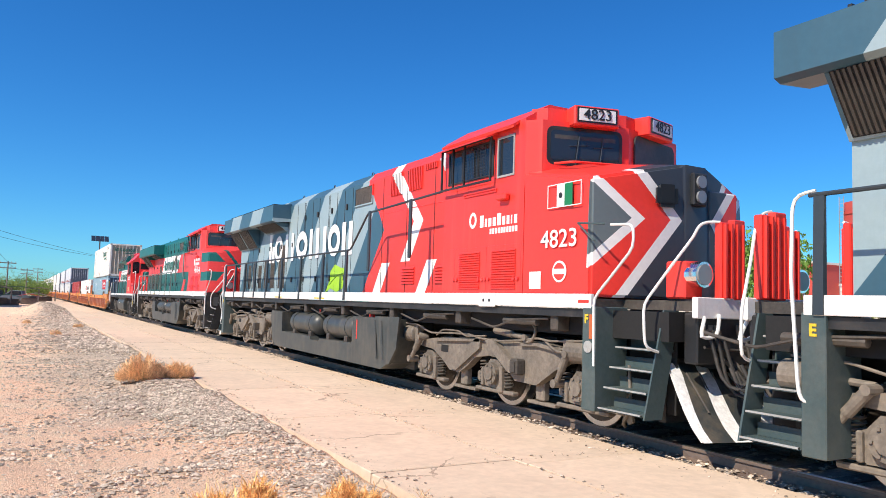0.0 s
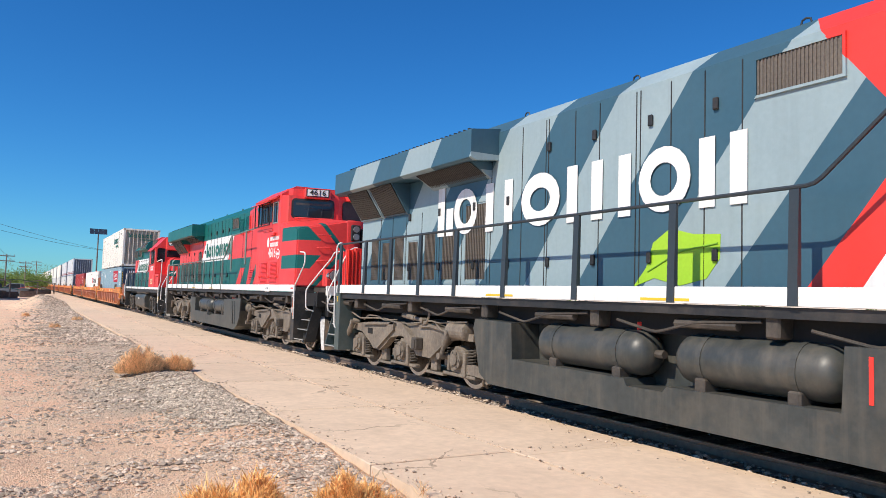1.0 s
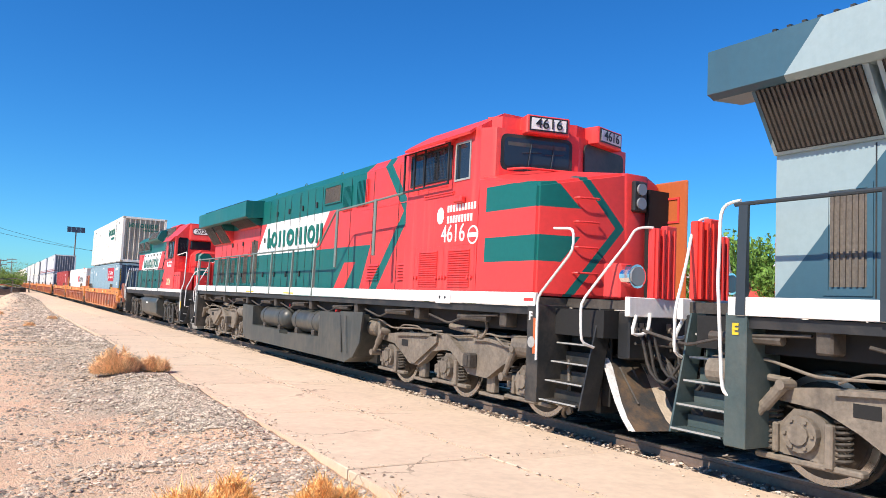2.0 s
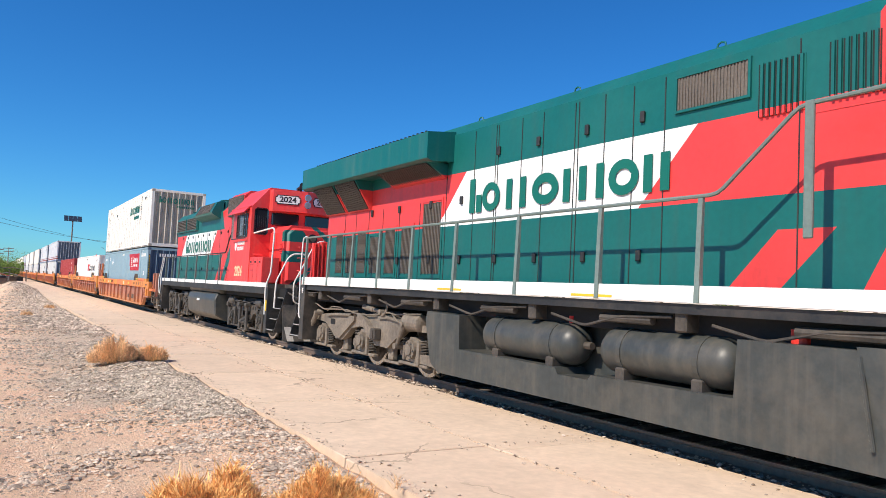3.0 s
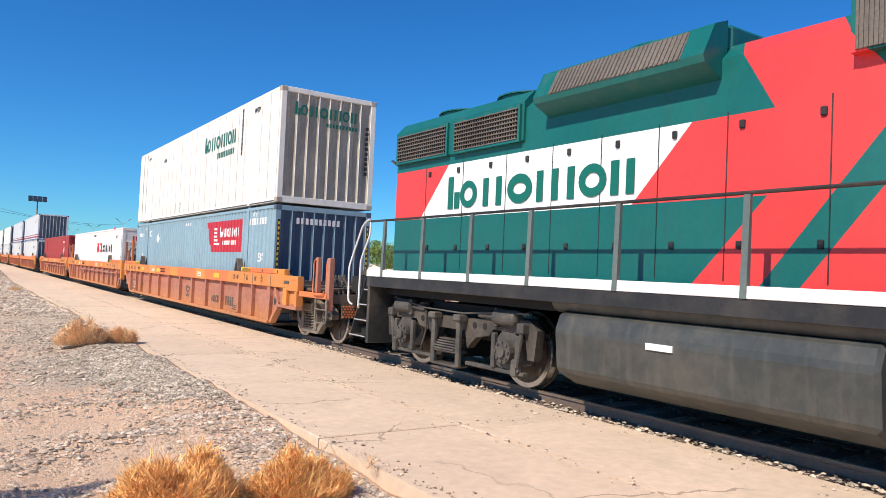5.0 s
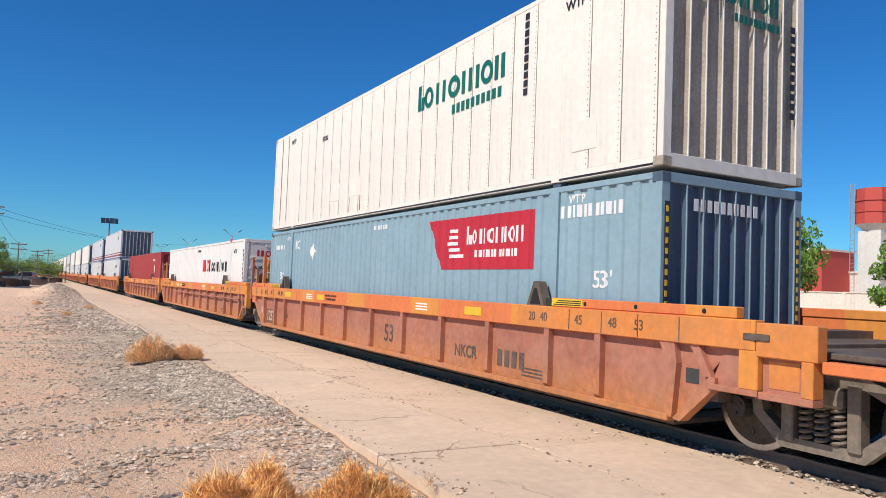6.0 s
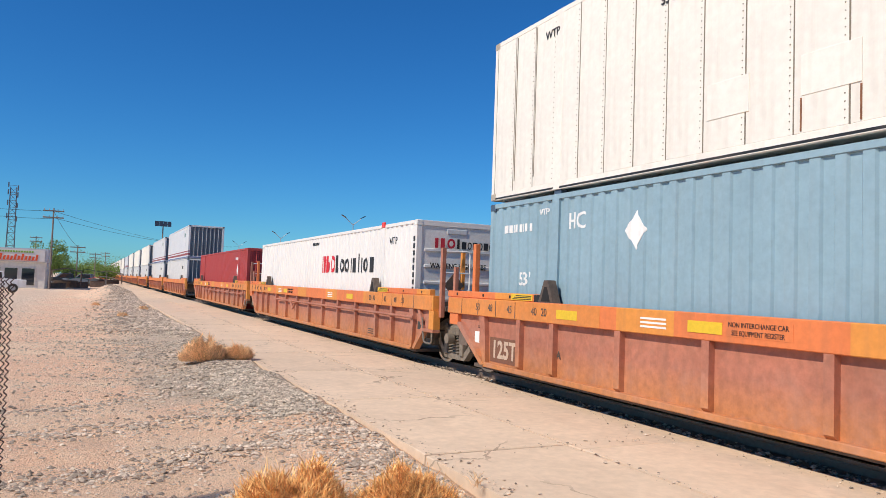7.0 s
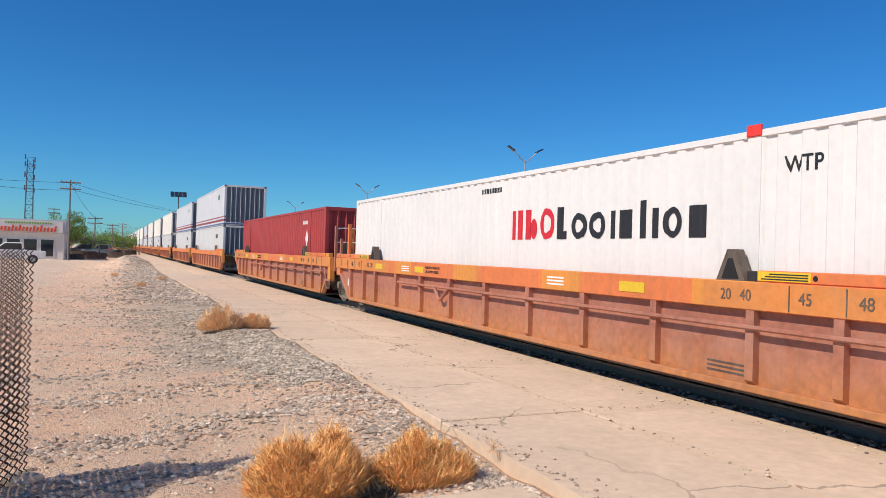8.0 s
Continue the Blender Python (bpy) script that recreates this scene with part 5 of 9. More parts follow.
    part("warning_plate", bm, red_m, L)
    # wordmark on the hood
    hood_x = -1.026
    if style == "camo":
        bm = B()
        signs(L, SIDE, (hood_x - 0.012, 17.6, 2.66), wordmark_shapes(7.0), 0.80, m_white, "large white wordmark as plain bars and rings")
        slab_yz(bm, [(12.35, 1.76), (12.13, 2.0), (12.02, 2.3), (11.75, 2.46), (11.4, 2.37), (11.03, 2.35), (11.04, 2.08), (11.22, 1.86), (11.6, 1.78), (12.0, 1.87)], hood_x, hood_x + 0.01)
        lf = part("leaf_emblem", bm, m_lime, L, "lime green painted leaf")
        bm = B()
        pipe(bm, [(hood_x - 0.002, 11.06, 2.25), (hood_x - 0.002, 11.6, 2.18), (hood_x - 0.002, 12.1, 1.95)], 0.012)
        part("leaf_vein", bm, m_leafdark, lf)
    if style == "green":
        signs(L, SIDE, (hood_x - 0.012, 15.0, 2.88), wordmark_shapes(4.4), 0.46, m_logo_green, "dark green wordmark as plain bars and rings")
    # fuel tank with air drums in its notch
    T = new("fuel_tank")
    T.parent = L
    bm = B()
    slab_yz(bm, [(7.3, 1.25), (9.35, 1.25), (9.38, 0.68), (11.35, 0.66), (11.40, 0.60), (11.95, 0.60), (12.0, 0.68), (14.25, 0.70), (14.28, 1.22), (15.25, 1.24), (15.3, 1.1), (15.1, 0.42), (14.85, 0.28), (7.9, 0.26), (7.55, 0.40), (7.25, 0.9)], -1.5, -1.0)
    box(bm, -1.0, 1.0, 7.4, 15.1, 0.28, 1.25)
    slab_yz(bm, [(7.3, 1.25), (15.25, 1.24), (15.1, 0.42), (14.85, 0.28), (7.9, 0.26), (7.55, 0.40)], 1.0, 1.5)
    bpy.data.objects.remove(T)
    T = part("fuel_tank", bm, m_tank, L, "long dark grey fuel tank")
    bm = B()
    slab_yz(bm, [(7.1, 1.3), (8.2, 1.28), (7.95, 0.5), (7.5, 0.38), (7.2, 0.7)], -1.47, -1.515)
    for y in (7.75, 8.05):
        rod(bm, (-1.52, y, 0.45), (-1.52, y + 0.12, 1.2), 0.02, 6)
    part("tank_end_plate", bm, m_tank, T)
    for y0, y1 in ((9.42, 11.35), (11.75, 13.8)):
        bm = B()
        drum(bm, (-1.22, y0, 0.98), (-1.22, y1, 0.98), 0.27, 22, 0.2)
        dr = part("air_drum", bm, m_tank, L, "grey compressed air drum", True)
        for y in (y0 + 0.4, y1 - 0.45):
            bm = B()
            rod(bm, (-1.22, y, 0.98), (-1.22, y + 0.06, 0.98), 0.279, 22)
            part("drum_band", bm, m_tank, dr)
            bm = B()
            box(bm, -1.46, -1.0, y - 0.03, y + 0.11, 0.62, 0.80, 0.02)
            part("drum_bracket", bm, m_under, dr)
        bm = B()
        rod(bm, (-1.22, y0 - 0.12, 0.98), (-1.22, y0 + 0.02, 0.98), 0.05, 8)
        part("drum_valve", bm, m_under, dr)
    bm = B()
    rod(bm, (-1.25, 8.85, 1.22), (-1.25, 8.85, 1.38), 0.09, 14)
    rod(bm, (-1.25, 12.0, 1.2), (-1.25, 12.0, 1.34), 0.03, 8)
    part("filler_cap", bm, m_red, L, "red fuel filler cap")
    if camo:
        bm = B()
        box(bm, -1.506, -1.5, 9.1, 9.14, 0.78, 1.18)
        part("sight_glass", bm, m_red, T)
    three_axle_truck(L, 4.42)
    three_axle_truck(L, 18.36)
    # walkway handrail
    posts = [9.8, 11.25, 12.85, 14.45, 15.85, 17.1, 18.3, 19.5, 20.85]
    for sx in (-1, 1):
        for y in posts:
            bm = B()
            slab_xz(bm, [(sx * 1.50, 1.58), (sx * 1.565, 1.58), (sx * 1.535, 2.66), (sx * 1.50, 2.66)], y - (0.05 if camo else 0.03), y + (0.05 if camo else 0.03))
            part("rail_post", bm, rail_m, L)
        bm = B()
        pipe(bm, [(sx * 1.52, 20.95, 2.66), (sx * 1.52, 9.6, 2.68), (sx * 1.50, 8.75, 3.42), (sx * 1.50, 5.65, 3.50)], 0.022)
        part("handrail", bm, rail_m, L)
        for y, z0, z1 in ((8.6, 2.2, 3.45), (6.75, 2.4, 3.5)):
            bm = B()
            box(bm, sx * 1.53, sx * 1.49, y, y + 0.09, z0, z1, 0.01)
            part("rail_stanchion", bm, rail_m, L)
    # ends: stairs, pipes, plow, panels
    stairs(L, 0.88, 1.64, 5, step_m)
    cheek(L, 1.66, 1.90, step_m)
    stairs(L, 21.04, 21.72, 5, step_m, front=1)
    cheek(L, 20.79, 21.03, step_m)
    for sx in (-1, 1):
        bm = B()
        for pts in ([(1.54, 1.68, 0.87), (1.55, 1.68, 1.70), (1.52, 1.30, 2.07), (1.50, 1.07, 2.30), (1.50, 1.07, 2.52), (1.50, 1.12, 2.58), (1.50, 1.45, 2.60)],
                    [(1.30, 0.86, 1.10), (1.48, 0.87, 1.15), (1.50, 0.88, 1.25), (1.50, 0.90, 1.64), (1.20, 0.78, 2.08), (0.94, 0.67, 2.45), (0.90, 0.63, 2.58), (0.82, 0.58, 2.62), (0.70, 0.5, 2.62)],
                    [(1.52, 20.98, 0.80), (1.55, 21.02, 0.82), (1.55, 21.05, 0.92), (1.54, 21.12, 1.9), (1.52, 21.12, 2.58), (1.52, 21.06, 2.68), (1.50, 20.9, 2.70)],
                    [(1.30, 21.74, 1.10), (1.46, 21.72, 1.15), (1.48, 21.70, 1.6), (1.15, 21.84, 2.15), (0.95, 21.94, 2.5), (0.80, 21.96, 2.66), (0.66, 21.96, 2.68)]):
            part("stair_rail", pipe(B(), [(sx * x, y, z) for x, y, z in pts], 0.0175), m_pipe, L, "pale bent stair handrail")
        bm.free()
        for y in (0.52, 21.9):
            bm = B()
            off = 0.26 if y < 1 else 0.0
            box(bm, sx * (0.98 - off), sx * (0.80 - off), y - 0.05, y + 0.05, 1.72, 2.62, 0.015)
            box(bm, sx * (0.78 - off), sx * (0.58 - off), y - 0.07, y + 0.03, 1.72, 2.66, 0.015)
            for x in (0.94, 0.84, 0.74, 0.64):
                box(bm, sx * (x - off), sx * (x - off - 0.025), y - 0.09, y + 0.06, 1.74, 2.6)
            part("end_panel", bm, red_m, L, "red folded steel end panel")
        bm = B()
        pipe(bm, [(sx * 1.0, 0.46, 1.52), (sx * 1.12, 0.42, 1.28), (sx * 0.86, 0.40, 1.30), (sx * 0.78, 0.44, 1.55)], 0.022)
        pipe(bm, [(sx * 1.0, 21.99, 1.52), (sx * 1.12, 22.03, 1.28), (sx * 0.86, 22.05, 1.30), (sx * 0.78, 22.0, 1.55)], 0.022)
        part("cut_lever", bm, m_pipe, L)
    for y, d in ((0.62, -1), (21.85, 1)):
        bm = B()
        box(bm, -1.05, 1.05, y - 0.1, y + 0.1, 0.98, 1.56, 0.02)
        # lower black board added to hide the lit ground behind, as shade would
        box(bm, -1.0, 1.0, min(y - d * 0.5, y - d * 0.4), max(y - d * 0.5, y - d * 0.4), 0.26, 1.0)
        part("end_plate", bm, m_black, L)
    bm = B()
    grid = []
    for i, (v, z) in enumerate(((0.94, 0.97), (0.83, 0.84), (0.70, 0.66), (0.55, 0.46), (0.40, 0.30), (0.24, 0.18))):
        k = i / 5
        grid.append([(s * (1.06 + 0.20 * k), v - 0.22 * (1 - abs(s)) * (0.4 + k), z - 0.14 * (1 - k) * max(0.0, 1 - abs(s) * 1.25)) for s in (-1, -0.75, -0.5, -0.25, 0, 0.25, 0.5, 0.75, 1)])
    for dy in (0.0, 0.04):
        vs = [[bm.verts.new((x, y + dy, z)) for x, y, z in row] for row in grid]
        for r0, r1 in zip(vs, vs[1:]):
            for i in range(8):
                q = (r0[i], r0[i + 1], r1[i + 1], r1[i])
                bm.faces.new(q if dy else q[::-1])
    part("plow", bm, m_plow if camo else m_plow_worn, L, "striped steel pilot plow" if camo else "worn steel pilot plow with rust and faded stripes")
    for sx in (-1, 1):
        bm = B()
        for k in range(4):
            rod(bm, (sx * (0.25 + 0.22 * k), 0.62 - 0.05 * k, 0.45), (sx * (0.25 + 0.22 * k), 0.80, 0.86), 0.014, 5)
        scatter("plow_rib", bm, m_under, L)
    coupler(L, 0.0, -1)
    coupler(L, 22.3, 1)
    for y, letter in ((1.82, "F"), (20.91, "E")):
        writing("end_letter", letter, 0.15, (-1.545, y, 1.44), SIDE, m_yellow if camo else m_white, L, 1.0, 0.006)
    bm = B()
    box(bm, -1.552, -1.54, 1.68, 1.75, 0.95, 1.42) if not camo else box(bm, -1.552, -1.54, 1.68, 1.76, 1.2, 1.5)
    part("step_reflector", bm, m_orange, L)
    return L


def short_locomotive(name, label, number, at):
    """A four-axle road switcher, 17.3 m long."""
    L = thing(name, label, "locomotive", "locomotives at the head of the train", at)
    grn = surface("worn_grey_rail_paint", (0.12, 0.15, 0.14), 0.5, tone=0.2, bump=0.001)
    bm = B()
    box(bm, -1.2, 1.2, 0.7, 16.5, 1.15, 1.44)
    part("underframe", bm, m_shade_black, L)
    bm = B()
    box(bm, -1.48, 1.48, 1.37, 15.2, 1.46, 1.56)
    box(bm, -1.0, 1.0, 0.5, 1.37, 1.46, 1.56)
    box(bm, -1.0, 1.0, 15.2, 16.6, 1.46, 1.56)
    part("deck", bm, m_under, L)
    for sx in (-1, 1):
        bm = B()
        box(bm, sx * 1.53, sx * 1.47, 1.37, 15.3, 1.46, 1.58, 0.005)
        part("side_sill", bm, m_white, L, "narrow white sill stripe")
        bm = B()
        box(bm, sx * 1.52, sx * 1.42, 1.37, 15.3, 1.28, 1.46, 0.005)
        part("sill_web", bm, m_black, L)
    # long hood
    bm = B()
    slab_xz(bm, [(-0.98, 1.56), (0.98, 1.56), (0.98, 3.98), (0.80, 4.16), (-0.80, 4.16), (-0.98, 3.98)], 5.05, 11.7)
    part("hood", bm, m_short, L)
    bm = B()
    slab_xz(bm, [(-0.98, 1.56), (0.98, 1.56), (0.98, 3.50), (1.02, 3.52), (1.02, 4.08), (0.85, 4.26), (-0.85, 4.26), (-1.02, 4.08), (-1.02, 3.52), (-0.98, 3.50)], 11.7, 15.32)
    part("radiator_hood", bm, m_short, L)
    for y0, y1 in ((11.75, 13.45), (13.6, 15.25)):
        bm = B()
        frame_yz(bm, y0, y1, 3.50, 4.04, 0.05, -1.06, -1.0)
        g = part("grille_frame", bm, m_teal, L)
        bm = B()
        box(bm, -1.026, -1.0, y0 + 0.05, y1 - 0.05, 3.55, 3.99)
        part("grille_back", bm, m_shade_black, g)
        bm = B()
        mesh_screen(bm, y0 + 0.05, y1 - 0.05, 3.55, 3.99, -1.035, 0.06, 0.018)
        part("grille_mesh", bm, m_grille, g, "rusty wire radiator mesh")
    bm = B()
    for sx in (-1, 1):
        slab_xz(bm, [(sx * 0.9, 4.42), (sx * 1.12, 4.34), (sx * 1.30, 3.98), (sx * 1.27, 3.90), (sx * 0.9, 3.72)], 8.5, 11.2)
    part("dynamic_brake_blister", bm, m_teal, L)
    bm = B()
    slab_xz(bm, [(-1.135, 4.32), (-1.305, 3.98), (-1.29, 3.97), (-1.12, 4.31)], 8.8, 10.9)
    n = 30
    for i in range(n):
        y = 8.82 + i * 2.06 / n
        slab_xz(bm, [(-1.145, 4.32), (-1.318, 3.985), (-1.305, 3.98), (-1.13, 4.315)], y, y + 0.03)
    part("blister_grille", bm, m_grille, L)
    bm = B()
    box(bm, -0.85, 0.85, 8.5, 11.2, 4.1, 4.40, 0.04)
    part("blister_roof", bm, m_teal, L)
    bm = B()
    slab_xz(bm, [(-1.10, 3.70), (-1.10, 4.30), (-0.9, 4.46), (0.9, 4.46), (1.10, 4.30), (1.10, 3.70)], 5.3, 7.1)
    part("intake_housing", bm, m_short, L)
    bm = B()
    box(bm, -1.115, -1.09, 5.35, 7.05, 3.72, 4.32)
    bars(bm, 5.35, 7.05, 3.72, 4.32, -1.115, 40, 0.022, 0.012)
    part("intake_screen", bm, m_grille, L, "tan pleated intake screen")
    for y in (12.6, 14.3, 9.9):
        bm = B()
        z = 4.24 if y > 11 else 4.38
        rod(bm, (0, y, z), (0, y, z + 0.16), 0.62, 28)
        rod(bm, (0, y, z + 0.16), (0, y, z + 0.18), 0.66, 28)
        part("roof_fan", bm, m_teal, L)
    bm = B()
    for y in (6.3, 7.3, 8.4, 9.3, 10.2, 11.1, 12.1, 13.2, 14.3):
        part("door_seam", box(B(), -0.985, -0.976, y, y + 0.012, 1.62, 3.40), m_black, L)
    bm.free()
    bm = B()
    for i in range(10):
        y = 6.5 + i * 0.85
        for z in (1.95, 3.2):
            box(bm, -1.01, -0.97, y, y + 0.06, z, z + 0.09, 0.01)
    scatter("door_latch", bm, m_black, L)
    signs(L, SIDE, (-0.990, 13.75, 2.62), wordmark_shapes(4.15), 0.43, m_logo_green, "dark green wordmark as plain bars and rings")
    # cab
    bm = B()
    slab_xz(bm, [(-1.5, 1.58), (1.5, 1.58), (1.5, 3.74), (0.98, 4.34), (-0.98, 4.34), (-1.5, 3.74)], 3.1, 5.1)
    part("cab", bm, m_red_old, L)
    bm = B()
    slab_xz(bm, [(-1.5, 3.78), (-1.66, 3.60), (-1.66, 3.575), (-1.5, 3.72)], 3.3, 5.0)
    part("sun_shade", bm, m_red_old, L)
    window(L, 3.40, 4.50, 2.88, 3.56, 1.5, m_black, 3)
    bm = B()
    frame_yz(bm, 3.30, 4.75, 2.82, 3.62, 0.025, -1.60, -1.58)
    mesh_screen(bm, 3.40, 3.95, 2.86, 3.58, -1.59, 0.05)
    part("window_guard", bm, m_black, L)
    bm = B()
    box(bm, -1.42, -1.02, 3.075, 3.11, 2.95, 3.72, 0.06)
    box(bm, 1.02, 1.42, 3.075, 3.11, 2.95, 3.72, 0.06)
    scatter("front_door_window", bm, m_glass, L)
    bm = B()
    for i in range(7):
        box(bm, -1.4 + i * 0.06, -1.394 + i * 0.06, 3.055, 3.06, 2.95, 3.5)
    part("front_window_guard", bm, m_slate, L)
    bm = B()
    for sx in (-1, 1):
        box(bm, sx * 0.92, sx * 0.1, 3.06, 3.11, 3.25, 3.62, 0.03)
    scatter("windshield", bm, m_glass, L)
    bm = B()
    for i in range(6):
        slab_yz(bm, [(3.1, 2.0 + i * 0.07), (3.08, 2.0 + i * 0.07), (3.1, 2.05 + i * 0.07)], -1.38, -1.14)
    part("cab_front_vent", bm, m_red_old, L)
    bm = B()
    for y in (4.55, 4.62, 4.69):
        box(bm, -1.60, -1.585, y, y + 0.012, 2.84, 3.60)
    for z in (2.9, 3.06, 3.22, 3.38, 3.54):
        box(bm, -1.60, -1.59, 3.32, 3.42, z, z + 0.012)
    part("guard_bar", bm, m_nosing, L)
    bm = B()
    box(bm, -1.53, -1.505, 3.78, 4.10, 2.92, 3.52, 0.01)
    part("sliding_pane", bm, m_lens, L, "pale sliding window pane")
    part("rain_gutter", box(B(), -1.54, -1.49, 3.12, 5.08, 3.735, 3.765, 0.008), m_red_old, L)
    # brow with number boards and headlights
    bm = B()
    slab_xy(bm, [(-1.0, 3.1), (-0.95, 2.95), (0.0, 2.72), (0.95, 2.95), (1.0, 3.1)], 3.66, 4.28)
    part("cab_brow", bm, m_red_old, L)
    for sx in (-1, 1):
        a, b = Vector((sx * 0.92, 2.95, 0)), Vector((sx * 0.10, 2.75, 0))
        ang = math.atan2((b - a).y, (b - a).x) + (0 if sx < 0 else math.pi)
        mp = a.lerp(b, 0.46)
        m2 = Matrix.Translation((mp.x, mp.y - 0.01, 4.0)) @ Matrix.Rotation(ang, 4, "Z")
        bm = B()
        bmesh.ops.create_cube(bm, size=1, matrix=m2 @ Matrix.Diagonal((0.72, 0.03, 0.27, 1)))
        bmesh.ops.bevel(bm, geom=[e for e in bm.edges if abs((e.verts[0].co - e.verts[1].co).length - 0.03) < 0.01], offset=0.05, segments=3, affect="EDGES")
        nb = part("number_board", bm, m_ink, L)
        bm = B()
        bmesh.ops.create_cube(bm, size=1, matrix=m2 @ Matrix.Translation((0, -0.012, 0)) @ Matrix.Diagonal((0.67, 0.02, 0.22, 1)))
        bmesh.ops.bevel(bm, geom=[e for e in bm.edges if abs((e.verts[0].co - e.verts[1].co).length - 0.02) < 0.006], offset=0.045, segments=3, affect="EDGES")
        part("board_face", bm, m_glow, nb)
        writing("board_number", number, 0.22, m2 @ Vector((0, -0.026, 0)), Matrix.Rotation(ang, 4, "Z") @ FACE, m_ink, nb, 1.1, 0.006)
    for z in (3.88, 4.10):
        bm = B()
        rod(bm, (0, 2.66, z), (0, 2.74, z), 0.10, 16)
        part("headlight", bm, m_chrome, L)
        bm = B()
        rod(bm, (0, 2.645, z), (0, 2.66, z), 0.085, 16)
        part("headlight_lens", bm, m_lens, L)
    for x, y in ((-0.1, 3.3), (0.35, 3.1)):
        bm = B()
        rod(bm, (x, y, 4.43), (x, y - 0.30, 4.45), 0.03, 10, 0.055)
        rod(bm, (x, y - 0.30, 4.45), (x, y - 0.44, 4.45), 0.055, 16, 0.115)
        box(bm, x - 0.04, x + 0.04, y - 0.10, y + 0.02, 4.26, 4.45, 0.01)
        rod(bm, (x + 0.02, y - 0.02, 4.36), (x + 0.02, y - 0.2, 4.36), 0.025, 8, 0.04)
        part("air_horn", bm, m_black, L, "black trumpet horn")
    # short hood
    bm = B()
    slab_xz(bm, [(-0.92, 1.56), (0.92, 1.56), (0.92, 3.0), (0.72, 3.2), (-0.72, 3.2), (-0.92, 3.0)], 1.75, 3.1)
    bmesh.ops.bevel(bm, geom=[e for e in bm.edges if abs(e.verts[0].co.y - 1.75) < 0.01 and abs(e.verts[1].co.y - 1.75) < 0.01], offset=0.12, segments=3, affect="EDGES")
    part("short_hood", bm, m_short_nose, L, smooth=True)
    bm = B()
    rod(bm, (-0.16, 1.69, 2.86), (-0.16, 1.78, 2.86), 0.125, 20)
    nl = part("nose_light", bm, m_black, L, "round nose light in a black ring")
    bm = B()
    rod(bm, (-0.16, 1.68, 2.86), (-0.16, 1.70, 2.86), 0.085, 18)
    part("lens", bm, m_grille, nl)
    for y in (2.35, 2.72):
        part("box_seam", box(B(), -1.484, -1.478, y, y + 0.012, 1.62, 2.25), m_red_sign, L)
    for y in (2.1, 2.5, 2.9):
        part("box_latch", box(B(), -1.50, -1.478, y, y + 0.08, 2.12, 2.17, 0.006), m_black, L)
    for z in (1.9, 2.05):
        part("box_slot", box(B(), -1.486, -1.478, 2.75, 3.0, z, z + 0.03), m_red_sign, L)
    bm = B()
    louvre(bm, 1.98, 2.2, 2.42, 2.72, -0.92, 6, 0.02)
    part("hood_louvre", bm, m_red_old, L)
    bm = B()
    box(bm, -1.48, -1.0, 1.95, 3.1, 1.58, 2.28, 0.01)
    part("battery_box", bm, m_red_old, L)
    bm = B()
    for z in (1.95, 2.3, 2.6):
        pipe(bm, [(-0.55, 1.75, z), (-0.55, 1.68, z), (-0.1, 1.68, z), (-0.1, 1.75, z)], 0.012)
    pipe(bm, [(-0.95, 2.5, 1.9), (-0.99, 2.5, 1.95), (-0.99, 2.5, 2.95), (-0.95, 2.5, 3.0)], 0.014)
    scatter("grab_iron", bm, m_red_old, L)
    writing("side_number", number, 0.40, (-1.504, 4.12, 1.87), SIDE, surface("cream_paint", (0.78, 0.66, 0.40), 0.5, tone=0.1, bump=0), L, 0.95, 0.008, "cream painted road number")
    bm = B()
    marks(bm, SIDE, (-1.504, 4.6, 2.50), [("disc", 0.0, 0.2, 1.0)] + [("bar", 0.28 + i * 0.08, 0.05, 0.45) for i in range(8)], 0.24)
    marks(bm, SIDE, (-1.504, 4.32, 2.66), [("bar", i * 0.08, 0.05, 1.0) for i in range(9)], 0.1)
    part("emblem", bm, m_white, L, "white painted railway emblem as plain bars")
    bm = B()
    marks(bm, FACE, (0.02, 1.742, 2.14), [("bar", 0.0, 0.06, 1.2), ("ring", 0.12, 0.15, 0.8), ("bar", 0.34, 0.05, 0.8), ("bar", 0.46, 0.05, 0.8), ("ring", 0.55, 0.15, 0.8)], 0.19)
    part("nose_mark", bm, m_white, L)
    # handrails
    for sx in (-1, 1):
        for y in (6.2, 7.8, 9.4, 10.9, 12.2, 13.5, 14.75):
            bm = B()
            slab_xz(bm, [(sx * 1.48, 1.46), (sx * 1.54, 1.46), (sx * 1.515, 2.44), (sx * 1.48, 2.44)], y - 0.035, y + 0.035)
            part("rail_post", bm, grn, L)
        bm = B()
        pipe(bm, [(sx * 1.5, 15.3, 2.44), (sx * 1.5, 5.6, 2.46), (sx * 1.5, 5.25, 2.9), (sx * 1.46, 5.15, 3.1)], 0.02)
        part("handrail", bm, m_black, L)
        part("stair_rail", pipe(B(), [(sx * 1.54, 1.30, 0.75), (sx * 1.55, 1.30, 1.5), (sx * 1.47, 1.18, 1.85), (sx * 1.45, 1.14, 2.98), (sx * 1.44, 1.30, 3.04), (sx * 1.40, 3.08, 2.98)], 0.022), m_pipe, L, "pale bent stair handrail")
        part("stair_rail", pipe(B(), [(sx * 1.50, 0.68, 0.95), (sx * 1.49, 0.66, 1.62), (sx * 1.22, 0.62, 2.25), (sx * 1.08, 0.6, 2.36), (sx * 0.72, 0.6, 2.36), (sx * 0.70, 0.6, 1.5)], 0.022), m_pipe, L, "pale bent stair handrail")
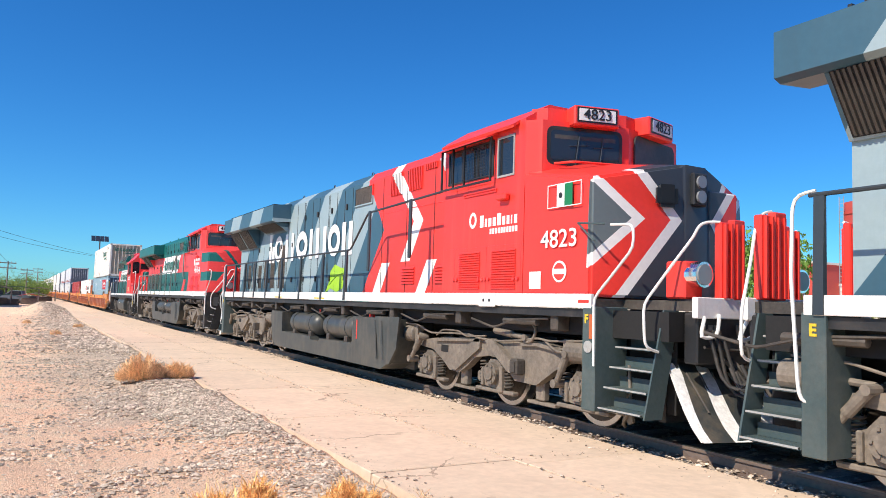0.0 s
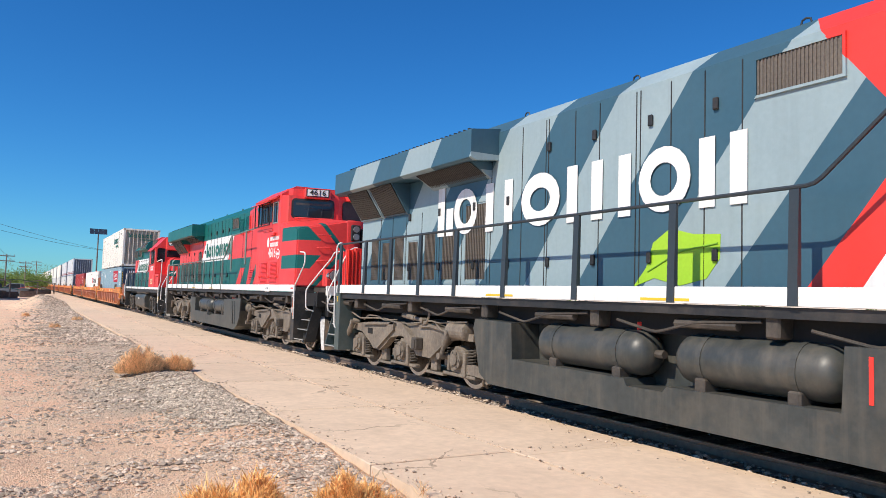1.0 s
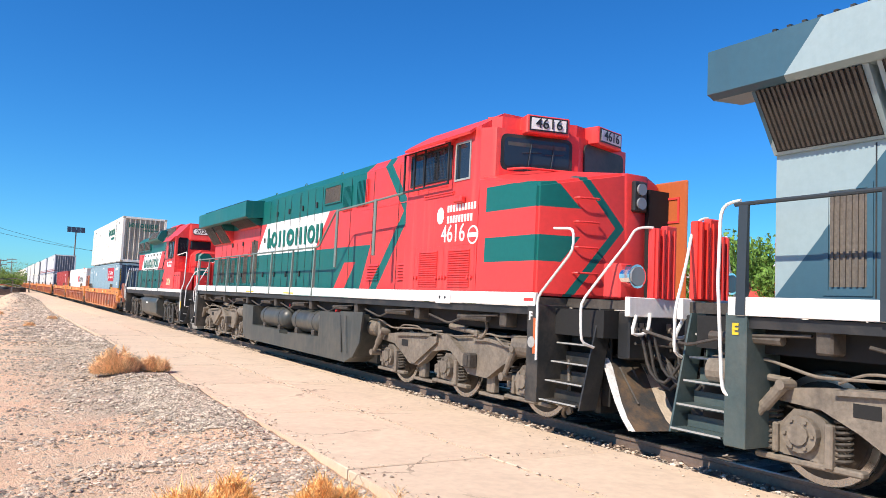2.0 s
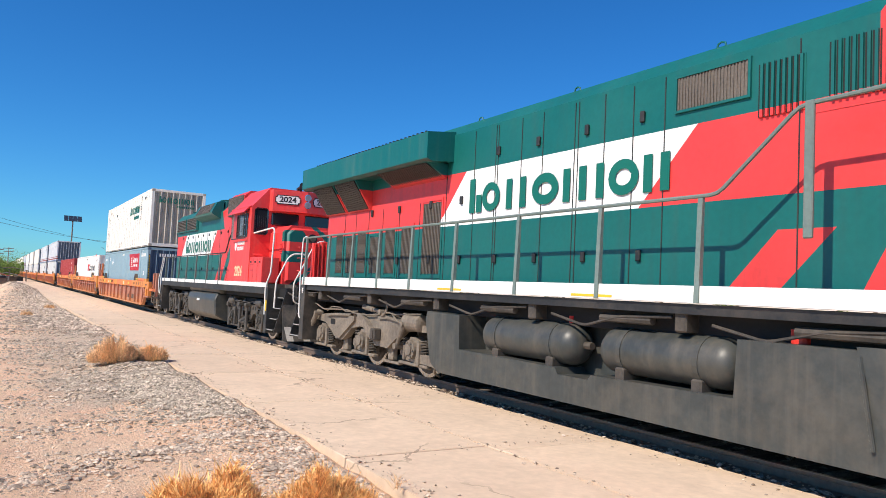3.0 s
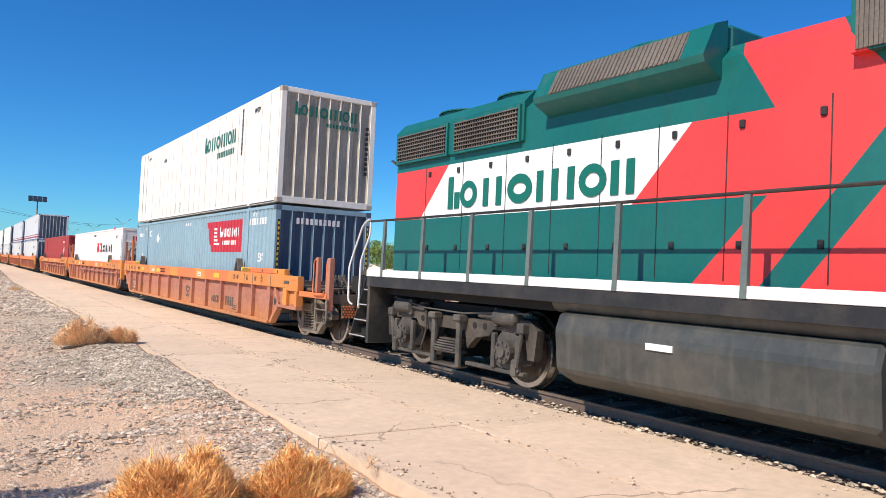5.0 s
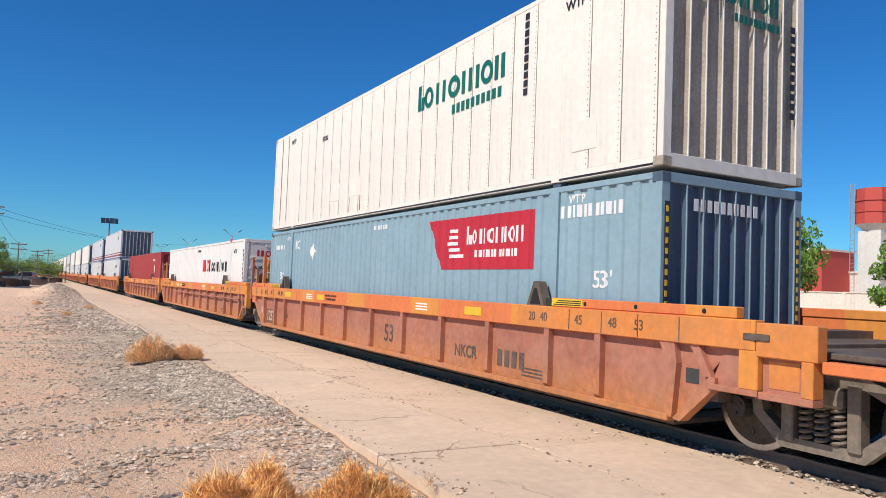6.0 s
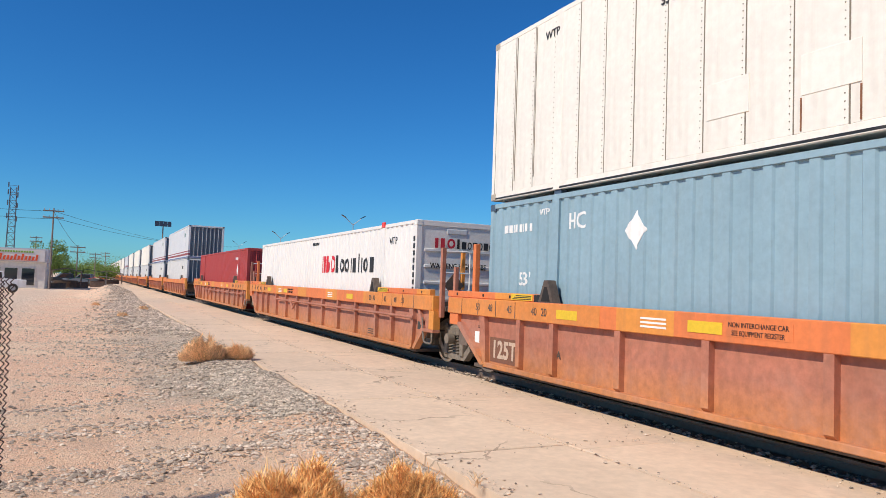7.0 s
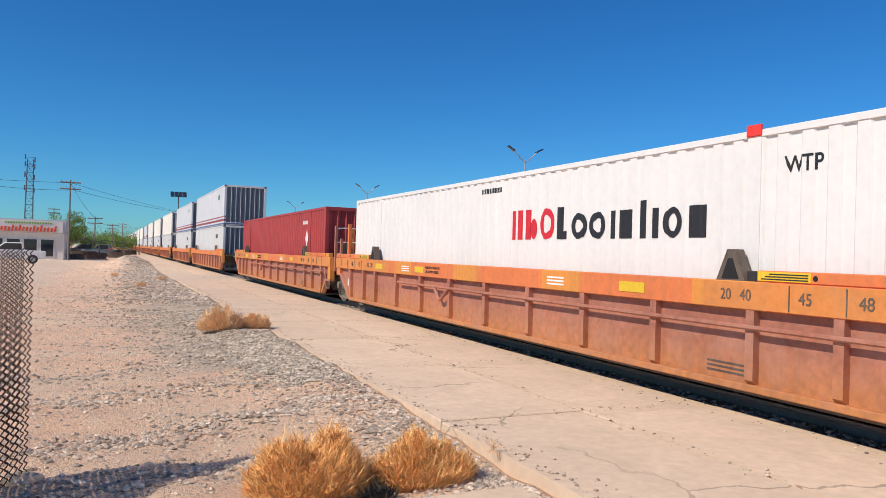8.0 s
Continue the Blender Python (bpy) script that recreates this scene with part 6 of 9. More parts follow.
        part("stair_rail", pipe(B(), [(sx * 1.50, 15.60, 0.88), (sx * 1.54, 15.54, 0.90), (sx * 1.54, 15.52, 1.75), (sx * 1.50, 15.28, 2.2), (sx * 1.50, 15.28, 2.46)], 0.019), m_pipe, L, "pale bent stair handrail")
        part("stair_rail", pipe(B(), [(sx * 1.46, 15.94, 0.92), (sx * 1.52, 15.99, 0.96), (sx * 1.53, 16.0, 1.6), (sx * 1.49, 15.98, 1.78), (sx * 1.48, 15.60, 2.40), (sx * 1.49, 15.36, 2.48)], 0.019), m_pipe, L, "pale bent stair handrail")
    stairs(L, 0.62, 1.18, 4, m_step_dark, z_top=1.46)
    stairs(L, 15.24, 15.92, 4, m_step_dark, z_top=1.46, front=1)
    for y0, y1 in ((1.18, 1.37), (15.15, 15.23)):
        for sx in (-1, 1):
            bm = B()
            box(bm, sx * 1.53, sx * 1.0, y0, y1, 0.28, 1.46, 0.01)
            part("stair_side_plate", bm, m_step_dark, L)
    for y in (0.55, 16.55):
        bm = B()
        # carried down low and black to stand for the shade under the end
        box(bm, -1.0, 1.0, y - 0.08, y + 0.08, 0.26, 1.5, 0.02)
        part("end_plate", bm, m_black, L)
    bm = B()
    for sx in (-1, 1):
        a = [(sx * 1.3, 0.62, 1.05), (sx * 0.3, 0.45, 1.0), (sx * 0.12, 0.18, 0.14), (sx * 1.3, 0.4, 0.12)]
        vs = [bm.verts.new(p) for p in a] + [bm.verts.new((p[0], p[1] + 0.05, p[2])) for p in a]
        bm.faces.new(vs[:4])
        bm.faces.new(vs[4:][::-1])
        for i in range(4):
            bm.faces.new((vs[i], vs[(i + 1) % 4], vs[4 + (i + 1) % 4], vs[4 + i]))
    part("plow", bm, m_plow_dark, L, "black plow with worn pale stripes")
    bm = B()
    box(bm, -1.54, -1.525, 1.2, 1.34, 0.85, 1.12)
    part("warning_plate", bm, m_yellow, L, "yellow warning plate")
    bm = B()
    slab_xz(bm, [(-1.5, 0.95), (-1.42, 1.16), (1.42, 1.16), (1.5, 0.95), (1.45, 0.45), (1.1, 0.26), (-1.1, 0.26), (-1.45, 0.45)], 6.6, 10.4)
    bmesh.ops.bevel(bm, geom=bm.edges[:], offset=0.04, segments=1, affect="EDGES")
    t = part("fuel_tank", bm, m_tank, L, "black rounded fuel tank")
    bm = B()
    box(bm, -1.512, -1.48, 8.6, 8.95, 0.86, 0.93)
    part("tank_label", bm, m_white, t)
    bm = B()
    drum(bm, (-1.28, 6.3, 1.30), (-1.28, 10.6, 1.30), 0.15, 14, 0.1)
    part("air_reservoir", bm, m_tank, L, "", True)
    two_axle_truck(L, 4.05)
    two_axle_truck(L, 13.05)
    coupler(L, 0.0, -1)
    coupler(L, 17.2, 1)
    return L


# ---- container wagons and containers ----
RUSTY = (0.42, 0.17, 0.09)


def well_masks(x, y, z):
    low = ((z * -1.7) + 1.25).op("MAXIMUM", 0.0).op("MINIMUM", 1.0)
    return [(low * 0.7, (0.62, 0.25, 0.05))]


m_well = surface("sun_bleached_orange_sheet", (0.42, 0.16, 0.10), 0.7, tone=0.34, big=0.35, fine=10, bump=0.004, masks=well_masks,
                 dust=(0.46, 0.24, 0.17), dust_amt=0.7, streak=(0.22, 0.12, 0.08), streak_amt=0.35)
m_chord = surface("bright_orange_chord_paint", (0.70, 0.195, 0.06), 0.6, tone=0.15, big=0.8, fine=12, bump=0.003,
                  masks=lambda x, y, z: [((y * 0.31 + 20.0).wrap(1.0).under(0.32) * 0.75, (0.70, 0.30, 0.05))], streak=(0.30, 0.14, 0.08), streak_amt=0.3)
m_amber = surface("yellow_orange_chord_paint", (0.66, 0.235, 0.055), 0.6, tone=0.2, big=0.8, fine=12, bump=0.003, dust=(0.45, 0.24, 0.12), dust_amt=0.4)
m_deckbrown = surface("brown_platform_steel", (0.10, 0.075, 0.06), 0.75, tone=0.4, big=2, fine=20, bump=0.006, dust=DUST, dust_amt=0.3)


def freight_truck(parent, mid):
    """A four-wheel bogie: cast side frames open round the springs."""
    for sx in (-1, 1):
        side = lambda bm, pts, x0, x1: slab_yz(bm, [(mid + y, z) for y, z in pts], sx * x0, sx * x1)
        bm = B()
        side(bm, [(-1.16, 0.60), (-1.02, 0.74), (-0.72, 0.80), (-0.42, 0.92), (0.42, 0.92), (0.72, 0.80), (1.02, 0.74), (1.16, 0.60), (1.14, 0.50), (1.02, 0.50), (0.98, 0.62),
                  (0.72, 0.66), (0.42, 0.80), (-0.42, 0.80), (-0.72, 0.66), (-0.98, 0.62), (-1.02, 0.50), (-1.14, 0.50)], 0.95, 1.10)
        fr = part("side_frame", bm, m_truck, parent, "dusty cast steel side frame" if sx < 0 else "")
        bm = B()
        side(bm, [(-0.76, 0.62), (-0.74, 0.42), (-0.42, 0.14), (0.42, 0.14), (0.74, 0.42), (0.76, 0.62), (0.66, 0.64), (0.62, 0.46), (0.36, 0.25), (-0.36, 0.25), (-0.62, 0.46), (-0.66, 0.64)], 0.96, 1.09)
        part("lower_chord", bm, m_truck, fr)
        for s2 in (-1, 1):
            bm = B()
            lo, hi = sorted((mid + s2 * 0.27, mid + s2 * 0.40))
            box(bm, sx * 0.97, sx * 1.13, lo, hi, 0.22, 0.84, 0.015)
            part("column", bm, m_truck, fr)
        bm = B()
        box(bm, sx * 0.80, sx * 1.16, mid - 0.24, mid + 0.24, 0.60, 0.80, 0.03)
        part("bolster_end", bm, m_truck, parent)
        for y in (-0.16, 0.0, 0.16):
            part("coil_spring", helix(B(), (sx * 1.06, mid + y, 0.25), 0.062, 0.36, 6, 0.019), m_truck, parent)
        for ax in (-0.89, 0.89):
            bm = rod(B(), (sx * 0.98, mid + ax, 0.46), (sx * 1.17, mid + ax, 0.46), 0.115, 16)
            for k in range(3):
                a = k * 2.094 + 0.5
                rod(bm, (sx * 1.17, mid + ax + 0.065 * math.cos(a), 0.46 + 0.065 * math.sin(a)), (sx * 1.19, mid + ax + 0.065 * math.cos(a), 0.46 + 0.065 * math.sin(a)), 0.02, 6)
            part("axle_cap", bm, m_under, parent)
            bm = B()
            box(bm, sx * 0.97, sx * 1.12, mid + ax - 0.16, mid + ax + 0.16, 0.55, 0.63, 0.015)
            part("bearing_adapter", bm, m_under, parent)
    bm = B()
    box(bm, -0.8, 0.8, mid - 0.2, mid + 0.2, 0.55, 0.85, 0.03)
    for s2 in (-0.45, 0.45):
        rod(bm, (-0.78, mid + s2, 0.38), (0.78, mid + s2, 0.38), 0.05, 8)
        for sx in (-1, 1):
            box(bm, sx * 0.80, sx * 0.70, mid + s2 - 0.05, mid + s2 + 0.05, 0.28, 0.52, 0.01)
    part("brake_beam", bm, m_under, parent)
    wheels(parent, [mid - 0.89, mid + 0.89], 0.46, SMALL_WHEEL)


def container_wagon(label, front_end, rear_end, at, detail=True, sheet_text=()):
    """A well wagon; y from its middle. Ends: 'truck' for a wagon's own bogie, 'joint' for a shared one, '' for none."""
    L = thing("container_wagon", label, "freight wagon", "container wagons in the train", at)
    for sx in (-1, 1):
        bm = B()
        box(bm, sx * 1.53, sx * 1.38, -9.55, 9.2, 1.08, 1.38, 0.01)
        part("top_chord", bm, m_chord, L, "bright orange top chord")
        bm = B()
        slab_yz(bm, [(-8.5, 0.26), (7.8, 0.26), (8.72, 0.88), (9.15, 0.92), (9.15, 1.09), (-9.2, 1.09)], sx * 1.43, sx * 1.38)
        part("side_sheet", bm, m_well, L, "faded rusty orange side sheet")
        bm = B()
        box(bm, sx * 1.53, sx * 1.36, -8.45, 7.78, 0.22, 0.30, 0.01)
        part("bottom_chord", bm, m_well, L)
        ys = [-0.25 + i * 1.5 for i in range(-4, 5)] + [-7.28, 6.68]
        for y in ys:
            bm = B()
            slab_xz(bm, [(sx * 1.43, 0.26), (sx * 1.52, 0.34), (sx * 1.52, 1.085), (sx * 1.43, 1.085)], y - 0.055, y + 0.055)
            part("side_post", bm, m_well, L)
        for s in (-1,):
            bm = B()
            slab_yz(bm, [(s * 8.5, 0.26), (s * 8.60, 0.24), (s * 9.06, 0.66), (s * 9.06, 0.76), (s * 8.98, 0.76)][::s], sx * 1.50, sx * 1.36)
            part("end_brace", bm, m_well, L)
            bm = B()
            slab_yz(bm, [(s * 8.98, 0.70), (s * 9.55, 0.70), (s * 9.55, 1.085), (s * 9.15, 1.085)][::s], sx * 1.45, sx * 1.37)
            part("end_sheet", bm, m_well, L)
            bm = B()
            lo, hi = sorted((s * 9.0, s * 9.58))
            box(bm, sx * 1.53, sx * 1.37, lo, hi, 0.64, 0.70, 0.006)
            part("end_flange", bm, m_well, L)
            bm = B()
            lo, hi = sorted((s * 9.36, s * 9.58))
            box(bm, sx * 1.525, sx * 1.37, lo, hi, 0.70, 1.085, 0.008)
            part("end_post", bm, m_chord, L)
            bm = B()
            slab_yz(bm, [(s * 8.30, 1.085), (s * 8.52, 1.085), (s * 8.56, 0.86), (s * 8.50, 0.27), (s * 8.40, 0.27), (s * 8.42, 0.86)][::s], sx * 1.515, sx * 1.43)
            part("end_rib", bm, m_well, L)
            bm = B()
            slab_yz(bm, [(s * 8.72, 1.085), (s * 8.84, 1.085), (s * 9.02, 0.76), (s * 8.93, 0.76)][::s], sx * 1.50, sx * 1.43)
            part("gusset", bm, m_well, L)
            bm = B()
            lo, hi = sorted((s * 8.62, s * 8.80))
            box(bm, sx * 1.4345, sx * 1.43, lo, hi, 0.66, 0.82)
            part("placard", bm, m_tank, L, "small dark placard")
        # the rear end, cut back over the shared bogie
        part("end_brace", slab_yz(B(), [(7.78, 0.26), (7.90, 0.24), (8.80, 0.86), (8.80, 0.93), (8.68, 0.93)], sx * 1.52, sx * 1.36), m_well, L)
        part("end_post", box(B(), sx * 1.51, sx * 1.37, 8.82, 9.16, 0.87, 1.085, 0.01), m_chord, L)
        part("end_rib", slab_yz(B(), [(7.72, 0.30), (7.82, 0.30), (8.0, 1.085), (7.80, 1.085), (7.76, 0.86)], sx * 1.515, sx * 1.43), m_well, L)
        part("placard", box(B(), sx * 1.4345, sx * 1.43, 8.10, 8.26, 0.60, 0.80), m_white, L, "small pale placard")
        part("sheet_hole", box(B(), sx * 1.434, sx * 1.43, 8.02, 8.14, 0.86, 0.91), m_shade_black, L)
    bm = B()
    box(bm, -1.36, 1.36, -8.4, 8.4, 0.16, 0.22)
    part("well_floor", bm, m_deckbrown, L)
    for s in (-1, 1):
        for sx in (-1, 1):
            bm = B()
            box(bm, sx * 1.49, sx * 1.36, min(s * 6.3, s * 9.3), max(s * 6.3, s * 9.3), 1.382, 1.50, 0.01)
            gr = part("guide_rail", bm, m_chord, L)
            for yy in (7.0, 7.9, 8.9):
                part("rail_hole", rod(B(), (sx * 1.494, s * yy, 1.44), (sx * 1.48, s * yy, 1.44), 0.028, 10), m_shade_black, gr)
            bm = B()
            slab_yz(bm, [(s * 5.75, 1.38), (s * 6.15, 1.38), (s * 6.0, 1.72), (s * 5.9, 1.72)][::s], sx * 1.50, sx * 1.36)
            cg = part("container_guide", bm, m_deckbrown, L, "rusty steel container guide")
            bm = B()
            slab_yz(bm, [(s * 5.83, 1.40), (s * 6.07, 1.40), (s * 5.98, 1.62), (s * 5.92, 1.62)][::s], sx * 1.506, sx * 1.498)
            part("guide_pocket", bm, m_shade_black, cg)
        bm = B()
        box(bm, -1.38, 1.38, min(s * 8.65, s * 9.0), max(s * 8.65, s * 9.0), 0.5, 1.25)
        part("end_bulkhead", bm, m_deckbrown, L)
        bm = B()
        box(bm, -1.3, 1.3, min(s * 9.0, s * 9.75), max(s * 9.0, s * 9.75), 1.08, 1.16)
        box(bm, -0.35, 0.35, min(s * 9.0, s * 10.2), max(s * 9.0, s * 10.2), 0.72, 1.08)
        part("end_platform", bm, m_deckbrown, L)
    if detail:
        bm = B()
        for y in (-6.45, 6.45):
            for i in range(4):
                yy = y + (0.62 * i + 0.3) * (1 if y > 0 else -1)
                box(bm, -1.539, -1.53, yy, yy + 0.012, 1.10, 1.36)
        scatter("chord_seam", bm, m_deckbrown, L)
        for i, t in enumerate(("20", "40", "45", "48", "53")):
            for s in (-1, 1):
                writing("length_mark", t, 0.17, (-1.538, s * (5.93, 6.2, 6.93, 7.56, 8.0)[i], 1.23), SIDE, m_deckbrown, L, 0.9)
        bm = B()
        for y in (-4.6, 2.5, 5.1):
            box(bm, -1.538, -1.53, y, y + 0.5, 1.16, 1.29)
        scatter("yellow_plate", bm, m_yellow, L, "worn yellow paint patch")
        bm = B()
        for y in (-2.8, 3.35):
            for k in range(3):
                box(bm, -1.534, -1.53, y, y + 0.45, 1.16 + k * 0.05, 1.185 + k * 0.05)
        scatter("stencil_line", bm, m_white, L)
        bm = B()
        box(bm, -1.534, -1.53, 1.62, 2.45, 1.15, 1.32)
        np_ = part("notice_plate", bm, m_chord, L, "orange notice plate with black lettering")
        writing("notice_lettering", "NON INTERCHANGE CAR", 0.075, (-1.537, 2.04, 1.275), SIDE, m_ink, np_, 0.85)
        writing("notice_lettering", "SEE EQUIPMENT REGISTER", 0.075, (-1.537, 2.04, 1.19), SIDE, m_ink, np_, 0.75)
        bm = B()
        box(bm, -1.5335, -1.53, 4.6, 9.15, 1.09, 1.37)
        part("chord_patch", bm, m_amber, L, "yellow-orange repainted stretch of the chord")
        bm = B()
        box(bm, -1.5335, -1.53, -9.5, -5.6, 1.09, 1.37)
        part("chord_patch", bm, m_amber, L, "yellow-orange repainted stretch of the chord")
        for s in (-1, 1):
            bm = B()
            box(bm, -1.475, -1.37, min(s * 6.16, s * 6.3), max(s * 6.16, s * 6.3), 1.382, 1.49)
            part("guide_block", bm, m_black, L)
        for s in (-1, 1):
            lo, hi = sorted((s * 6.32, s * 6.95))
            np_ = part("notice_plate", box(B(), -1.494, -1.488, lo, hi, 1.395, 1.49), m_yellow, L, "yellow notice plate with small black lines")
            for k in range(3):
                part("notice_line", box(B(), -1.497, -1.492, lo + 0.03, hi - 0.04 - 0.05 * k, 1.408 + 0.026 * k, 1.420 + 0.026 * k), m_ink, np_)
        bm = B()
        for y in (-6.2,):
            for k in range(3):
                box(bm, -1.437, -1.43, y, y + 0.62, 0.36 + 0.05 * k, 0.38 + 0.05 * k)
        scatter("stencil_line", bm, m_deckbrown, L)
        for body, size, y, z in sheet_text:
            writing("side_stencil", body, size, (-1.436, y, z), SIDE, m_deckbrown, L, 0.95, 0.004)
    if front_end == "truck":
        freight_truck(L, -9.95)
        for sx in (-1, 1):
            part("chord_end", box(B(), sx * 1.53, sx * 1.38, -10.2, -9.56, 1.03, 1.36, 0.01), m_amber, L, "yellow-orange chord end")
            part("end_sheet", box(B(), sx * 1.45, sx * 1.37, -10.12, -9.59, 0.70, 1.03), m_well, L)
            part("end_flange", box(B(), sx * 1.53, sx * 1.37, -10.16, -9.59, 0.63, 0.70, 0.006), m_well, L)
            part("end_post", box(B(), sx * 1.53, sx * 1.37, -10.16, -10.04, 0.70, 1.03, 0.008), m_amber, L)
            part("amber_plate", box(B(), sx * 1.456, sx * 1.445, -9.98, -9.66, 0.74, 1.0), m_amber, L, "yellow plate with small lettering")
            part("chord_slot", box(B(), sx * 1.54, sx * 1.528, -9.72, -9.42, 1.18, 1.25, 0.01), m_deckbrown, L)
            part("end_beam", box(B(), sx * 1.50, sx * 1.34, -11.6, -10.22, 0.94, 1.05, 0.01), m_chord, L, "orange end platform beam")
            part("bulkhead_post", box(B(), sx * 1.47, sx * 1.38, -11.08, -10.98, 1.05, 1.78, 0.008), m_well, L)
            part("bulkhead_post", box(B(), sx * 1.47, sx * 1.36, -11.66, -11.52, 0.72, 1.77, 0.008), m_well, L)
            part("hand_hold", pipe(B(), [(sx * 1.44, -11.02, 1.74), (sx * 1.44, -10.82, 1.74), (sx * 1.44, -10.82, 1.08)], 0.016), m_chord, L)
            part("hand_hold", pipe(B(), [(sx * 1.44, -11.46, 1.05), (sx * 1.44, -11.46, 1.72), (sx * 1.44, -11.56, 1.76)], 0.016), m_chord, L)
            part("hand_hold", pipe(B(), [(sx * 1.52, -11.0, 1.10), (sx * 1.54, -11.05, 1.02), (sx * 1.54, -11.5, 1.02), (sx * 1.52, -11.55, 1.10)], 0.014), m_chord, L)
            part("sill_step", pipe(B(), [(sx * 1.5, -11.12, 0.95), (sx * 1.5, -11.12, 0.46), (sx * 1.5, -11.66, 0.46), (sx * 1.5, -11.66, 0.95)], 0.017), m_truck, L)
            part("sill_step", pipe(B(), [(sx * 1.5, -11.12, 0.73), (sx * 1.5, -11.66, 0.73)], 0.015), m_truck, L)
        part("deck_plate", box(B(), -1.3, 1.3, -10.9, -9.2, 1.06, 1.12, 0.01), m_deckbrown, L)
        part("centre_sill", box(B(), -0.4, 0.4, -11.4, -9.0, 0.72, 1.05, 0.02), m_deckbrown, L)
        part("cross_beam", box(B(), -1.34, 1.34, -11.62, -11.48, 0.86, 1.05, 0.01), m_deckbrown, L)
        part("shelf", box(B(), 0.15, 1.32, -10.1, -9.9, 1.15, 1.46, 0.01), m_chord, L, "orange bulkhead beyond the deck")
        part("walkway", box(B(), -1.3, 1.3, -11.45, -11.1, 1.13, 1.16), m_deckbrown, L)
        for x0, x1 in ((-1.15, -0.55), (0.55, 1.15)):
            bm = B()
            for k in range(5):
                for q in range(9):
                    rod(bm, (x0 + 0.035 + q * 0.066 + 0.033 * (k % 2), -11.646, 0.60 + k * 0.052), (x0 + 0.035 + q * 0.066 + 0.033 * (k % 2), -11.63, 0.60 + k * 0.052), 0.022, 6)
            pp = part("pierced_plate", box(B(), x0, x1 + 0.06, -11.635, -11.60, 0.56, 0.86), m_deckbrown, L)
            ph = part("plate_hole", bm, m_chord, pp)
            ph["kind"] = "stuff"
        coupler(L, -11.35, -1)
    if rear_end == "truck":
        freight_truck(L, 10.0)
        bm = B()
        box(bm, -1.35, 1.35, 9.2, 11.0, 1.05, 1.13)
        box(bm, -0.4, 0.4, 9.0, 11.4, 0.72, 1.05)
        part("deck_plate", bm, m_deckbrown, L)
        coupler(L, 11.3, 1)
    if rear_end == "joint":
        freight_truck(L, 9.74)
        for x in (-1.36, 1.36):
            part("bulkhead_post", box(B(), x - 0.05, x + 0.05, 8.38, 8.48, 1.30, 2.36, 0.008), m_chord, L, "orange upright post")
            part("bulkhead_post", box(B(), x - 0.04, x + 0.04, 9.20, 9.28, 1.12, 1.95, 0.008), m_well, L)
        bm = B()
        frame_yz(bm, 8.5, 9.5, 1.40, 1.62, 0.03, -0.02, 0.02)
        for k in range(9):
            rod(bm, (0.0, 8.55 + k * 0.1, 1.42), (0.0, 8.65 + k * 0.1, 1.60), 0.012, 5)
            rod(bm, (0.0, 8.65 + k * 0.1, 1.42), (0.0, 8.55 + k * 0.1, 1.60), 0.012, 5)
        part("walkway_grating", bm, m_deckbrown, L)
    if front_end == "" and detail:
        for x in (-1.36, 1.36):
            part("bulkhead_post", box(B(), x - 0.045, x + 0.045, -9.66, -9.57, 0.95, 2.34, 0.008), m_well, L, "rusty orange upright post")
        part("bulkhead_post", box(B(), -0.78, -0.70, -9.3, -9.22, 1.12, 2.30, 0.008), m_chord, L)
        part("ladder_rail", pipe(B(), [(-1.28, -9.35, 1.12), (-1.28, -9.35, 2.28), (-0.62, -9.35, 2.30), (-0.62, -9.35, 1.12)], 0.018), m_pipe, L, "pale bent ladder rail")
        for z in (1.5, 1.85):
            part("ladder_rung", pipe(B(), [(-1.28, -9.35, z), (-0.62, -9.35, z)], 0.015), m_pipe, L)
        bm = B()
        slab_xz(bm, [(-1.0, 1.35), (-0.78, 1.6), (-1.0, 1.85), (-1.22, 1.6)], -9.40, -9.38)
        part("placard_holder", bm, m_deckbrown, L)
        part("sill_step", pipe(B(), [(-1.5, -9.0, 0.92), (-1.5, -9.1, 0.42), (-1.5, -9.5, 0.42), (-1.5, -9.45, 0.92)], 0.02), m_truck, L)
        bm = rod(B(), (-1.3, -9.75, 0.55), (-1.16, -9.75, 0.55), 0.10, 14)
        part("hand_brake_wheel", bm, m_truck, L)
    if detail and front_end == "":
        bm = B()
        pipe(bm, [(-1.545, -8.6, 0.90), (-1.545, 4.0, 0.90)], 0.028)
        pipe(bm, [(-1.545, 1.2, 0.9), (-1.545, 1.6, 0.62), (-1.545, 1.9, 0.9)], 0.035)
        part("brake_rod", bm, m_well, L)
    return L


def corrugated(bm, y0, y1, z0, z1, x, depth, pitch):
    """A wall of upright trapezoid ribs facing -x or +x."""
    s = 1 if x > 0 else -1
    n = max(1, round((y1 - y0) / pitch))
    p = (y1 - y0) / n
    pts = []
    for i in range(n):
        y = y0 + i * p
        pts += [(y, 0), (y + p * 0.42, 0), (y + p * 0.5, 1), (y + p * 0.92, 1)]
    pts.append((y1, 0))
    lo = [bm.verts.new((x - s * depth * k, y, z0)) for y, k in pts]
    hi = [bm.verts.new((x - s * depth * k, y, z1)) for y, k in pts]
    for i in range(len(pts) - 1):
        bm.faces.new((lo[i], lo[i + 1], hi[i + 1], hi[i]))


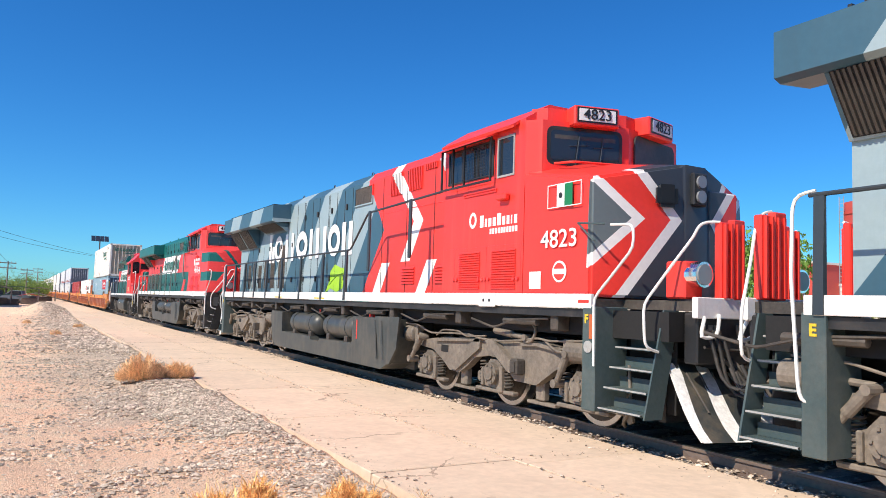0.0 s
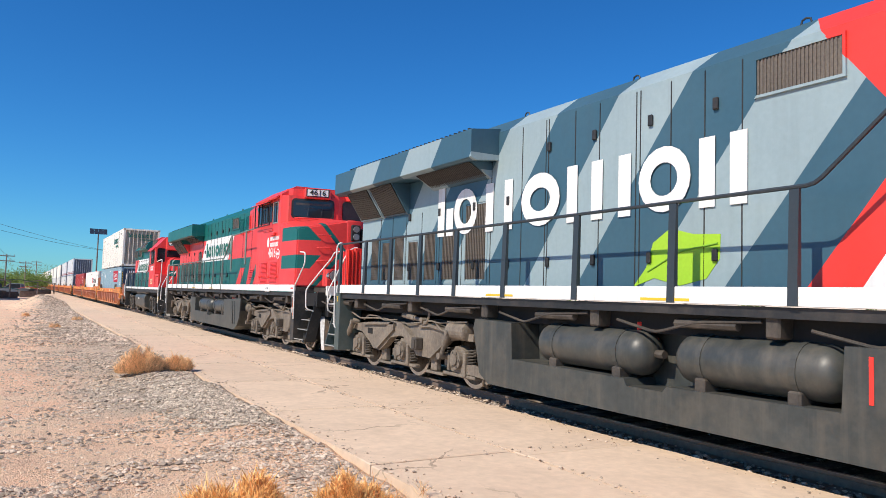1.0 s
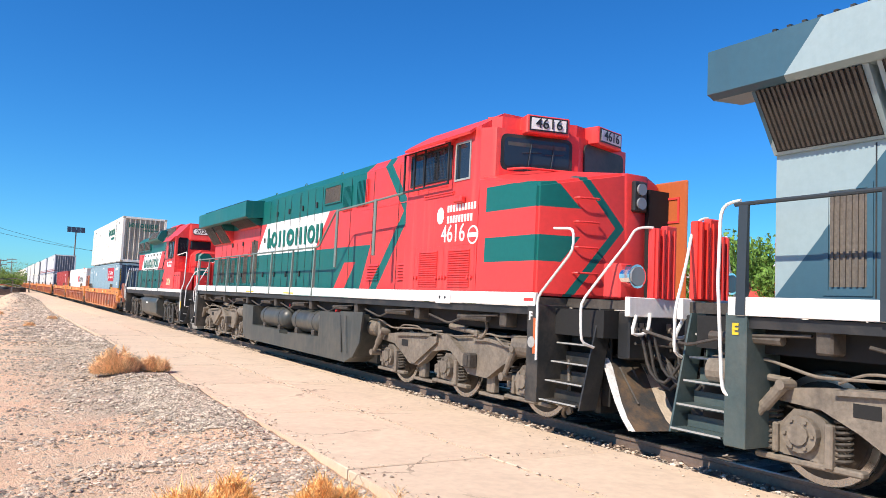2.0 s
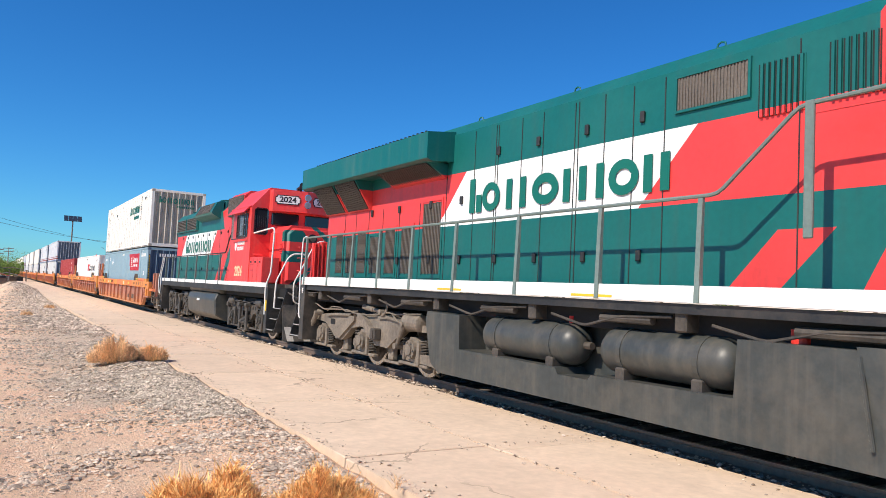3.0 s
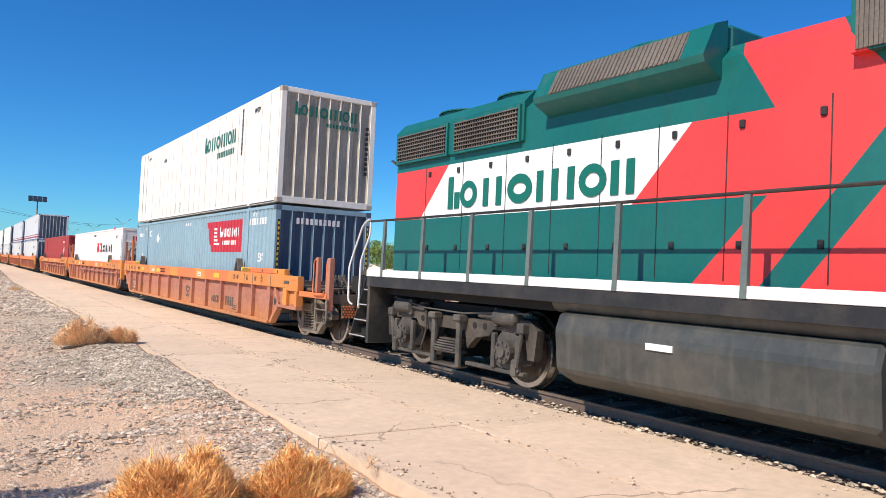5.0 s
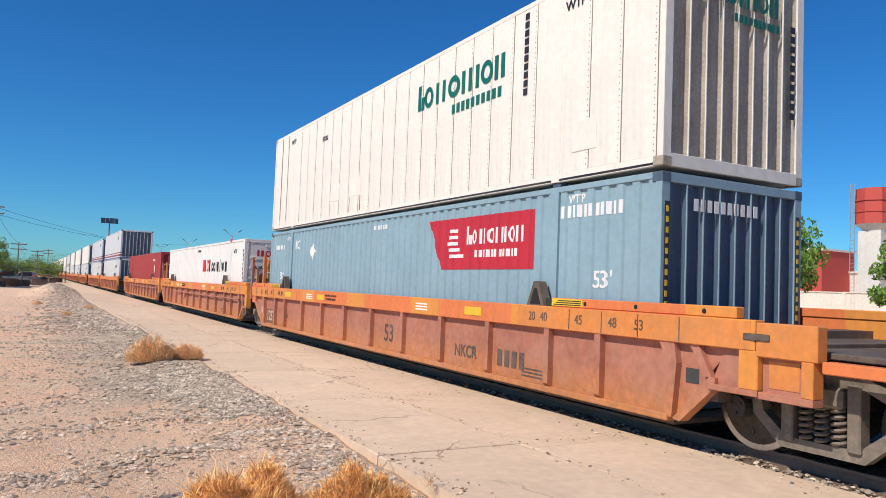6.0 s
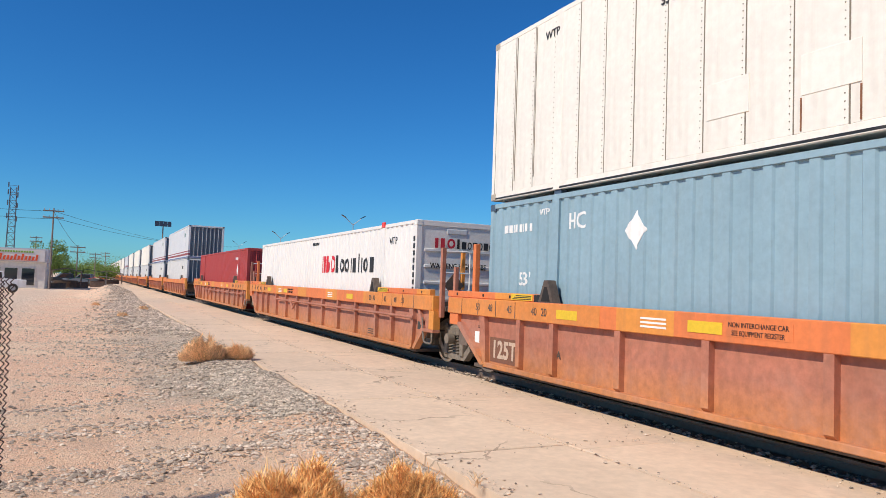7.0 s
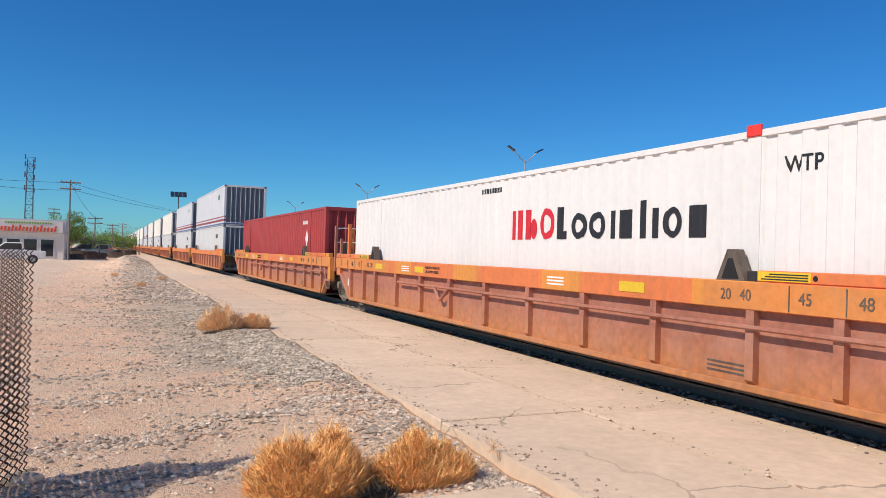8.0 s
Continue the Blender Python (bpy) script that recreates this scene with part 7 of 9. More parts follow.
def corrugated_end(bm, x0, x1, z0, z1, y, depth, n):
    p = (x1 - x0) / n
    pts = []
    for i in range(n):
        x = x0 + i * p
        pts += [(x, 0), (x + p * 0.3, 0), (x + p * 0.45, 1), (x + p * 0.85, 1)]
    pts.append((x1, 0))
    lo = [bm.verts.new((x, y + depth * k, z0)) for x, k in pts]
    hi = [bm.verts.new((x, y + depth * k, z1)) for x, k in pts]
    for i in range(len(pts) - 1):
        bm.faces.new((lo[i], lo[i + 1], hi[i + 1], hi[i]))


def container(label, mat, end_mat, at, z0, height, length=16.15, ribs="corrugated", pitch=0.28, group="containers in the wagons", doors=False, depth=0.028):
    """A freight container; y from its middle."""
    K = thing("container", label, "container", group, at)
    h, z1, w = length / 2, z0 + height, 1.295
    bm = B()
    for sx in (-1, 1):
        for s in (-1, 1):
            box(bm, sx * w, sx * (w - 0.14), min(s * h, s * (h - 0.10)), max(s * h, s * (h - 0.10)), z0, z1, 0.008)
        box(bm, sx * w, sx * (w - 0.07), -h + 0.1, h - 0.1, z1 - 0.08, z1, 0.006)
        box(bm, sx * w, sx * (w - 0.07), -h + 0.1, h - 0.1, z0, z0 + 0.12, 0.006)
        if length > 14:
            for s in (-1, 1):
                box(bm, sx * (w + 0.004), sx * (w - 0.1), s * 6.05 - 0.09, s * 6.05 + 0.09, z0, z1, 0.006)
    for s in (-1, 1):
        box(bm, -w + 0.14, w - 0.14, min(s * h, s * (h - 0.08)), max(s * h, s * (h - 0.08)), z1 - 0.12, z1, 0.006)
        box(bm, -w + 0.14, w - 0.14, min(s * h, s * (h - 0.08)), max(s * h, s * (h - 0.08)), z0, z0 + 0.16, 0.006)
    part("frame", bm, mat, K)
    bm = B()
    box(bm, -w + 0.06, w - 0.06, -h + 0.06, h - 0.06, z1 - 0.05, z1 - 0.02)
    box(bm, -w + 0.06, w - 0.06, -h + 0.06, h - 0.06, z0 + 0.02, z0 + 0.1)
    part("roof", bm, mat, K)
    for sx in (-1, 1):
        if ribs == "corrugated" or sx > 0:
            bm = B()
            corrugated(bm, -h + 0.1, h - 0.1, z0 + 0.12, z1 - 0.08, sx * (w - 0.012), depth, pitch)
            part("side_wall", bm, mat, K)
    for s in (-1, 1):
        if doors:
            lo, hi = sorted((s * (h - 0.05), s * (h - 0.02)))
            ew = part("end_wall", box(B(), -w + 0.14, w - 0.14, lo, hi, z0 + 0.16, z1 - 0.12), end_mat, K)
            for k in range(6):
                bm = B()
                zr = z0 + 0.35 + k * 0.36
                ye = s * (h - 0.02)
                box(bm, -w + 0.2, w - 0.2, min(ye, ye + s * 0.03), max(ye, ye + s * 0.03), zr, zr + 0.07, 0.012)
                part("end_rib", bm, end_mat, ew)
            continue
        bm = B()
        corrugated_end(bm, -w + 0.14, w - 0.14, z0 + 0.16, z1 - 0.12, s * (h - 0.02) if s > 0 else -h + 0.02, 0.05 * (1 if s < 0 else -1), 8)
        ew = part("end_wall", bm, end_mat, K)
        # thin strips in the lighter side colour stand for sun grazing the ribs
        for i in range(1, 8):
            bm = B()
            x = -w + 0.14 + i * (2 * w - 0.28) / 8
            ye = s * (h - 0.02)
            box(bm, x - 0.008, x + 0.012, min(ye, ye + s * 0.018), max(ye, ye + s * 0.018), z0 + 0.16, z1 - 0.12, 0.004)
            part("end_rib", bm, mat, ew)
    bm = B()
    for sx in (-1, 1):
        for s in (-1, 1):
            for z in (z0, z1 - 0.12):
                box(bm, sx * (w + 0.006), sx * (w - 0.15), min(s * (h + 0.006), s * (h - 0.16)), max(s * (h + 0.006), s * (h - 0.16)), z - 0.003, z + 0.123, 0.012)
    scatter("corner_casting", bm, end_mat, K)
    return K


# ---- the train ----
TRAIN = []      # (thing, place along the train)


def on_train(ob, u):
    TRAIN.append((ob, u))
    return ob


on_train(road_locomotive("diesel_locomotive", "slate and pale grey six-axle diesel locomotive with white sill", "ash", "", (C, -16.9, 0)), -16.9)
on_train(road_locomotive("diesel_locomotive", "red six-axle diesel locomotive with white chevrons and slate hood", "camo", "4823", (C, 5.2, 0)), 5.2)
on_train(road_locomotive("diesel_locomotive", "faded red and teal six-axle diesel locomotive, nose door open", "green", "4616", (C, 27.45, 0)), 27.45)
on_train(short_locomotive("diesel_locomotive", "red and teal four-axle diesel locomotive with horns", "2024", (C, 49.75, 0)), 49.75)

m_bluebox = surface("pale_blue_container_paint", (0.255, 0.385, 0.45), 0.55, tone=0.14, big=0.7, fine=10, bump=0.002, streak=(0.30, 0.25, 0.20), streak_amt=0.15)
# the side's blue made darker: shade on the end put into the colour
m_blueend = surface("shaded_blue_end_paint", (0.065, 0.10, 0.15), 0.55, tone=0.2, bump=0.002, streak=(0.45, 0.45, 0.45), streak_amt=0.15)
m_whitebox = surface("chalky_white_container_paint", (0.82, 0.785, 0.70), 0.55, tone=0.10, big=0.6, fine=10, bump=0.002, streak=(0.40, 0.33, 0.25), streak_amt=0.22)
# white end paint with rust stains; the end's shade is put into the colour
m_whiteend = surface("shaded_stained_end_paint", (0.40, 0.36, 0.29), 0.6, tone=0.35, big=1.2, bump=0.002, streak=(0.22, 0.13, 0.07), streak_amt=0.7)
m_maroon = surface("maroon_container_paint", (0.40, 0.047, 0.043), 0.55, tone=0.2, bump=0.002, streak=(0.12, 0.05, 0.04), streak_amt=0.3)
m_greybox = surface("grey_white_container_paint", (0.62, 0.63, 0.62), 0.55, tone=0.14, bump=0.002, streak=(0.35, 0.3, 0.25), streak_amt=0.3)
# far box ends far darker than their sides: shade put into the colour
m_greyend = surface("shade_grey_container_end", (0.12, 0.15, 0.18), 0.55, tone=0.2, bump=0.002)
m_seam = surface("panel_joint_dirt", (0.20, 0.17, 0.13), 0.8, tone=0.4, bump=0.0)
m_offwhite = surface("off_white_lettering", (0.78, 0.78, 0.76), 0.5, tone=0.05, bump=0.0)


def stencil(K, items, mat, x=-1.286):
    for body, size, y, z, sq in items:
        writing("stencil", body, size, (x, y, z), SIDE, mat, K, sq, 0.003)


def bars_text(K, y, z, n, h, mat, pitch=0.09, turn=None, x=-1.287):
    bm = B()
    if turn is None:
        marks(bm, SIDE, (x, y, z), [("bar", i * pitch, pitch * 0.62, 1.0) for i in range(n)], h)
    else:
        marks(bm, FACE, (x, y, z), [("bar", i * pitch, pitch * 0.62, 1.0) for i in range(n)], h)
    scatter("lettering", bm, mat, K)


# first wagon: pale blue box below, white sheet-and-post box above
u1 = 78.38
w1 = on_train(container_wagon("faded orange well wagon with yellow patches and stencilled 53", "truck", "joint", (C, u1, 0), True,
                              (("53", 0.48, -1.04, 0.62), ("NKCR", 0.27, -4.0, 0.55), ("A", 0.16, 5.66, 0.62))), u1)
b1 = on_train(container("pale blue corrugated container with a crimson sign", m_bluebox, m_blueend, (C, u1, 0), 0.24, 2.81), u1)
bm = B()
slab_yz(bm, [(-5.55, 2.79), (-2.3, 2.79), (-2.78, 1.90), (-5.55, 1.90)], -1.2895, -1.28)
sg = part("sign", bm, m_red_sign, b1, "crimson painted sign with white wordmark")
bm = B()
marks(bm, SIDE, (-1.2925, -3.62, 2.32), wordmark_shapes(1.68), 0.25)
marks(bm, SIDE, (-1.2925, -3.95, 2.10), [("bar", i * 0.115, 0.07, 1.0) for i in range(11)], 0.12)
for k in range(5):
    marks(bm, SIDE, (-1.2925, -2.98 - 0.05 * abs(k - 2), 2.10 + k * 0.11), [("bar", 0.0, 0.46 - 0.04 * k, 1.0)], 0.06)
part("sign_mark", bm, m_offwhite, sg)
stencil(b1, [("53'", 0.32, -7.05, 1.75, 1.0), ("53'", 0.30, 6.94, 1.73, 1.0), ("HC", 0.34, 5.52, 2.60, 0.9), ("WTP", 0.13, 6.4, 2.80, 1.0), ("WTP", 0.16, -6.5, 2.85, 1.0)], m_offwhite)
bars_text(b1, -6.2, 2.60, 11, 0.17, m_offwhite, 0.115)
bars_text(b1, 7.62, 2.52, 9, 0.13, m_offwhite, 0.1)
bars_text(b1, 0.25, 2.76, 10, 0.09, m_offwhite, 0.07)
bm = B()
slab_yz(bm, [(4.22, 2.66), (4.42, 2.40), (4.22, 2.14), (4.02, 2.40)], -1.289, -1.28)
part("placard", bm, m_white, b1, "white diamond placard")
bars_text(b1, -8.07, 2.62, 10, 0.15, m_offwhite, 0.12, "face", -0.75)
bm = B()
for sx in (-1, 1):
    box(bm, sx * 1.24, sx * 1.17, -8.083, -8.07, 0.9, 2.7)
scatter("warning_label", bm, m_ink, b1, "black and yellow upright warning label")
bm = B()
for sx in (-1, 1):
    for k in range(14):
        box(bm, sx * 1.225, sx * 1.185, -8.088, -8.08, 0.95 + k * 0.125, 1.02 + k * 0.125)
scatter("warning_mark", bm, m_yellow, b1)

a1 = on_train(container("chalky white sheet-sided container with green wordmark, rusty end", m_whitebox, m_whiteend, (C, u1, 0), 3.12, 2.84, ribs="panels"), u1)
for i in range(26):
    y0 = -8.07 + 0.10 + i * 15.94 / 26
    if i == 0:
        bm = B()
        box(bm, -0.02, 0.0, 0.006, 15.94 / 26 - 0.006, 3.24, 5.88, 0.004)
        pn = part("panel", bm, m_whitebox, a1)
        pn.location = (-1.272, y0, 0)
    else:
        o = new("panel", pn.data)
        o.parent = a1
        o.location = (-1.272 + 0.002 * math.sin(i * 3.7), y0, 0)
bm = B()
box(bm, -1.2935, -1.27, -0.008, 0.008, 3.24, 5.88)
jn = part("panel_joint", bm, m_seam, a1, "dirty panel joint")
jn.location.y = -7.97
for i in range(1, 27):
    o = new("panel_joint", jn.data)
    o.parent = a1
    o.location.y = -7.97 + i * 15.94 / 26
bm = B()
for k in range(32):
    box(bm, -1.2975, -1.29, 0, 0.012, 3.30 + k * 0.08, 3.312 + k * 0.08)
rv = part("riveted_seam", bm, m_seam, a1)
rv["kind"] = "stuff"
rv.location.y = -7.93
for i in range(1, 26):
    o = new("riveted_seam", rv.data)
    o.parent = a1
    o["kind"] = "stuff"
    o.location.y = -7.93 + i * 15.94 / 26
# the shadow line between the stacked boxes, drawn as a black strip
part("sill_shadow_gap", box(B(), -1.297, -1.29, -8.0, 8.0, 3.135, 3.165), m_black, a1, "black strip along the lower rail, painted as a shadow line")
for y0, y1, z0, z1 in ((1.1, 1.75, 3.62, 3.75), (2.4, 3.0, 3.6, 3.64), (-6.9, -6.4, 3.5, 3.54)):
    part("repair_patch", box(B(), -1.3005, -1.285, y0, y1, z0, z0 + 0.42, 0.003), m_whitebox, a1, "riveted repair patch")
for y, z in ((1.10, 3.26), (1.74, 3.26)):
    part("rust_run", box(B(), -1.3015, -1.29, y, y + 0.016, z, z + 0.34), surface("rust_run_stain", (0.24, 0.10, 0.05), 0.8, tone=0.5, bump=0.0), a1)
for y in (6.7, 7.3):
    part("side_seam", box(B(), -1.301, -1.29, y, y + 0.010, 3.4, 5.86), m_seam, a1)
signs(a1, SIDE, (-1.302, -1.55, 4.98), wordmark_shapes(3.15), 0.40, m_logo_green, "green wordmark as plain bars and rings")
signs(a1, SIDE, (-1.300, -3.0, 4.68), [("bar", i * 0.165, 0.10, 1.0) for i in range(10)], 0.17, m_logo_green, "second line of green lettering as plain bars")
signs(a1, FACE, (-1.0, -8.080, 5.30), wordmark_shapes(1.75), 0.27, m_logo_green, "green wordmark on the stained end")
bm = B()
marks(bm, FACE, (-0.1, -8.080, 5.10), [("bar", i * 0.09, 0.055, 1.0) for i in range(10)], 0.1)
part("wordmark", bm, m_logo_green, a1, "green wordmark on the stained end")
bm = B()
for k in range(10):
    marks(bm, FACE, (1.02, -8.07, 4.0 + k * 0.13), [("bar", 0, 0.09, 1.0)], 0.09)
    marks(bm, SIDE, (-1.300, -5.2, 4.55 + k * 0.13), [("bar", 0, 0.10, 1.0)], 0.1)
part("lettering", bm, m_ink, a1, "upright serial marks as plain bars")
for sx in (-1, 1):
    for y in (-6.05, 6.05):
        bm = B()
        box(bm, sx * 1.27, sx * 1.12, y - 0.09, y + 0.09, 3.045, 3.125, 0.01)
        part("twist_lock", bm, m_blueend, a1)
stencil(a1, [("WTP", 0.2, -6.4, 5.6, 1.0), ("WTP", 0.18, 6.25, 5.62, 1.0), ("53'102", 0.17, 3.6, 5.3, 0.9)], m_ink, -1.300)

bm = B()
slab_yz(bm, [(6.76, 0.33), (7.70, 0.33), (7.70, 0.74), (6.76, 0.74)], -1.437, -1.43)
pl = part("number_plate_field", bm, surface("brown_stencil_field", (0.19, 0.085, 0.05), 0.7, tone=0.3), w1, "dark stencil field")
writing("side_stencil", "125T", 0.40, (-1.441, 7.23, 0.53), SIDE, surface("tan_stencil_paint", (0.52, 0.38, 0.28), 0.6, tone=0.3), w1, 0.95, 0.012)
bars_text(w1, -4.95, 0.44, 4, 0.24, m_deckbrown, 0.19, None, -1.436)

# second wagon: white box
u2 = 97.82
w2 = on_train(container_wagon("faded orange well wagon with a brake rod along its side", "", "joint", (C, u2, 0), True), u2)
m_brightbox = surface("bright_white_container_paint", (0.78, 0.76, 0.72), 0.5, tone=0.06, big=0.6, fine=10, bump=0.002, streak=(0.5, 0.45, 0.38), streak_amt=0.1)
m_doorgrey = surface("grey_container_doors", (0.74, 0.73, 0.69), 0.55, tone=0.15, bump=0.002)
b2 = on_train(container("bright white ribbed container with red and black wordmark", m_brightbox, m_doorgrey, (C, u2, 0), 0.18, 2.84, pitch=0.30, doors=True, depth=0.022), u2)
signs(b2, SIDE, (-1.2875, -0.77, 1.86), [("bar", 0.02, 0.14, 1.0), ("bar", 0.24, 0.12, 1.0), ("bar", 0.5, 0.13, 1.0), ("disc", 0.62, 0.24, 0.7), ("ring", 0.92, 0.42, 1.0)], 0.50, surface("red_lettering", (0.62, 0.02, 0.035), 0.5, tone=0.05, bump=0), "red part of the wordmark as plain shapes")
signs(b2, SIDE, (-1.2875, -2.22, 1.86), [("bar", 0.0, 0.14, 1.0), ("bar", 0.14, 0.12, 0.25), ("ring", 0.36, 0.40, 0.78), ("ring", 0.84, 0.38, 0.78), ("bar", 1.32, 0.12, 0.78), ("bar", 1.54, 0.26, 0.78),
                                      ("bar", 1.94, 0.14, 1.0), ("bar", 2.18, 0.12, 0.78), ("ring", 2.4, 0.34, 0.78), ("bar", 2.84, 0.28, 0.78)], 0.50, m_ink, "black part of the wordmark as plain shapes")
stencil(b2, [("WTP", 0.24, -6.66, 2.60, 0.85)], m_ink)
bars_text(b2, 0.4, 2.72, 11, 0.09, m_ink, 0.075)
for K, mm, e in ((b2, m_ink, -0.75),):
    writing("door_lettering", "WARNING HIGH CUBE", 0.16, (-0.25, -8.095, 2.02), FACE, mm, K, 0.85, 0.004)
part("vent", box(B(), -0.55, -0.05, -8.075, -8.05, 2.74, 2.86, 0.015), m_greybox, b2, "pale vent over the doors")
bm = B()
marks(bm, FACE, (-0.85, -8.09, 2.42), [("bar", 0.0, 0.08, 1.0), ("bar", 0.14, 0.1, 1.0), ("ring", 0.3, 0.2, 1.0)], 0.22)
part("wordmark", bm, m_red_sign, b2, "red part of the end wordmark as plain shapes")
bm = B()
marks(bm, FACE, (-0.3, -8.09, 2.42), [("bar", 0.0, 0.06, 1.0)] + [("ring" if i % 2 else "bar", 0.12 + 0.14 * i, 0.11, 0.75) for i in range(7)], 0.22)
part("wordmark", bm, m_ink, b2, "black part of the end wordmark as plain shapes")
bm = B()
for k in range(11):
    marks(bm, SIDE, (-1.30, -7.92, 0.95 + k * 0.16), [("bar", 0, 0.09, 1.0)], 0.11)
part("lettering", bm, m_ink, b2, "upright serial marks as plain bars")
bm = B()
box(bm, -1.32, -1.28, -6.15, -5.95, 2.95, 3.08, 0.01)
part("corner_marker", bm, m_red, b2, "red lifting casting")



def painted_on(K, pitch, length=16.15, depth=0.028):
    """Lays signs and lettering onto the ribs of a corrugated side wall."""
    h = length / 2 - 0.1
    n = round(2 * h / pitch)
    p = 2 * h / n

    def groove(y):
        f = ((y + h) / p) % 1.0
        return 0.0 if f < 0.42 else (f - 0.42) / 0.08 if f < 0.5 else 1.0 if f < 0.92 else (1.0 - f) / 0.08

    for ob in K.children_recursive:
        if ob.type != "MESH" or not ob.data.vertices or ob.name.split(".")[0] not in ("sign", "sign_mark", "stencil", "lettering", "painted_sign", "placard"):
            continue
        if max(v.co.x for v in ob.data.vertices) > -1.27 or ob.data.users > 1:
            continue
        ys = [v.co.y for v in ob.data.vertices]
        bm = B()
        bm.from_mesh(ob.data)
        for i in range(n):
            for k in (0.0, 0.42, 0.5, 0.92):
                y = -h + (i + k) * p
                if min(ys) < y < max(ys):
                    bmesh.ops.bisect_plane(bm, geom=bm.verts[:] + bm.edges[:] + bm.faces[:], plane_co=(0, y, 0), plane_no=(0, 1, 0))
        for v in bm.verts:
            if abs(v.co.y) < h and abs(abs(v.co.y) - 6.05) > 0.095:
                v.co.x += depth * groove(v.co.y)
        bm.to_mesh(ob.data)
        bm.free()


painted_on(b1, 0.28)
painted_on(b2, 0.30, depth=0.022)

# third wagon: maroon box
u3 = 117.25
w3 = on_train(container_wagon("dusty orange well wagon", "", "truck", (C, u3, 0), True), u3)
b3 = on_train(container("maroon corrugated container with white marks", m_maroon, m_maroon, (C, u3, 0), 0.18, 2.84), u3)
bars_text(b3, -5.0, 2.5, 6, 0.13, m_offwhite, 0.12)
bm = B()
slab_yz(bm, [(-5.6, 2.3), (-5.4, 2.0), (-5.6, 1.7), (-5.8, 2.0)], -1.289, -1.28)
part("placard", bm, m_white, b3, "white diamond placard")

# the long tail of the train
tail = [(141.0, 1), (161.2, 1), (184.3, 1), (205.6, 1), (226.5, 1), (247.5, 1), (269, 1), (290, 1), (312, 1), (333, 1), (355, 1), (377, 1), (398, 1), (420, 1), (442, 1), (464, 1), (486, 1), (508, 1)]
m_stripebox = surface("striped_container_paint", (0.60, 0.62, 0.64), 0.55, tone=0.12, bump=0.002,
                      masks=lambda x, y, z: [(z.between(3.25, 3.40).either(z.between(3.5, 3.58)), (0.30, 0.08, 0.09)), (z.between(3.05, 3.15), (0.10, 0.14, 0.28))])
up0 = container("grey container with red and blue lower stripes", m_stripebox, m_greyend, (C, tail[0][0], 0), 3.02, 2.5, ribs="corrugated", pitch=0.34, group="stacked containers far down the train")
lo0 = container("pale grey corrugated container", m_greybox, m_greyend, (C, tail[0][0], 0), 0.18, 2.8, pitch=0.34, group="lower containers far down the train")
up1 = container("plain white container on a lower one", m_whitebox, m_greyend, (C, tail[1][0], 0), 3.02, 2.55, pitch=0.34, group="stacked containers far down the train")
wg = container_wagon("dusty orange well wagon far down the train", "", "", (C, tail[0][0], 0), False)
bars_text(up0, -5.2, 4.7, 6, 0.3, m_logo_green, 0.16)
bars_text(lo0, -4.5, 2.2, 6, 0.25, m_ink, 0.16)
TRAIN += [(up0, tail[0][0]), (lo0, tail[0][0]), (wg, tail[0][0]), (up1, tail[2][0])]
up1.location.y = tail[2][0]
for i, (u, _) in enumerate(tail[1:], 1):
    TRAIN.append((copy_thing(wg, pose(C, u, 0)), u))
    TRAIN.append((copy_thing(lo0, pose(C, u, 0)), u))
    if i != 2:
        TRAIN.append((copy_thing(up0 if i in (1, 5, 9) else up1, pose(C, u, 0)), u))


# ---- beyond and beside the track ----
def leaf_material(name, col):
    mat = surface(name, col, 0.6, tone=0.3, bump=0.0, spec=0.25)
    piece_tint(mat, 0.9)
    return mat


m_leaf = leaf_material("green_leaves", (0.15, 0.27, 0.05))
m_leaf2 = leaf_material("olive_leaves", (0.17, 0.25, 0.06))
m_bark = surface("grey_bark", (0.16, 0.12, 0.09), 0.9, tone=0.4, fine=30, bump=0.01)
m_wall = surface("whitewashed_wall", (0.72, 0.69, 0.62), 0.85, tone=0.15, big=0.3, fine=4, bump=0.004, streak=(0.45, 0.38, 0.30), streak_amt=0.3)
m_roofred = surface("red_wall_plaster", (0.52, 0.075, 0.055), 0.7, tone=0.12, bump=0.003)
m_steel = surface("galvanised_steel", (0.42, 0.43, 0.43), 0.5, 0.5, tone=0.2, bump=0.001)
m_panel = surface("solar_panel_glass", (0.03, 0.04, 0.06), 0.25, tone=0.2, bump=0.0)
m_mast = surface("dark_mast_paint", (0.10, 0.12, 0.15), 0.6, 0.2, tone=0.2, bump=0.0)
m_pole = surface("weathered_pole_wood", (0.20, 0.165, 0.14), 0.9, tone=0.3, bump=0.004)
m_wire = surface("black_cable", (0.03, 0.03, 0.03), 0.6, tone=0.1, bump=0.0)


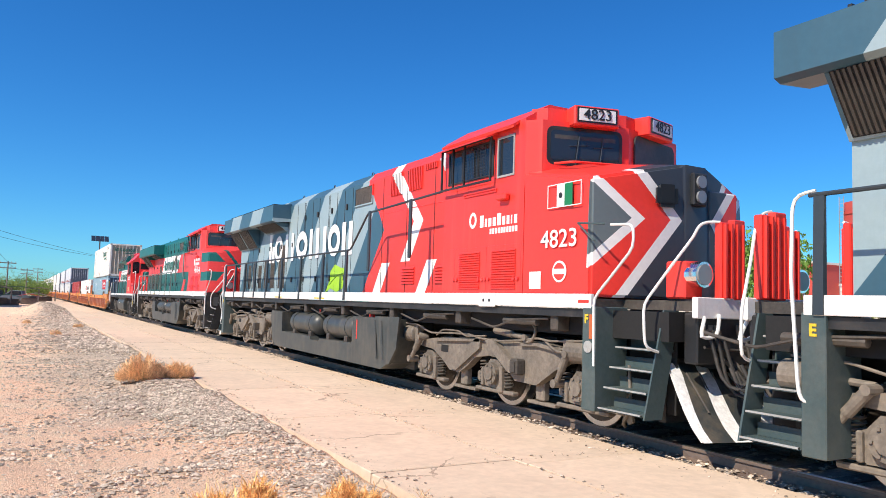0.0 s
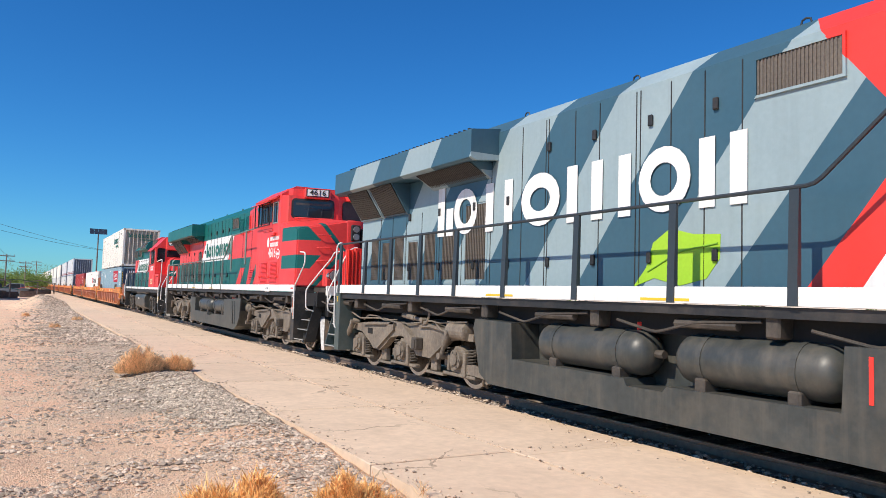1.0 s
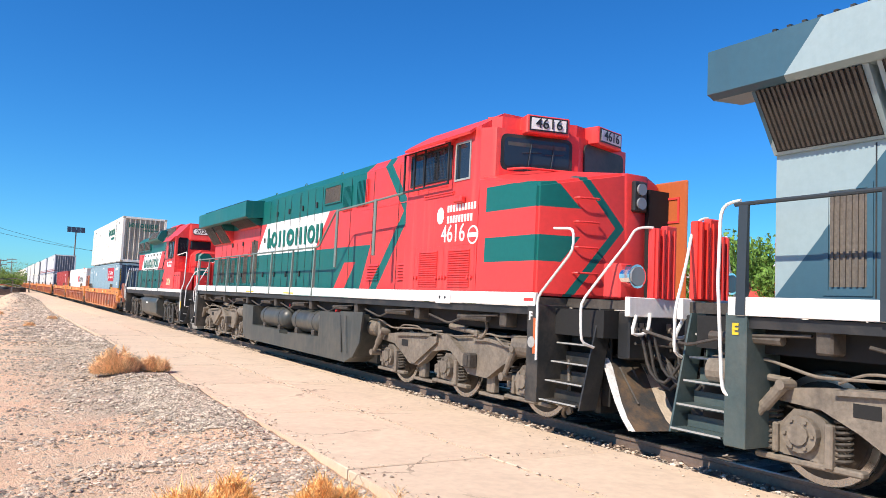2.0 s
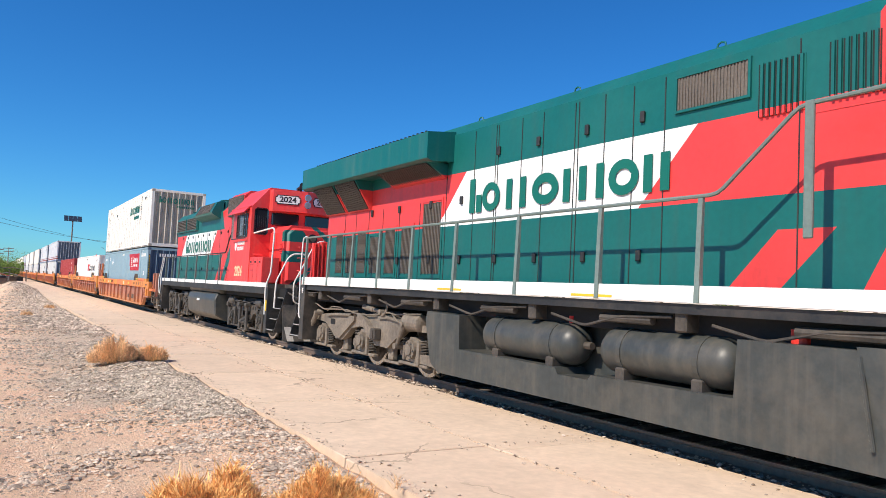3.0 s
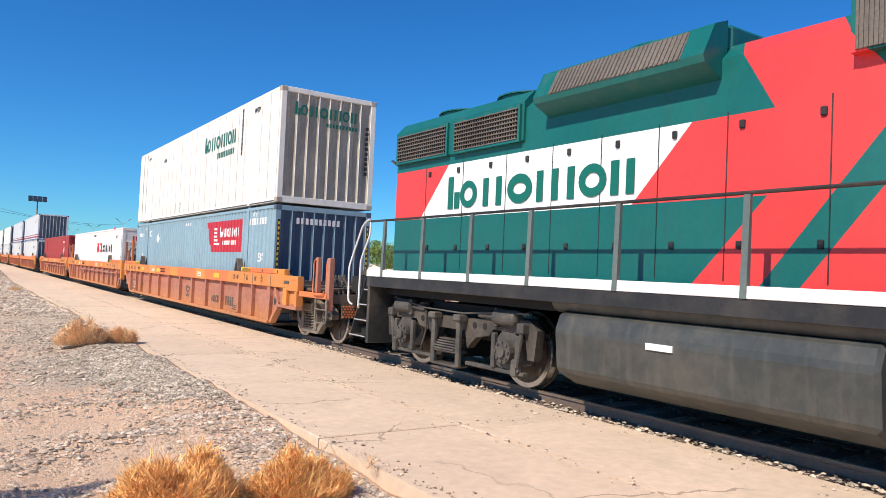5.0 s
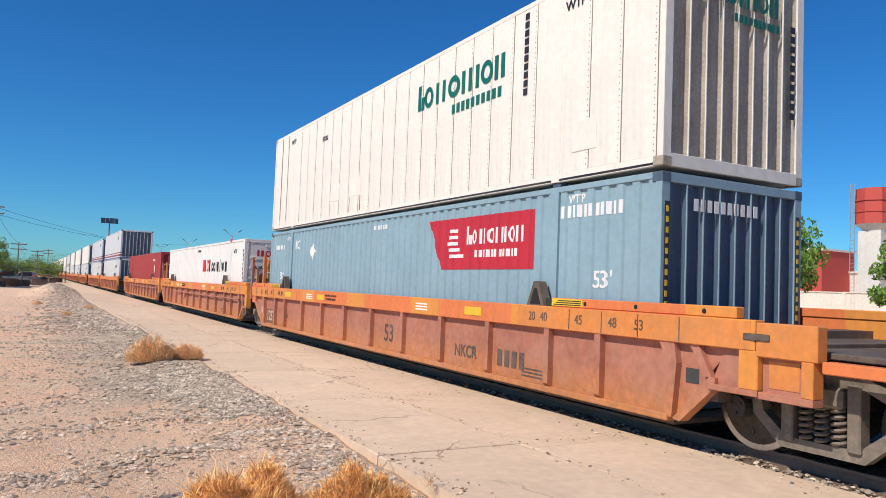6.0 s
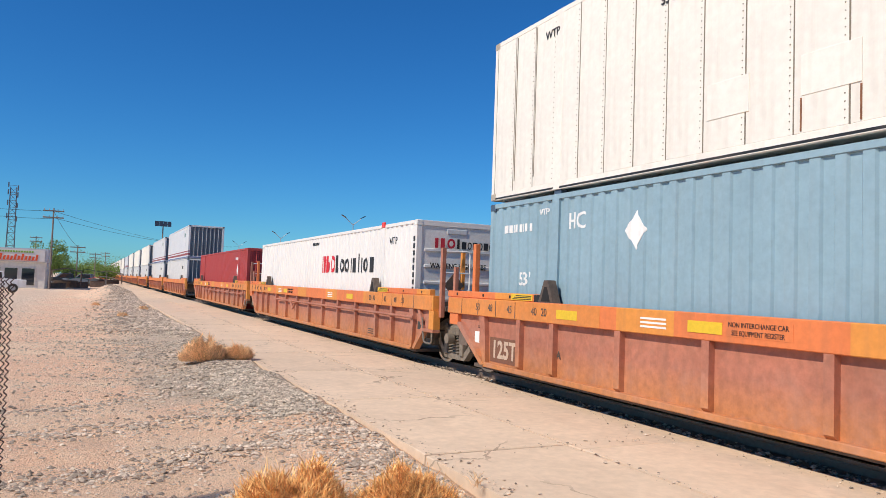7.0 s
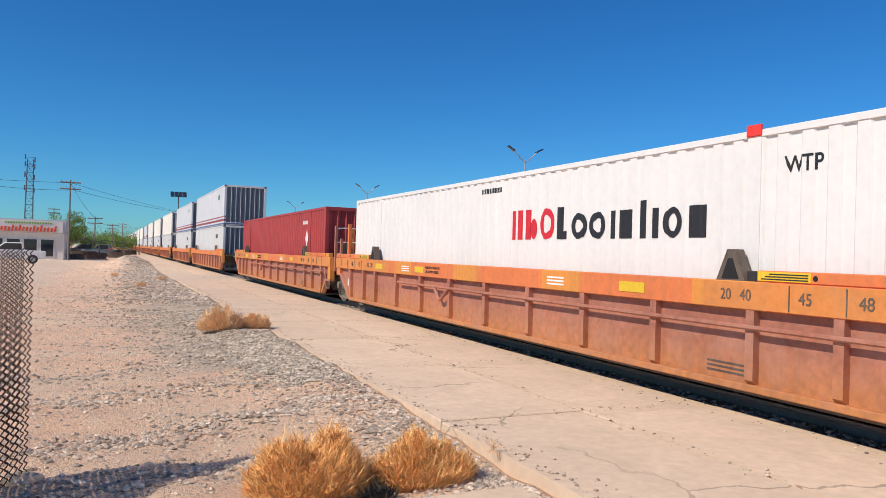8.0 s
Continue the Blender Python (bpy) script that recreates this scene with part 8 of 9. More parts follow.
def tree(at, height, width, seed, mat, label, leaves=5200):
    rnd = random.Random(seed)
    T = thing("tree", label, "tree", "trees beyond the railway", at)
    bm = B()
    trunk = height * 0.34
    rod(bm, (0, 0, -0.2), (0.15, 0.1, trunk), 0.17, 9, 0.12)
    tips = []
    for i in range(9):
        a = i * 2.4 + rnd.random()
        r = width * rnd.uniform(0.2, 0.42)
        tip = Vector((r * math.cos(a), r * math.sin(a), height * rnd.uniform(0.5, 0.86)))
        mid = Vector((0.15, 0.1, trunk)).lerp(tip, 0.5) + Vector((0, 0, 0.3))
        rod(bm, (0.15, 0.1, trunk * rnd.uniform(0.7, 1.0)), mid, 0.09, 6, 0.06)
        rod(bm, mid, tip, 0.06, 6, 0.02)
        tips.append(tip)
    part("trunk", bm, m_bark, T)
    clumps = [(t, width * rnd.uniform(0.13, 0.24)) for t in tips]
    for _ in range(15):
        a, r = rnd.uniform(0, 6.28), width * 0.5 * math.sqrt(rnd.random()) * 0.9
        clumps.append((Vector((r * math.cos(a), r * math.sin(a), height * rnd.uniform(0.36, 0.92) * (1 - 0.25 * (r / width * 2) ** 2))), width * rnd.uniform(0.09, 0.19)))
    verts, faces = [], []
    for i in range(leaves):
        c, r = clumps[rnd.randrange(len(clumps))]
        d = Vector((rnd.gauss(0, 1), rnd.gauss(0, 1), rnd.gauss(0, 0.8)))
        p = c + d.normalized() * r * rnd.random() ** 0.4
        s = rnd.uniform(0.10, 0.21)
        q = Euler((rnd.uniform(0, 6.3), rnd.uniform(0, 6.3), rnd.uniform(0, 6.3))).to_matrix()
        o = len(verts)
        for v in ((-s, -s * 0.4, 0), (s * 0.2, -s * 0.5, 0.02), (s, 0, 0), (0, s * 0.55, 0.02)):
            verts.append(tuple(p + q @ Vector(v)))
        faces.append((o, o + 1, o + 2, o + 3))
    me = bpy.data.meshes.new("crown")
    me.from_pydata(verts, [], faces)
    me.materials.append(mat)
    ob = new("crown", me)
    ob.parent = T
    return T


def by_angle(az, x):
    """The place on the line x that lies az degrees to the right of the track."""
    return x, x / math.tan(radians(az))


tx, ty = by_angle(53.6, 46)
tree((tx, ty, 0.0), 7.6, 6.0, 1, m_leaf, "leafy green tree before a white wall", 7500)
tx, ty = by_angle(41.0, 46)
tree((tx, ty, 0.0), 7.9, 8.6, 2, m_leaf2, "broad leafy tree beyond the track", 8000)
tx, ty = by_angle(48.3, 49)
tree((tx, ty, 0.0), 7.4, 5.5, 3, m_leaf, "small leafy tree beyond the track", 5000)
tx, ty = by_angle(62.3, 50)
tree((tx, ty, 0.0), 6.0, 5.0, 4, m_leaf, "leafy shrubby tree beside the water tower", 4200)
tx, ty = by_angle(33.0, 48)
tree((tx, ty, 0.0), 6.4, 6.0, 5, m_leaf2, "bushy tree half hidden by the train", 4200)
tx, ty = by_angle(29.0, 52)
tree((tx, ty, 0.0), 6.0, 6.0, 6, m_leaf2, "bushy tree half hidden by the train", 3500)
tx, ty = by_angle(68.0, 48)
tree((tx, ty, 0.0), 6.5, 6.0, 8, m_leaf, "leafy tree beside the boundary wall", 3500)

# boundary wall with pilasters
W = thing("boundary_wall", "long whitewashed masonry boundary wall", "wall", at=(58, 0, 0), kind="structure")
bm = B()
box(bm, 0, 0.2, -20, 130, -0.3, 2.45)
part("wall_face", bm, m_wall, W)
bm = B()
for i in range(38):
    box(bm, -0.06, 0.26, -20 + i * 4, -19.7 + i * 4, -0.3, 2.55)
part("pilaster", bm, m_wall, W)
bm = B()
box(bm, -0.08, 0.28, -20, 130, 2.45, 2.53)
part("coping", bm, m_wall, W)

# water tower
tx, ty = by_angle(59.9, 64)
V = thing("water_tower", "white water tower with a red tank and a ladder", "water tower", at=(tx, ty, 0))
bm = B()
slab_xz(bm, [(-1.0, -0.3), (1.0, -0.3), (1.0, 8.0), (-1.0, 8.0)], -1.0, 1.0)
part("shaft", bm, m_wall, V)
bm = B()
rod(bm, (0, 0, 8.0), (0, 0, 8.6), 1.0, 8, 1.7)
part("tank_support", bm, m_wall, V)
bm = B()
rod(bm, (0, 0, 8.6), (0, 0, 11.7), 1.72, 8, 1.62)
for z in (9.6, 10.6):
    rod(bm, (0, 0, z), (0, 0, z + 0.08), 1.76, 8)
part("tank", bm, m_roofred, V, "red octagonal tank")
bm = B()
for dy in (-0.2, 0.2):
    rod(bm, (-1.5, 1.2 + dy, -0.3), (-1.5, 1.2 + dy, 12.2), 0.04, 6)
for i in range(36):
    rod(bm, (-1.5, 1.0, i * 0.34), (-1.5, 1.4, i * 0.34), 0.02, 5)
part("ladder", bm, m_steel, V)


def house(at, w, d, h, mat, label, name="house"):
    H = thing(name, label, "building", at=at)
    bm = B()
    box(bm, -w / 2, w / 2, -d / 2, d / 2, -0.3, h)
    part("wall", bm, mat, H)
    bm = B()
    box(bm, -w / 2 - 0.15, w / 2 + 0.15, -d / 2 - 0.15, d / 2 + 0.15, h, h + 0.25)
    part("roof", bm, m_wall, H)
    for i in range(max(1, int(d / 3))):
        y = -d / 2 + 1.5 + i * 3
        bm = B()
        frame_yz(bm, y - 0.6, y + 0.6, 1.0, 2.2, 0.08, -w / 2 - 0.05, -w / 2 + 0.02)
        wn = part("window", bm, m_steel, H)
        bm = B()
        box(bm, -w / 2 - 0.01, -w / 2 + 0.02, y - 0.52, y + 0.52, 1.08, 2.12)
        part("pane", bm, m_glass, wn)
    return H


tx, ty = by_angle(56.4, 78)
house((tx, ty, 0), 6, 5, 7.3, m_roofred, "red two-storey house behind the wall")
tx, ty = by_angle(58.6, 84)
house((tx, ty, 0), 8, 9, 5.0, m_wall, "low white house behind the wall")
tx, ty = by_angle(49.8, 74)
house((tx, ty, 0), 5, 4.4, 8.0, m_wall, "white two-storey house behind the wall")

# double-armed street lamps in a row beyond the track
SL = thing("street_lamp", "slim steel street lamp with two raised arms", "street lamp", "street lamps beyond the track", (22.0, 37.0, 0))
bm = B()
rod(bm, (0, 0, -0.3), (0, 0, 7.2), 0.07, 8, 0.045)
part("pole", bm, m_steel, SL)
for s in (-1, 1):
    bm = B()
    pipe(bm, [(0, 0, 7.1), (s * 0.35, 0, 7.35), (s * 0.8, 0, 7.75)], 0.03)
    a = part("arm", bm, m_steel, SL)
    bm = B()
    m = Matrix.Translation((s * 0.95, 0, 7.85)) @ Matrix.Rotation(-s * 0.5, 4, "Y")
    bmesh.ops.create_cube(bm, size=1, matrix=m @ Matrix.Diagonal((0.5, 0.22, 0.07, 1)))
    part("lamp_head", bm, m_panel, a)
for y in (66.0, 95.6, 126.0, 156.0, 186.0, 7.0, -22.0):
    copy_thing(SL, pose(22.0, y, 0))

# mast with floodlight panels
tx, ty = by_angle(4.45, 10.9)
F = thing("floodlight_mast", "tall mast with a tilted rack of dark panels", "light mast", at=(tx, ty, 0))
bm = B()
rod(bm, (0, 0, -0.3), (0, 0, 10.9), 0.14, 10, 0.10)
part("pole", bm, m_pole, F)
for i in range(4):
    bm = B()
    m = Matrix.Translation((-1.05 + i * 0.7, 0, 11.0)) @ Matrix.Rotation(radians(52), 4, "X")
    bmesh.ops.create_cube(bm, size=1, matrix=m @ Matrix.Diagonal((0.66, 1.2, 0.06, 1)))
    part("panel", bm, m_panel, F)
bm = B()
rod(bm, (-1.4, 0.05, 10.9), (1.4, 0.05, 10.9), 0.05, 8)
part("crossbar", bm, m_steel, F)

# wooden power poles and their cables
POLES = [(-4.15, 88.0, 8.4, 1), (-2.2, 118.0, 5.6, 1), (0.2, 150.0, 5.5, 1), (2.4, 190.0, 6.8, 0), (-9.6, 150.0, 8.0, 1)]
for i, (x, y, h, arms) in enumerate(POLES):
    P = thing("power_pole", "weathered wooden power pole with crossarms", "utility pole", "power poles along the road", (x, y, 0))
    bm = B()
    rod(bm, (0, 0, -0.4), (0, 0, h), 0.115, 8, 0.07)
    part("pole", bm, m_pole, P)
    for k in range(2):
        bm = B()
        box(bm, -1.0, 1.0, -0.06, 0.06, h - 0.35 - k * 0.7, h - 0.22 - k * 0.7)
        part("crossarm", bm, m_pole, P)
    bm = B()
    for k in range(2):
        for x2 in (-0.9, -0.4, 0.4, 0.9):
            rod(bm, (x2, 0, h - 0.22 - k * 0.7), (x2, 0, h - 0.05 - k * 0.7), 0.04, 6)
    part("insulator", bm, m_steel, P)


def cable(a, b, sag):
    bm = B()
    pts = []
    for i in range(13):
        t = i / 12
        p = Vector(a).lerp(Vector(b), t)
        p.z -= sag * 4 * t * (1 - t)
        pts.append(p)
    pipe(bm, pts, 0.018, 5)
    tagged(part("overhead_cable", bm, m_wire, None), "thin black overhead cable", "cable", "overhead cables")


cable((-4.15, 88, 8.1), (-30, 60, 8.0), 0.8)
cable((-4.15, 88, 8.1), (22, 150, 7.4), 0.7)
cable((-4.15, 88, 7.4), (22, 126, 7.0), 0.9)
cable((-4.15, 88, 8.1), (-2.2, 118, 5.4), 0.4)
cable((-2.2, 118, 5.3), (0.2, 150, 5.2), 0.4)
cable((-16, 60, 6.6), (-4.15, 88, 7.3), 0.5)

# lattice tower
X = thing("radio_mast", "steel lattice radio mast with antennas", "radio mast", at=(-17.2, 190.0, 0))
bm = B()
for sx, sy in ((-1, -1), (1, -1), (1, 1), (-1, 1)):
    rod(bm, (sx * 0.9, sy * 0.9, 0), (sx * 0.6, sy * 0.6, 20.5), 0.06, 5)
for i in range(14):
    z = i * 1.45
    r0, r1 = 0.9 - i * 0.021, 0.9 - (i + 1) * 0.021
    for a, b in (((-1, -1), (1, -1)), ((1, -1), (1, 1)), ((1, 1), (-1, 1)), ((-1, 1), (-1, -1))):
        rod(bm, (a[0] * r0, a[1] * r0, z), (b[0] * r1, b[1] * r1, z + 1.45), 0.04, 4)
        rod(bm, (a[0] * r0, a[1] * r0, z), (b[0] * r0, b[1] * r0, z), 0.035, 4)
part("lattice", bm, m_mast, X)
bm = B()
for z in (13.0, 16.0, 18.4, 20.0):
    for s in (-1, 1):
        box(bm, s * 0.95 - 0.12, s * 0.95 + 0.12, -0.8, -0.6, z - 0.3 * s, z + 1.2 - 0.3 * s)
    rod(bm, (-1.1, -0.7, z + 0.8), (1.1, -0.7, z + 0.8), 0.04, 5)
part("antenna", bm, m_mast, X)

# shop
m_sign = surface("sign_board_cream", (0.70, 0.66, 0.62), 0.6, tone=0.05, bump=0.0)
S = thing("roadside_shop", "low white roadside shop with an orange lettered fascia", "shop", at=(-7.7, 90.0, 0))
bm = B()
box(bm, -4.2, 3.0, 0, 8, -0.4, 2.6)
part("wall", bm, m_wall, S)
bm = B()
box(bm, -4.4, 3.2, -0.35, 8.2, 2.6, 4.05)
part("fascia", bm, surface("grey_blue_plaster", (0.50, 0.50, 0.52), 0.7, tone=0.1, bump=0.0), S)
bm = B()
box(bm, -3.9, 2.9, -0.42, -0.36, 2.64, 3.92)
sb = part("sign_board", bm, m_sign, S)
bm = B()
for i in range(17):
    x, k = -3.35 + i * 0.335, (0.62, 0.40, 0.44, 0.38, 0.58, 0.42)[i % 6]
    slab_xz(bm, [(x, 2.80), (x + 0.20, 2.80), (x + 0.28, 2.80 + k), (x + 0.08, 2.80 + k)], -0.46, -0.42)
box(bm, -3.3, 2.2, -0.455, -0.42, 2.735, 2.775)
part("sign_lettering", bm, surface("orange_red_lettering", (0.72, 0.09, 0.02), 0.5, tone=0.05, bump=0.0), sb, "orange-red lettering as plain bars")
bm = B()
for i in range(18):
    box(bm, -2.6 + i * 0.25, -2.44 + i * 0.25, -0.46, -0.42, 3.58, 3.76)
part("sign_lettering", bm, m_leafdark, sb)
for i in range(4):
    x = -3.4 + i * 1.6
    bm = B()
    box(bm, x - 0.62, x + 0.62, -0.04, 0.02, 0.1, 1.9)
    wn = part("window", bm, m_glass, S)
    bm = B()
    for dx in (-0.66, 0.6):
        box(bm, x + dx, x + dx + 0.06, -0.07, 0.0, 0.05, 1.95)
    box(bm, x - 0.66, x + 0.66, -0.07, 0.0, 1.9, 1.97)
    part("frame", bm, m_wall, wn)


def pickup(at, rz, paint, label):
    V_ = thing("pickup_truck", label, "car", "parked vehicles", at)
    V_.rotation_euler = (0, 0, rz)
    bm = B()
    slab_yz(bm, [(-2.6, 0.45), (2.6, 0.45), (2.65, 0.95), (2.5, 1.05), (1.1, 1.12), (0.4, 1.75), (-0.9, 1.75), (-1.0, 1.1), (-2.6, 1.08)], -0.9, 0.9)
    bmesh.ops.bevel(bm, geom=bm.edges[:], offset=0.06, segments=1, affect="EDGES")
    part("body", bm, paint, V_)
    bm = B()
    slab_yz(bm, [(0.95, 1.16), (0.36, 1.68), (-0.8, 1.68), (-0.85, 1.16)], -0.905, 0.905)
    part("window", bm, m_glass, V_)
    for y in (-1.65, 1.65):
        for sx in (-1, 1):
            bm = B()
            rod(bm, (sx * 0.72, y, 0.38), (sx * 0.93, y, 0.38), 0.38, 18)
            w_ = part("wheel", bm, m_rubber, V_)
            bm = B()
            rod(bm, (sx * 0.92, y, 0.38), (sx * 0.94, y, 0.38), 0.2, 12)
            part("rim", bm, m_steel, w_)
    return V_


pickup((-7.6, 70.0, -0.22), radians(95), m_white, "white pickup truck parked before the shop")
pickup((-1.0, 112.0, -0.22), radians(80), m_greyend, "dark pickup truck parked under a shelter")
pickup((-3.6, 116.0, -0.22), radians(100), m_slate, "grey pickup truck parked under a shelter")

# open market shelters
for i, (x, y, w) in enumerate(((-2.9, 100.0, 3.4), (-0.6, 118.0, 5.0), (2.4, 140.0, 4.6))):
    M = thing("shelter", "low open shelter with a sagging dark roof", "shelter", "roadside shelters", (x, y, -0.25))
    bm = B()
    slab_xz(bm, [(-w / 2, 2.0), (0, 2.35), (w / 2, 1.9), (w / 2, 1.98), (0, 2.45), (-w / 2, 2.1)], -2, 2)
    part("roof", bm, m_pole if i != 1 else surface("green_tarpaulin", (0.05, 0.10, 0.06), 0.8, tone=0.2, bump=0.0), M)
    for sx in (-1, 1):
        for y2 in (-1.9, 1.9):
            bm = B()
            rod(bm, (sx * (w / 2 - 0.1), y2, 0), (sx * (w / 2 - 0.1), y2, 2.05), 0.06, 6)
            part("post", bm, m_pole, M)
    bm = B()
    box(bm, -w / 2 + 0.3, w / 2 - 0.5, 0.5, 1.6, 0, 0.9)
    part("counter", bm, m_tie, M)

for x, y, w, d, h, mm, lab in ((-3.6, 96.0, 1.6, 1.0, 0.9, m_tie, "dark wooden market crate under a shelter"), (-1.6, 102.0, 2.2, 1.0, 1.1, m_logo_green, "green covered market stall"),
                               (0.6, 110.0, 1.8, 1.0, 1.2, m_roofred, "red covered market stall"), (1.6, 122.0, 2.4, 1.2, 1.3, m_steel, "grey market stall by the road")):
    K = thing("market_stall", lab, "stall", "market stalls by the road", (x, y, -0.25))
    part("counter", box(B(), -w / 2, w / 2, -d / 2, d / 2, 0, h * 0.7, 0.03), m_tie, K)
    part("cover", slab_xz(B(), [(-w / 2 - 0.2, h), (0, h + 0.25), (w / 2 + 0.2, h - 0.05), (w / 2 + 0.2, h - 0.12), (0, h + 0.17), (-w / 2 - 0.2, h - 0.08)], -d / 2 - 0.2, d / 2 + 0.2), mm, K)
    for sx in (-1, 1):
        part("post", rod(B(), (sx * w / 2, 0, 0), (sx * w / 2, 0, h), 0.04, 6), m_pole, K)

for i, (x, y, h, w) in enumerate(((-2.6, 135, 2.9, 5), (1.6, 168, 3.6, 7), (-7.2, 150, 8.0, 6), (4.2, 215, 4.6, 10), (-3.0, 210, 4.8, 10), (-6.2, 132, 5.4, 4), (2.6, 290, 7, 20), (-12, 260, 7, 18), (9, 330, 8, 24))):
    T = tree((x, y, -0.3), h, w, 30 + i, m_leaf2, "dusty green roadside tree far away", 3200)
    T["group"] = "far roadside trees"


# chain-link fence beside the camera
FN = thing("chain_link_fence", "rusty chain-link fence with a frayed end", "fence", at=(-0.55, 6.2, -0.24))
FN.rotation_euler = (0, 0, radians(50))
bm = B()
pts = [(0.052 if k % 2 else 0.0, 0.008 * (1 if k % 2 else -1), 0.02 + k * 0.0285) for k in range(62)]
pipe(bm, pts, 0.0050, 4, 0.006)
wm = part("wire", bm, surface("rusty_wire", (0.085, 0.038, 0.032), 0.6, 0.3, tone=0.3, bump=0.0), FN)
for i in range(1, 80):
    o = new("wire", wm.data)
    o.parent = FN
    row, lay = i // 2, i % 2
    o.location = (-row * 0.042 - 0.017 * lay, 0.07 * lay, (0.0285 if (row + lay) % 2 else 0.0) + 0.006 * math.sin(i * 1.9) - 0.02)
for x in (-0.75, -1.64):
    bm = B()
    rod(bm, (x, 0.03, -0.2), (x, 0.03, 1.65), 0.03, 10)
    part("post", bm, m_rail, FN)
bm = B()
box(bm, -0.12, 0.08, -0.16, 0.14, -0.05, 0.10, 0.03)
part("footing", bm, m_concrete, FN)


# dry bushes
def straw_material(name, lo):
    mat = surface(name, lo, 0.8, tone=0.2, bump=0.0, spec=0.2)
    piece_tint(mat, 0.7)
    return mat


m_straw = straw_material("dry_orange_straw", (0.98, 0.60, 0.24))
m_twig = straw_material("dry_brown_twigs", (0.74, 0.36, 0.13))
m_straw2 = straw_material("dry_brown_straw", (0.88, 0.58, 0.32))


def dry_bush(at, rx, ry, h, count, mat, label, seed, thick=0.0030):
    rnd = random.Random(seed)
    K = thing("dry_bush", label, "bush", "dry bushes by the platform", at)
    sets = ([], []), ([], [])
    for i in range(count):
        verts, faces = sets[i % 3 == 0]
        a, r = rnd.uniform(0, 6.283), math.sqrt(rnd.random())
        bx, by = rx * 0.8 * r * math.cos(a), ry * 0.8 * r * math.sin(a)
        lump = 0.95 + 0.50 * noise.noise((bx * 4.0, by * 4.0, seed * 1.7)) + 0.42 * noise.noise((bx * 11.0, by * 11.0, seed * 0.7))
        top = h * math.sqrt(max(0.06, 1 - 0.92 * r * r)) * lump
        p0 = Vector((bx * 1.06, by * 1.06, top * rnd.random() ** 0.7 * 0.9))
        out = Vector((bx / rx * 0.9, by / ry * 0.9, 0.75)) + Vector((rnd.gauss(0, 0.7), rnd.gauss(0, 0.7), 0.25 + rnd.gauss(0, 0.4)))
        p2 = p0 + out.normalized() * (rnd.uniform(0.035, 0.095) if rnd.random() < 0.93 else rnd.uniform(0.12, 0.22))
        p2.z = max(0.01, p2.z)
        p1 = p0.lerp(p2, 0.5) + Vector((rnd.gauss(0, 0.012), rnd.gauss(0, 0.012), 0.008))
        w = thick * rnd.uniform(0.6, 1.3)
        side = Vector((math.cos(a + 1.57 + rnd.random()), math.sin(a + 1.57), 0)) * w
        dep = Vector((0, 0, 1)).cross(side)
        o = len(verts)
        for p, k in ((p0, 0.8), (p1, 1.1)):
            verts += [tuple(p + side * k), tuple(p - side * 0.5 * k + dep * k), tuple(p - side * 0.5 * k - dep * k)]
        verts.append(tuple(p2))
        for j in range(3):
            j2 = (j + 1) % 3
            faces.append((o + j, o + j2, o + 3 + j2, o + 3 + j))
            faces.append((o + 3 + j, o + 3 + j2, o + 6))
    for name, (verts, faces), m in (("straw", sets[0], mat), ("twig", sets[1], m_twig if mat == m_straw else mat)):
        me = bpy.data.meshes.new(name)
        me.from_pydata(verts, [], faces)
        me.materials.append(m)
        new(name, me).parent = K
    return K


gz = ground_z
dry_bush((1.38, 5.30, gz(1.38, 5.3)), 0.52, 0.36, 0.48, 16000, m_straw, "round tumbleweed of dry orange stems", 11)
dry_bush((2.28, 5.30, gz(2.28, 5.3)), 0.52, 0.30, 0.32, 11000, m_straw, "low tumbleweed of dry orange stems beside the platform", 12)
dry_bush((2.05, 15.3, gz(2.05, 15.3)), 0.50, 0.42, 0.46, 7000, m_straw2, "brown dry bush on gravel", 13, 0.005)
dry_bush((2.78, 15.5, gz(2.78, 15.5)), 0.36, 0.30, 0.28, 4000, m_straw2, "small brown dry bush at the platform edge", 14, 0.005)
# black stems added as the bush's shadow on its right
dry_bush((1.82, 4.98, gz(1.82, 4.98) - 0.02), 0.14, 0.08, 0.08, 300, m_black, "black tuft standing for the shadow at a tumbleweed's foot", 15)
dry_bush((3.0, 5.45, -0.12), 0.05, 0.05, 0.13, 30, m_straw2, "tiny sprig of weed in a joint", 16)
for i, (x, y) in enumerate(((1.2, 33), (2.4, 40), (0.2, 46))):
    dry_bush((x, y, gz(x, y)), 0.25, 0.25, 0.2, 260, m_straw2, "tiny dry weed on gravel", 20 + i, 0.008)

# old concrete pad near the camera
PD = thing("concrete_pad", "weathered concrete pad half under soil", "concrete pad", at=(2.0, 3.6, 0), kind="structure")
bm = B()
box(bm, -1.05, 0.95, -1.2, 1.26, -0.4, -0.185, 0.02)
part("pad", bm, m_concrete, PD)

# ---- the platform: cast slabs in two rows ----
PL = thing("platform", "low sandy concrete platform of cracked cast slabs", "platform", kind="structure")
bm = B()
box(bm, 3.12, 6.38, -8, 230, -0.45, -0.14)
part("platform_base", bm, surface("joint_sand", (0.30, 0.23, 0.17), 0.95, tone=0.3, bump=0.004, spec=0.1), PL)


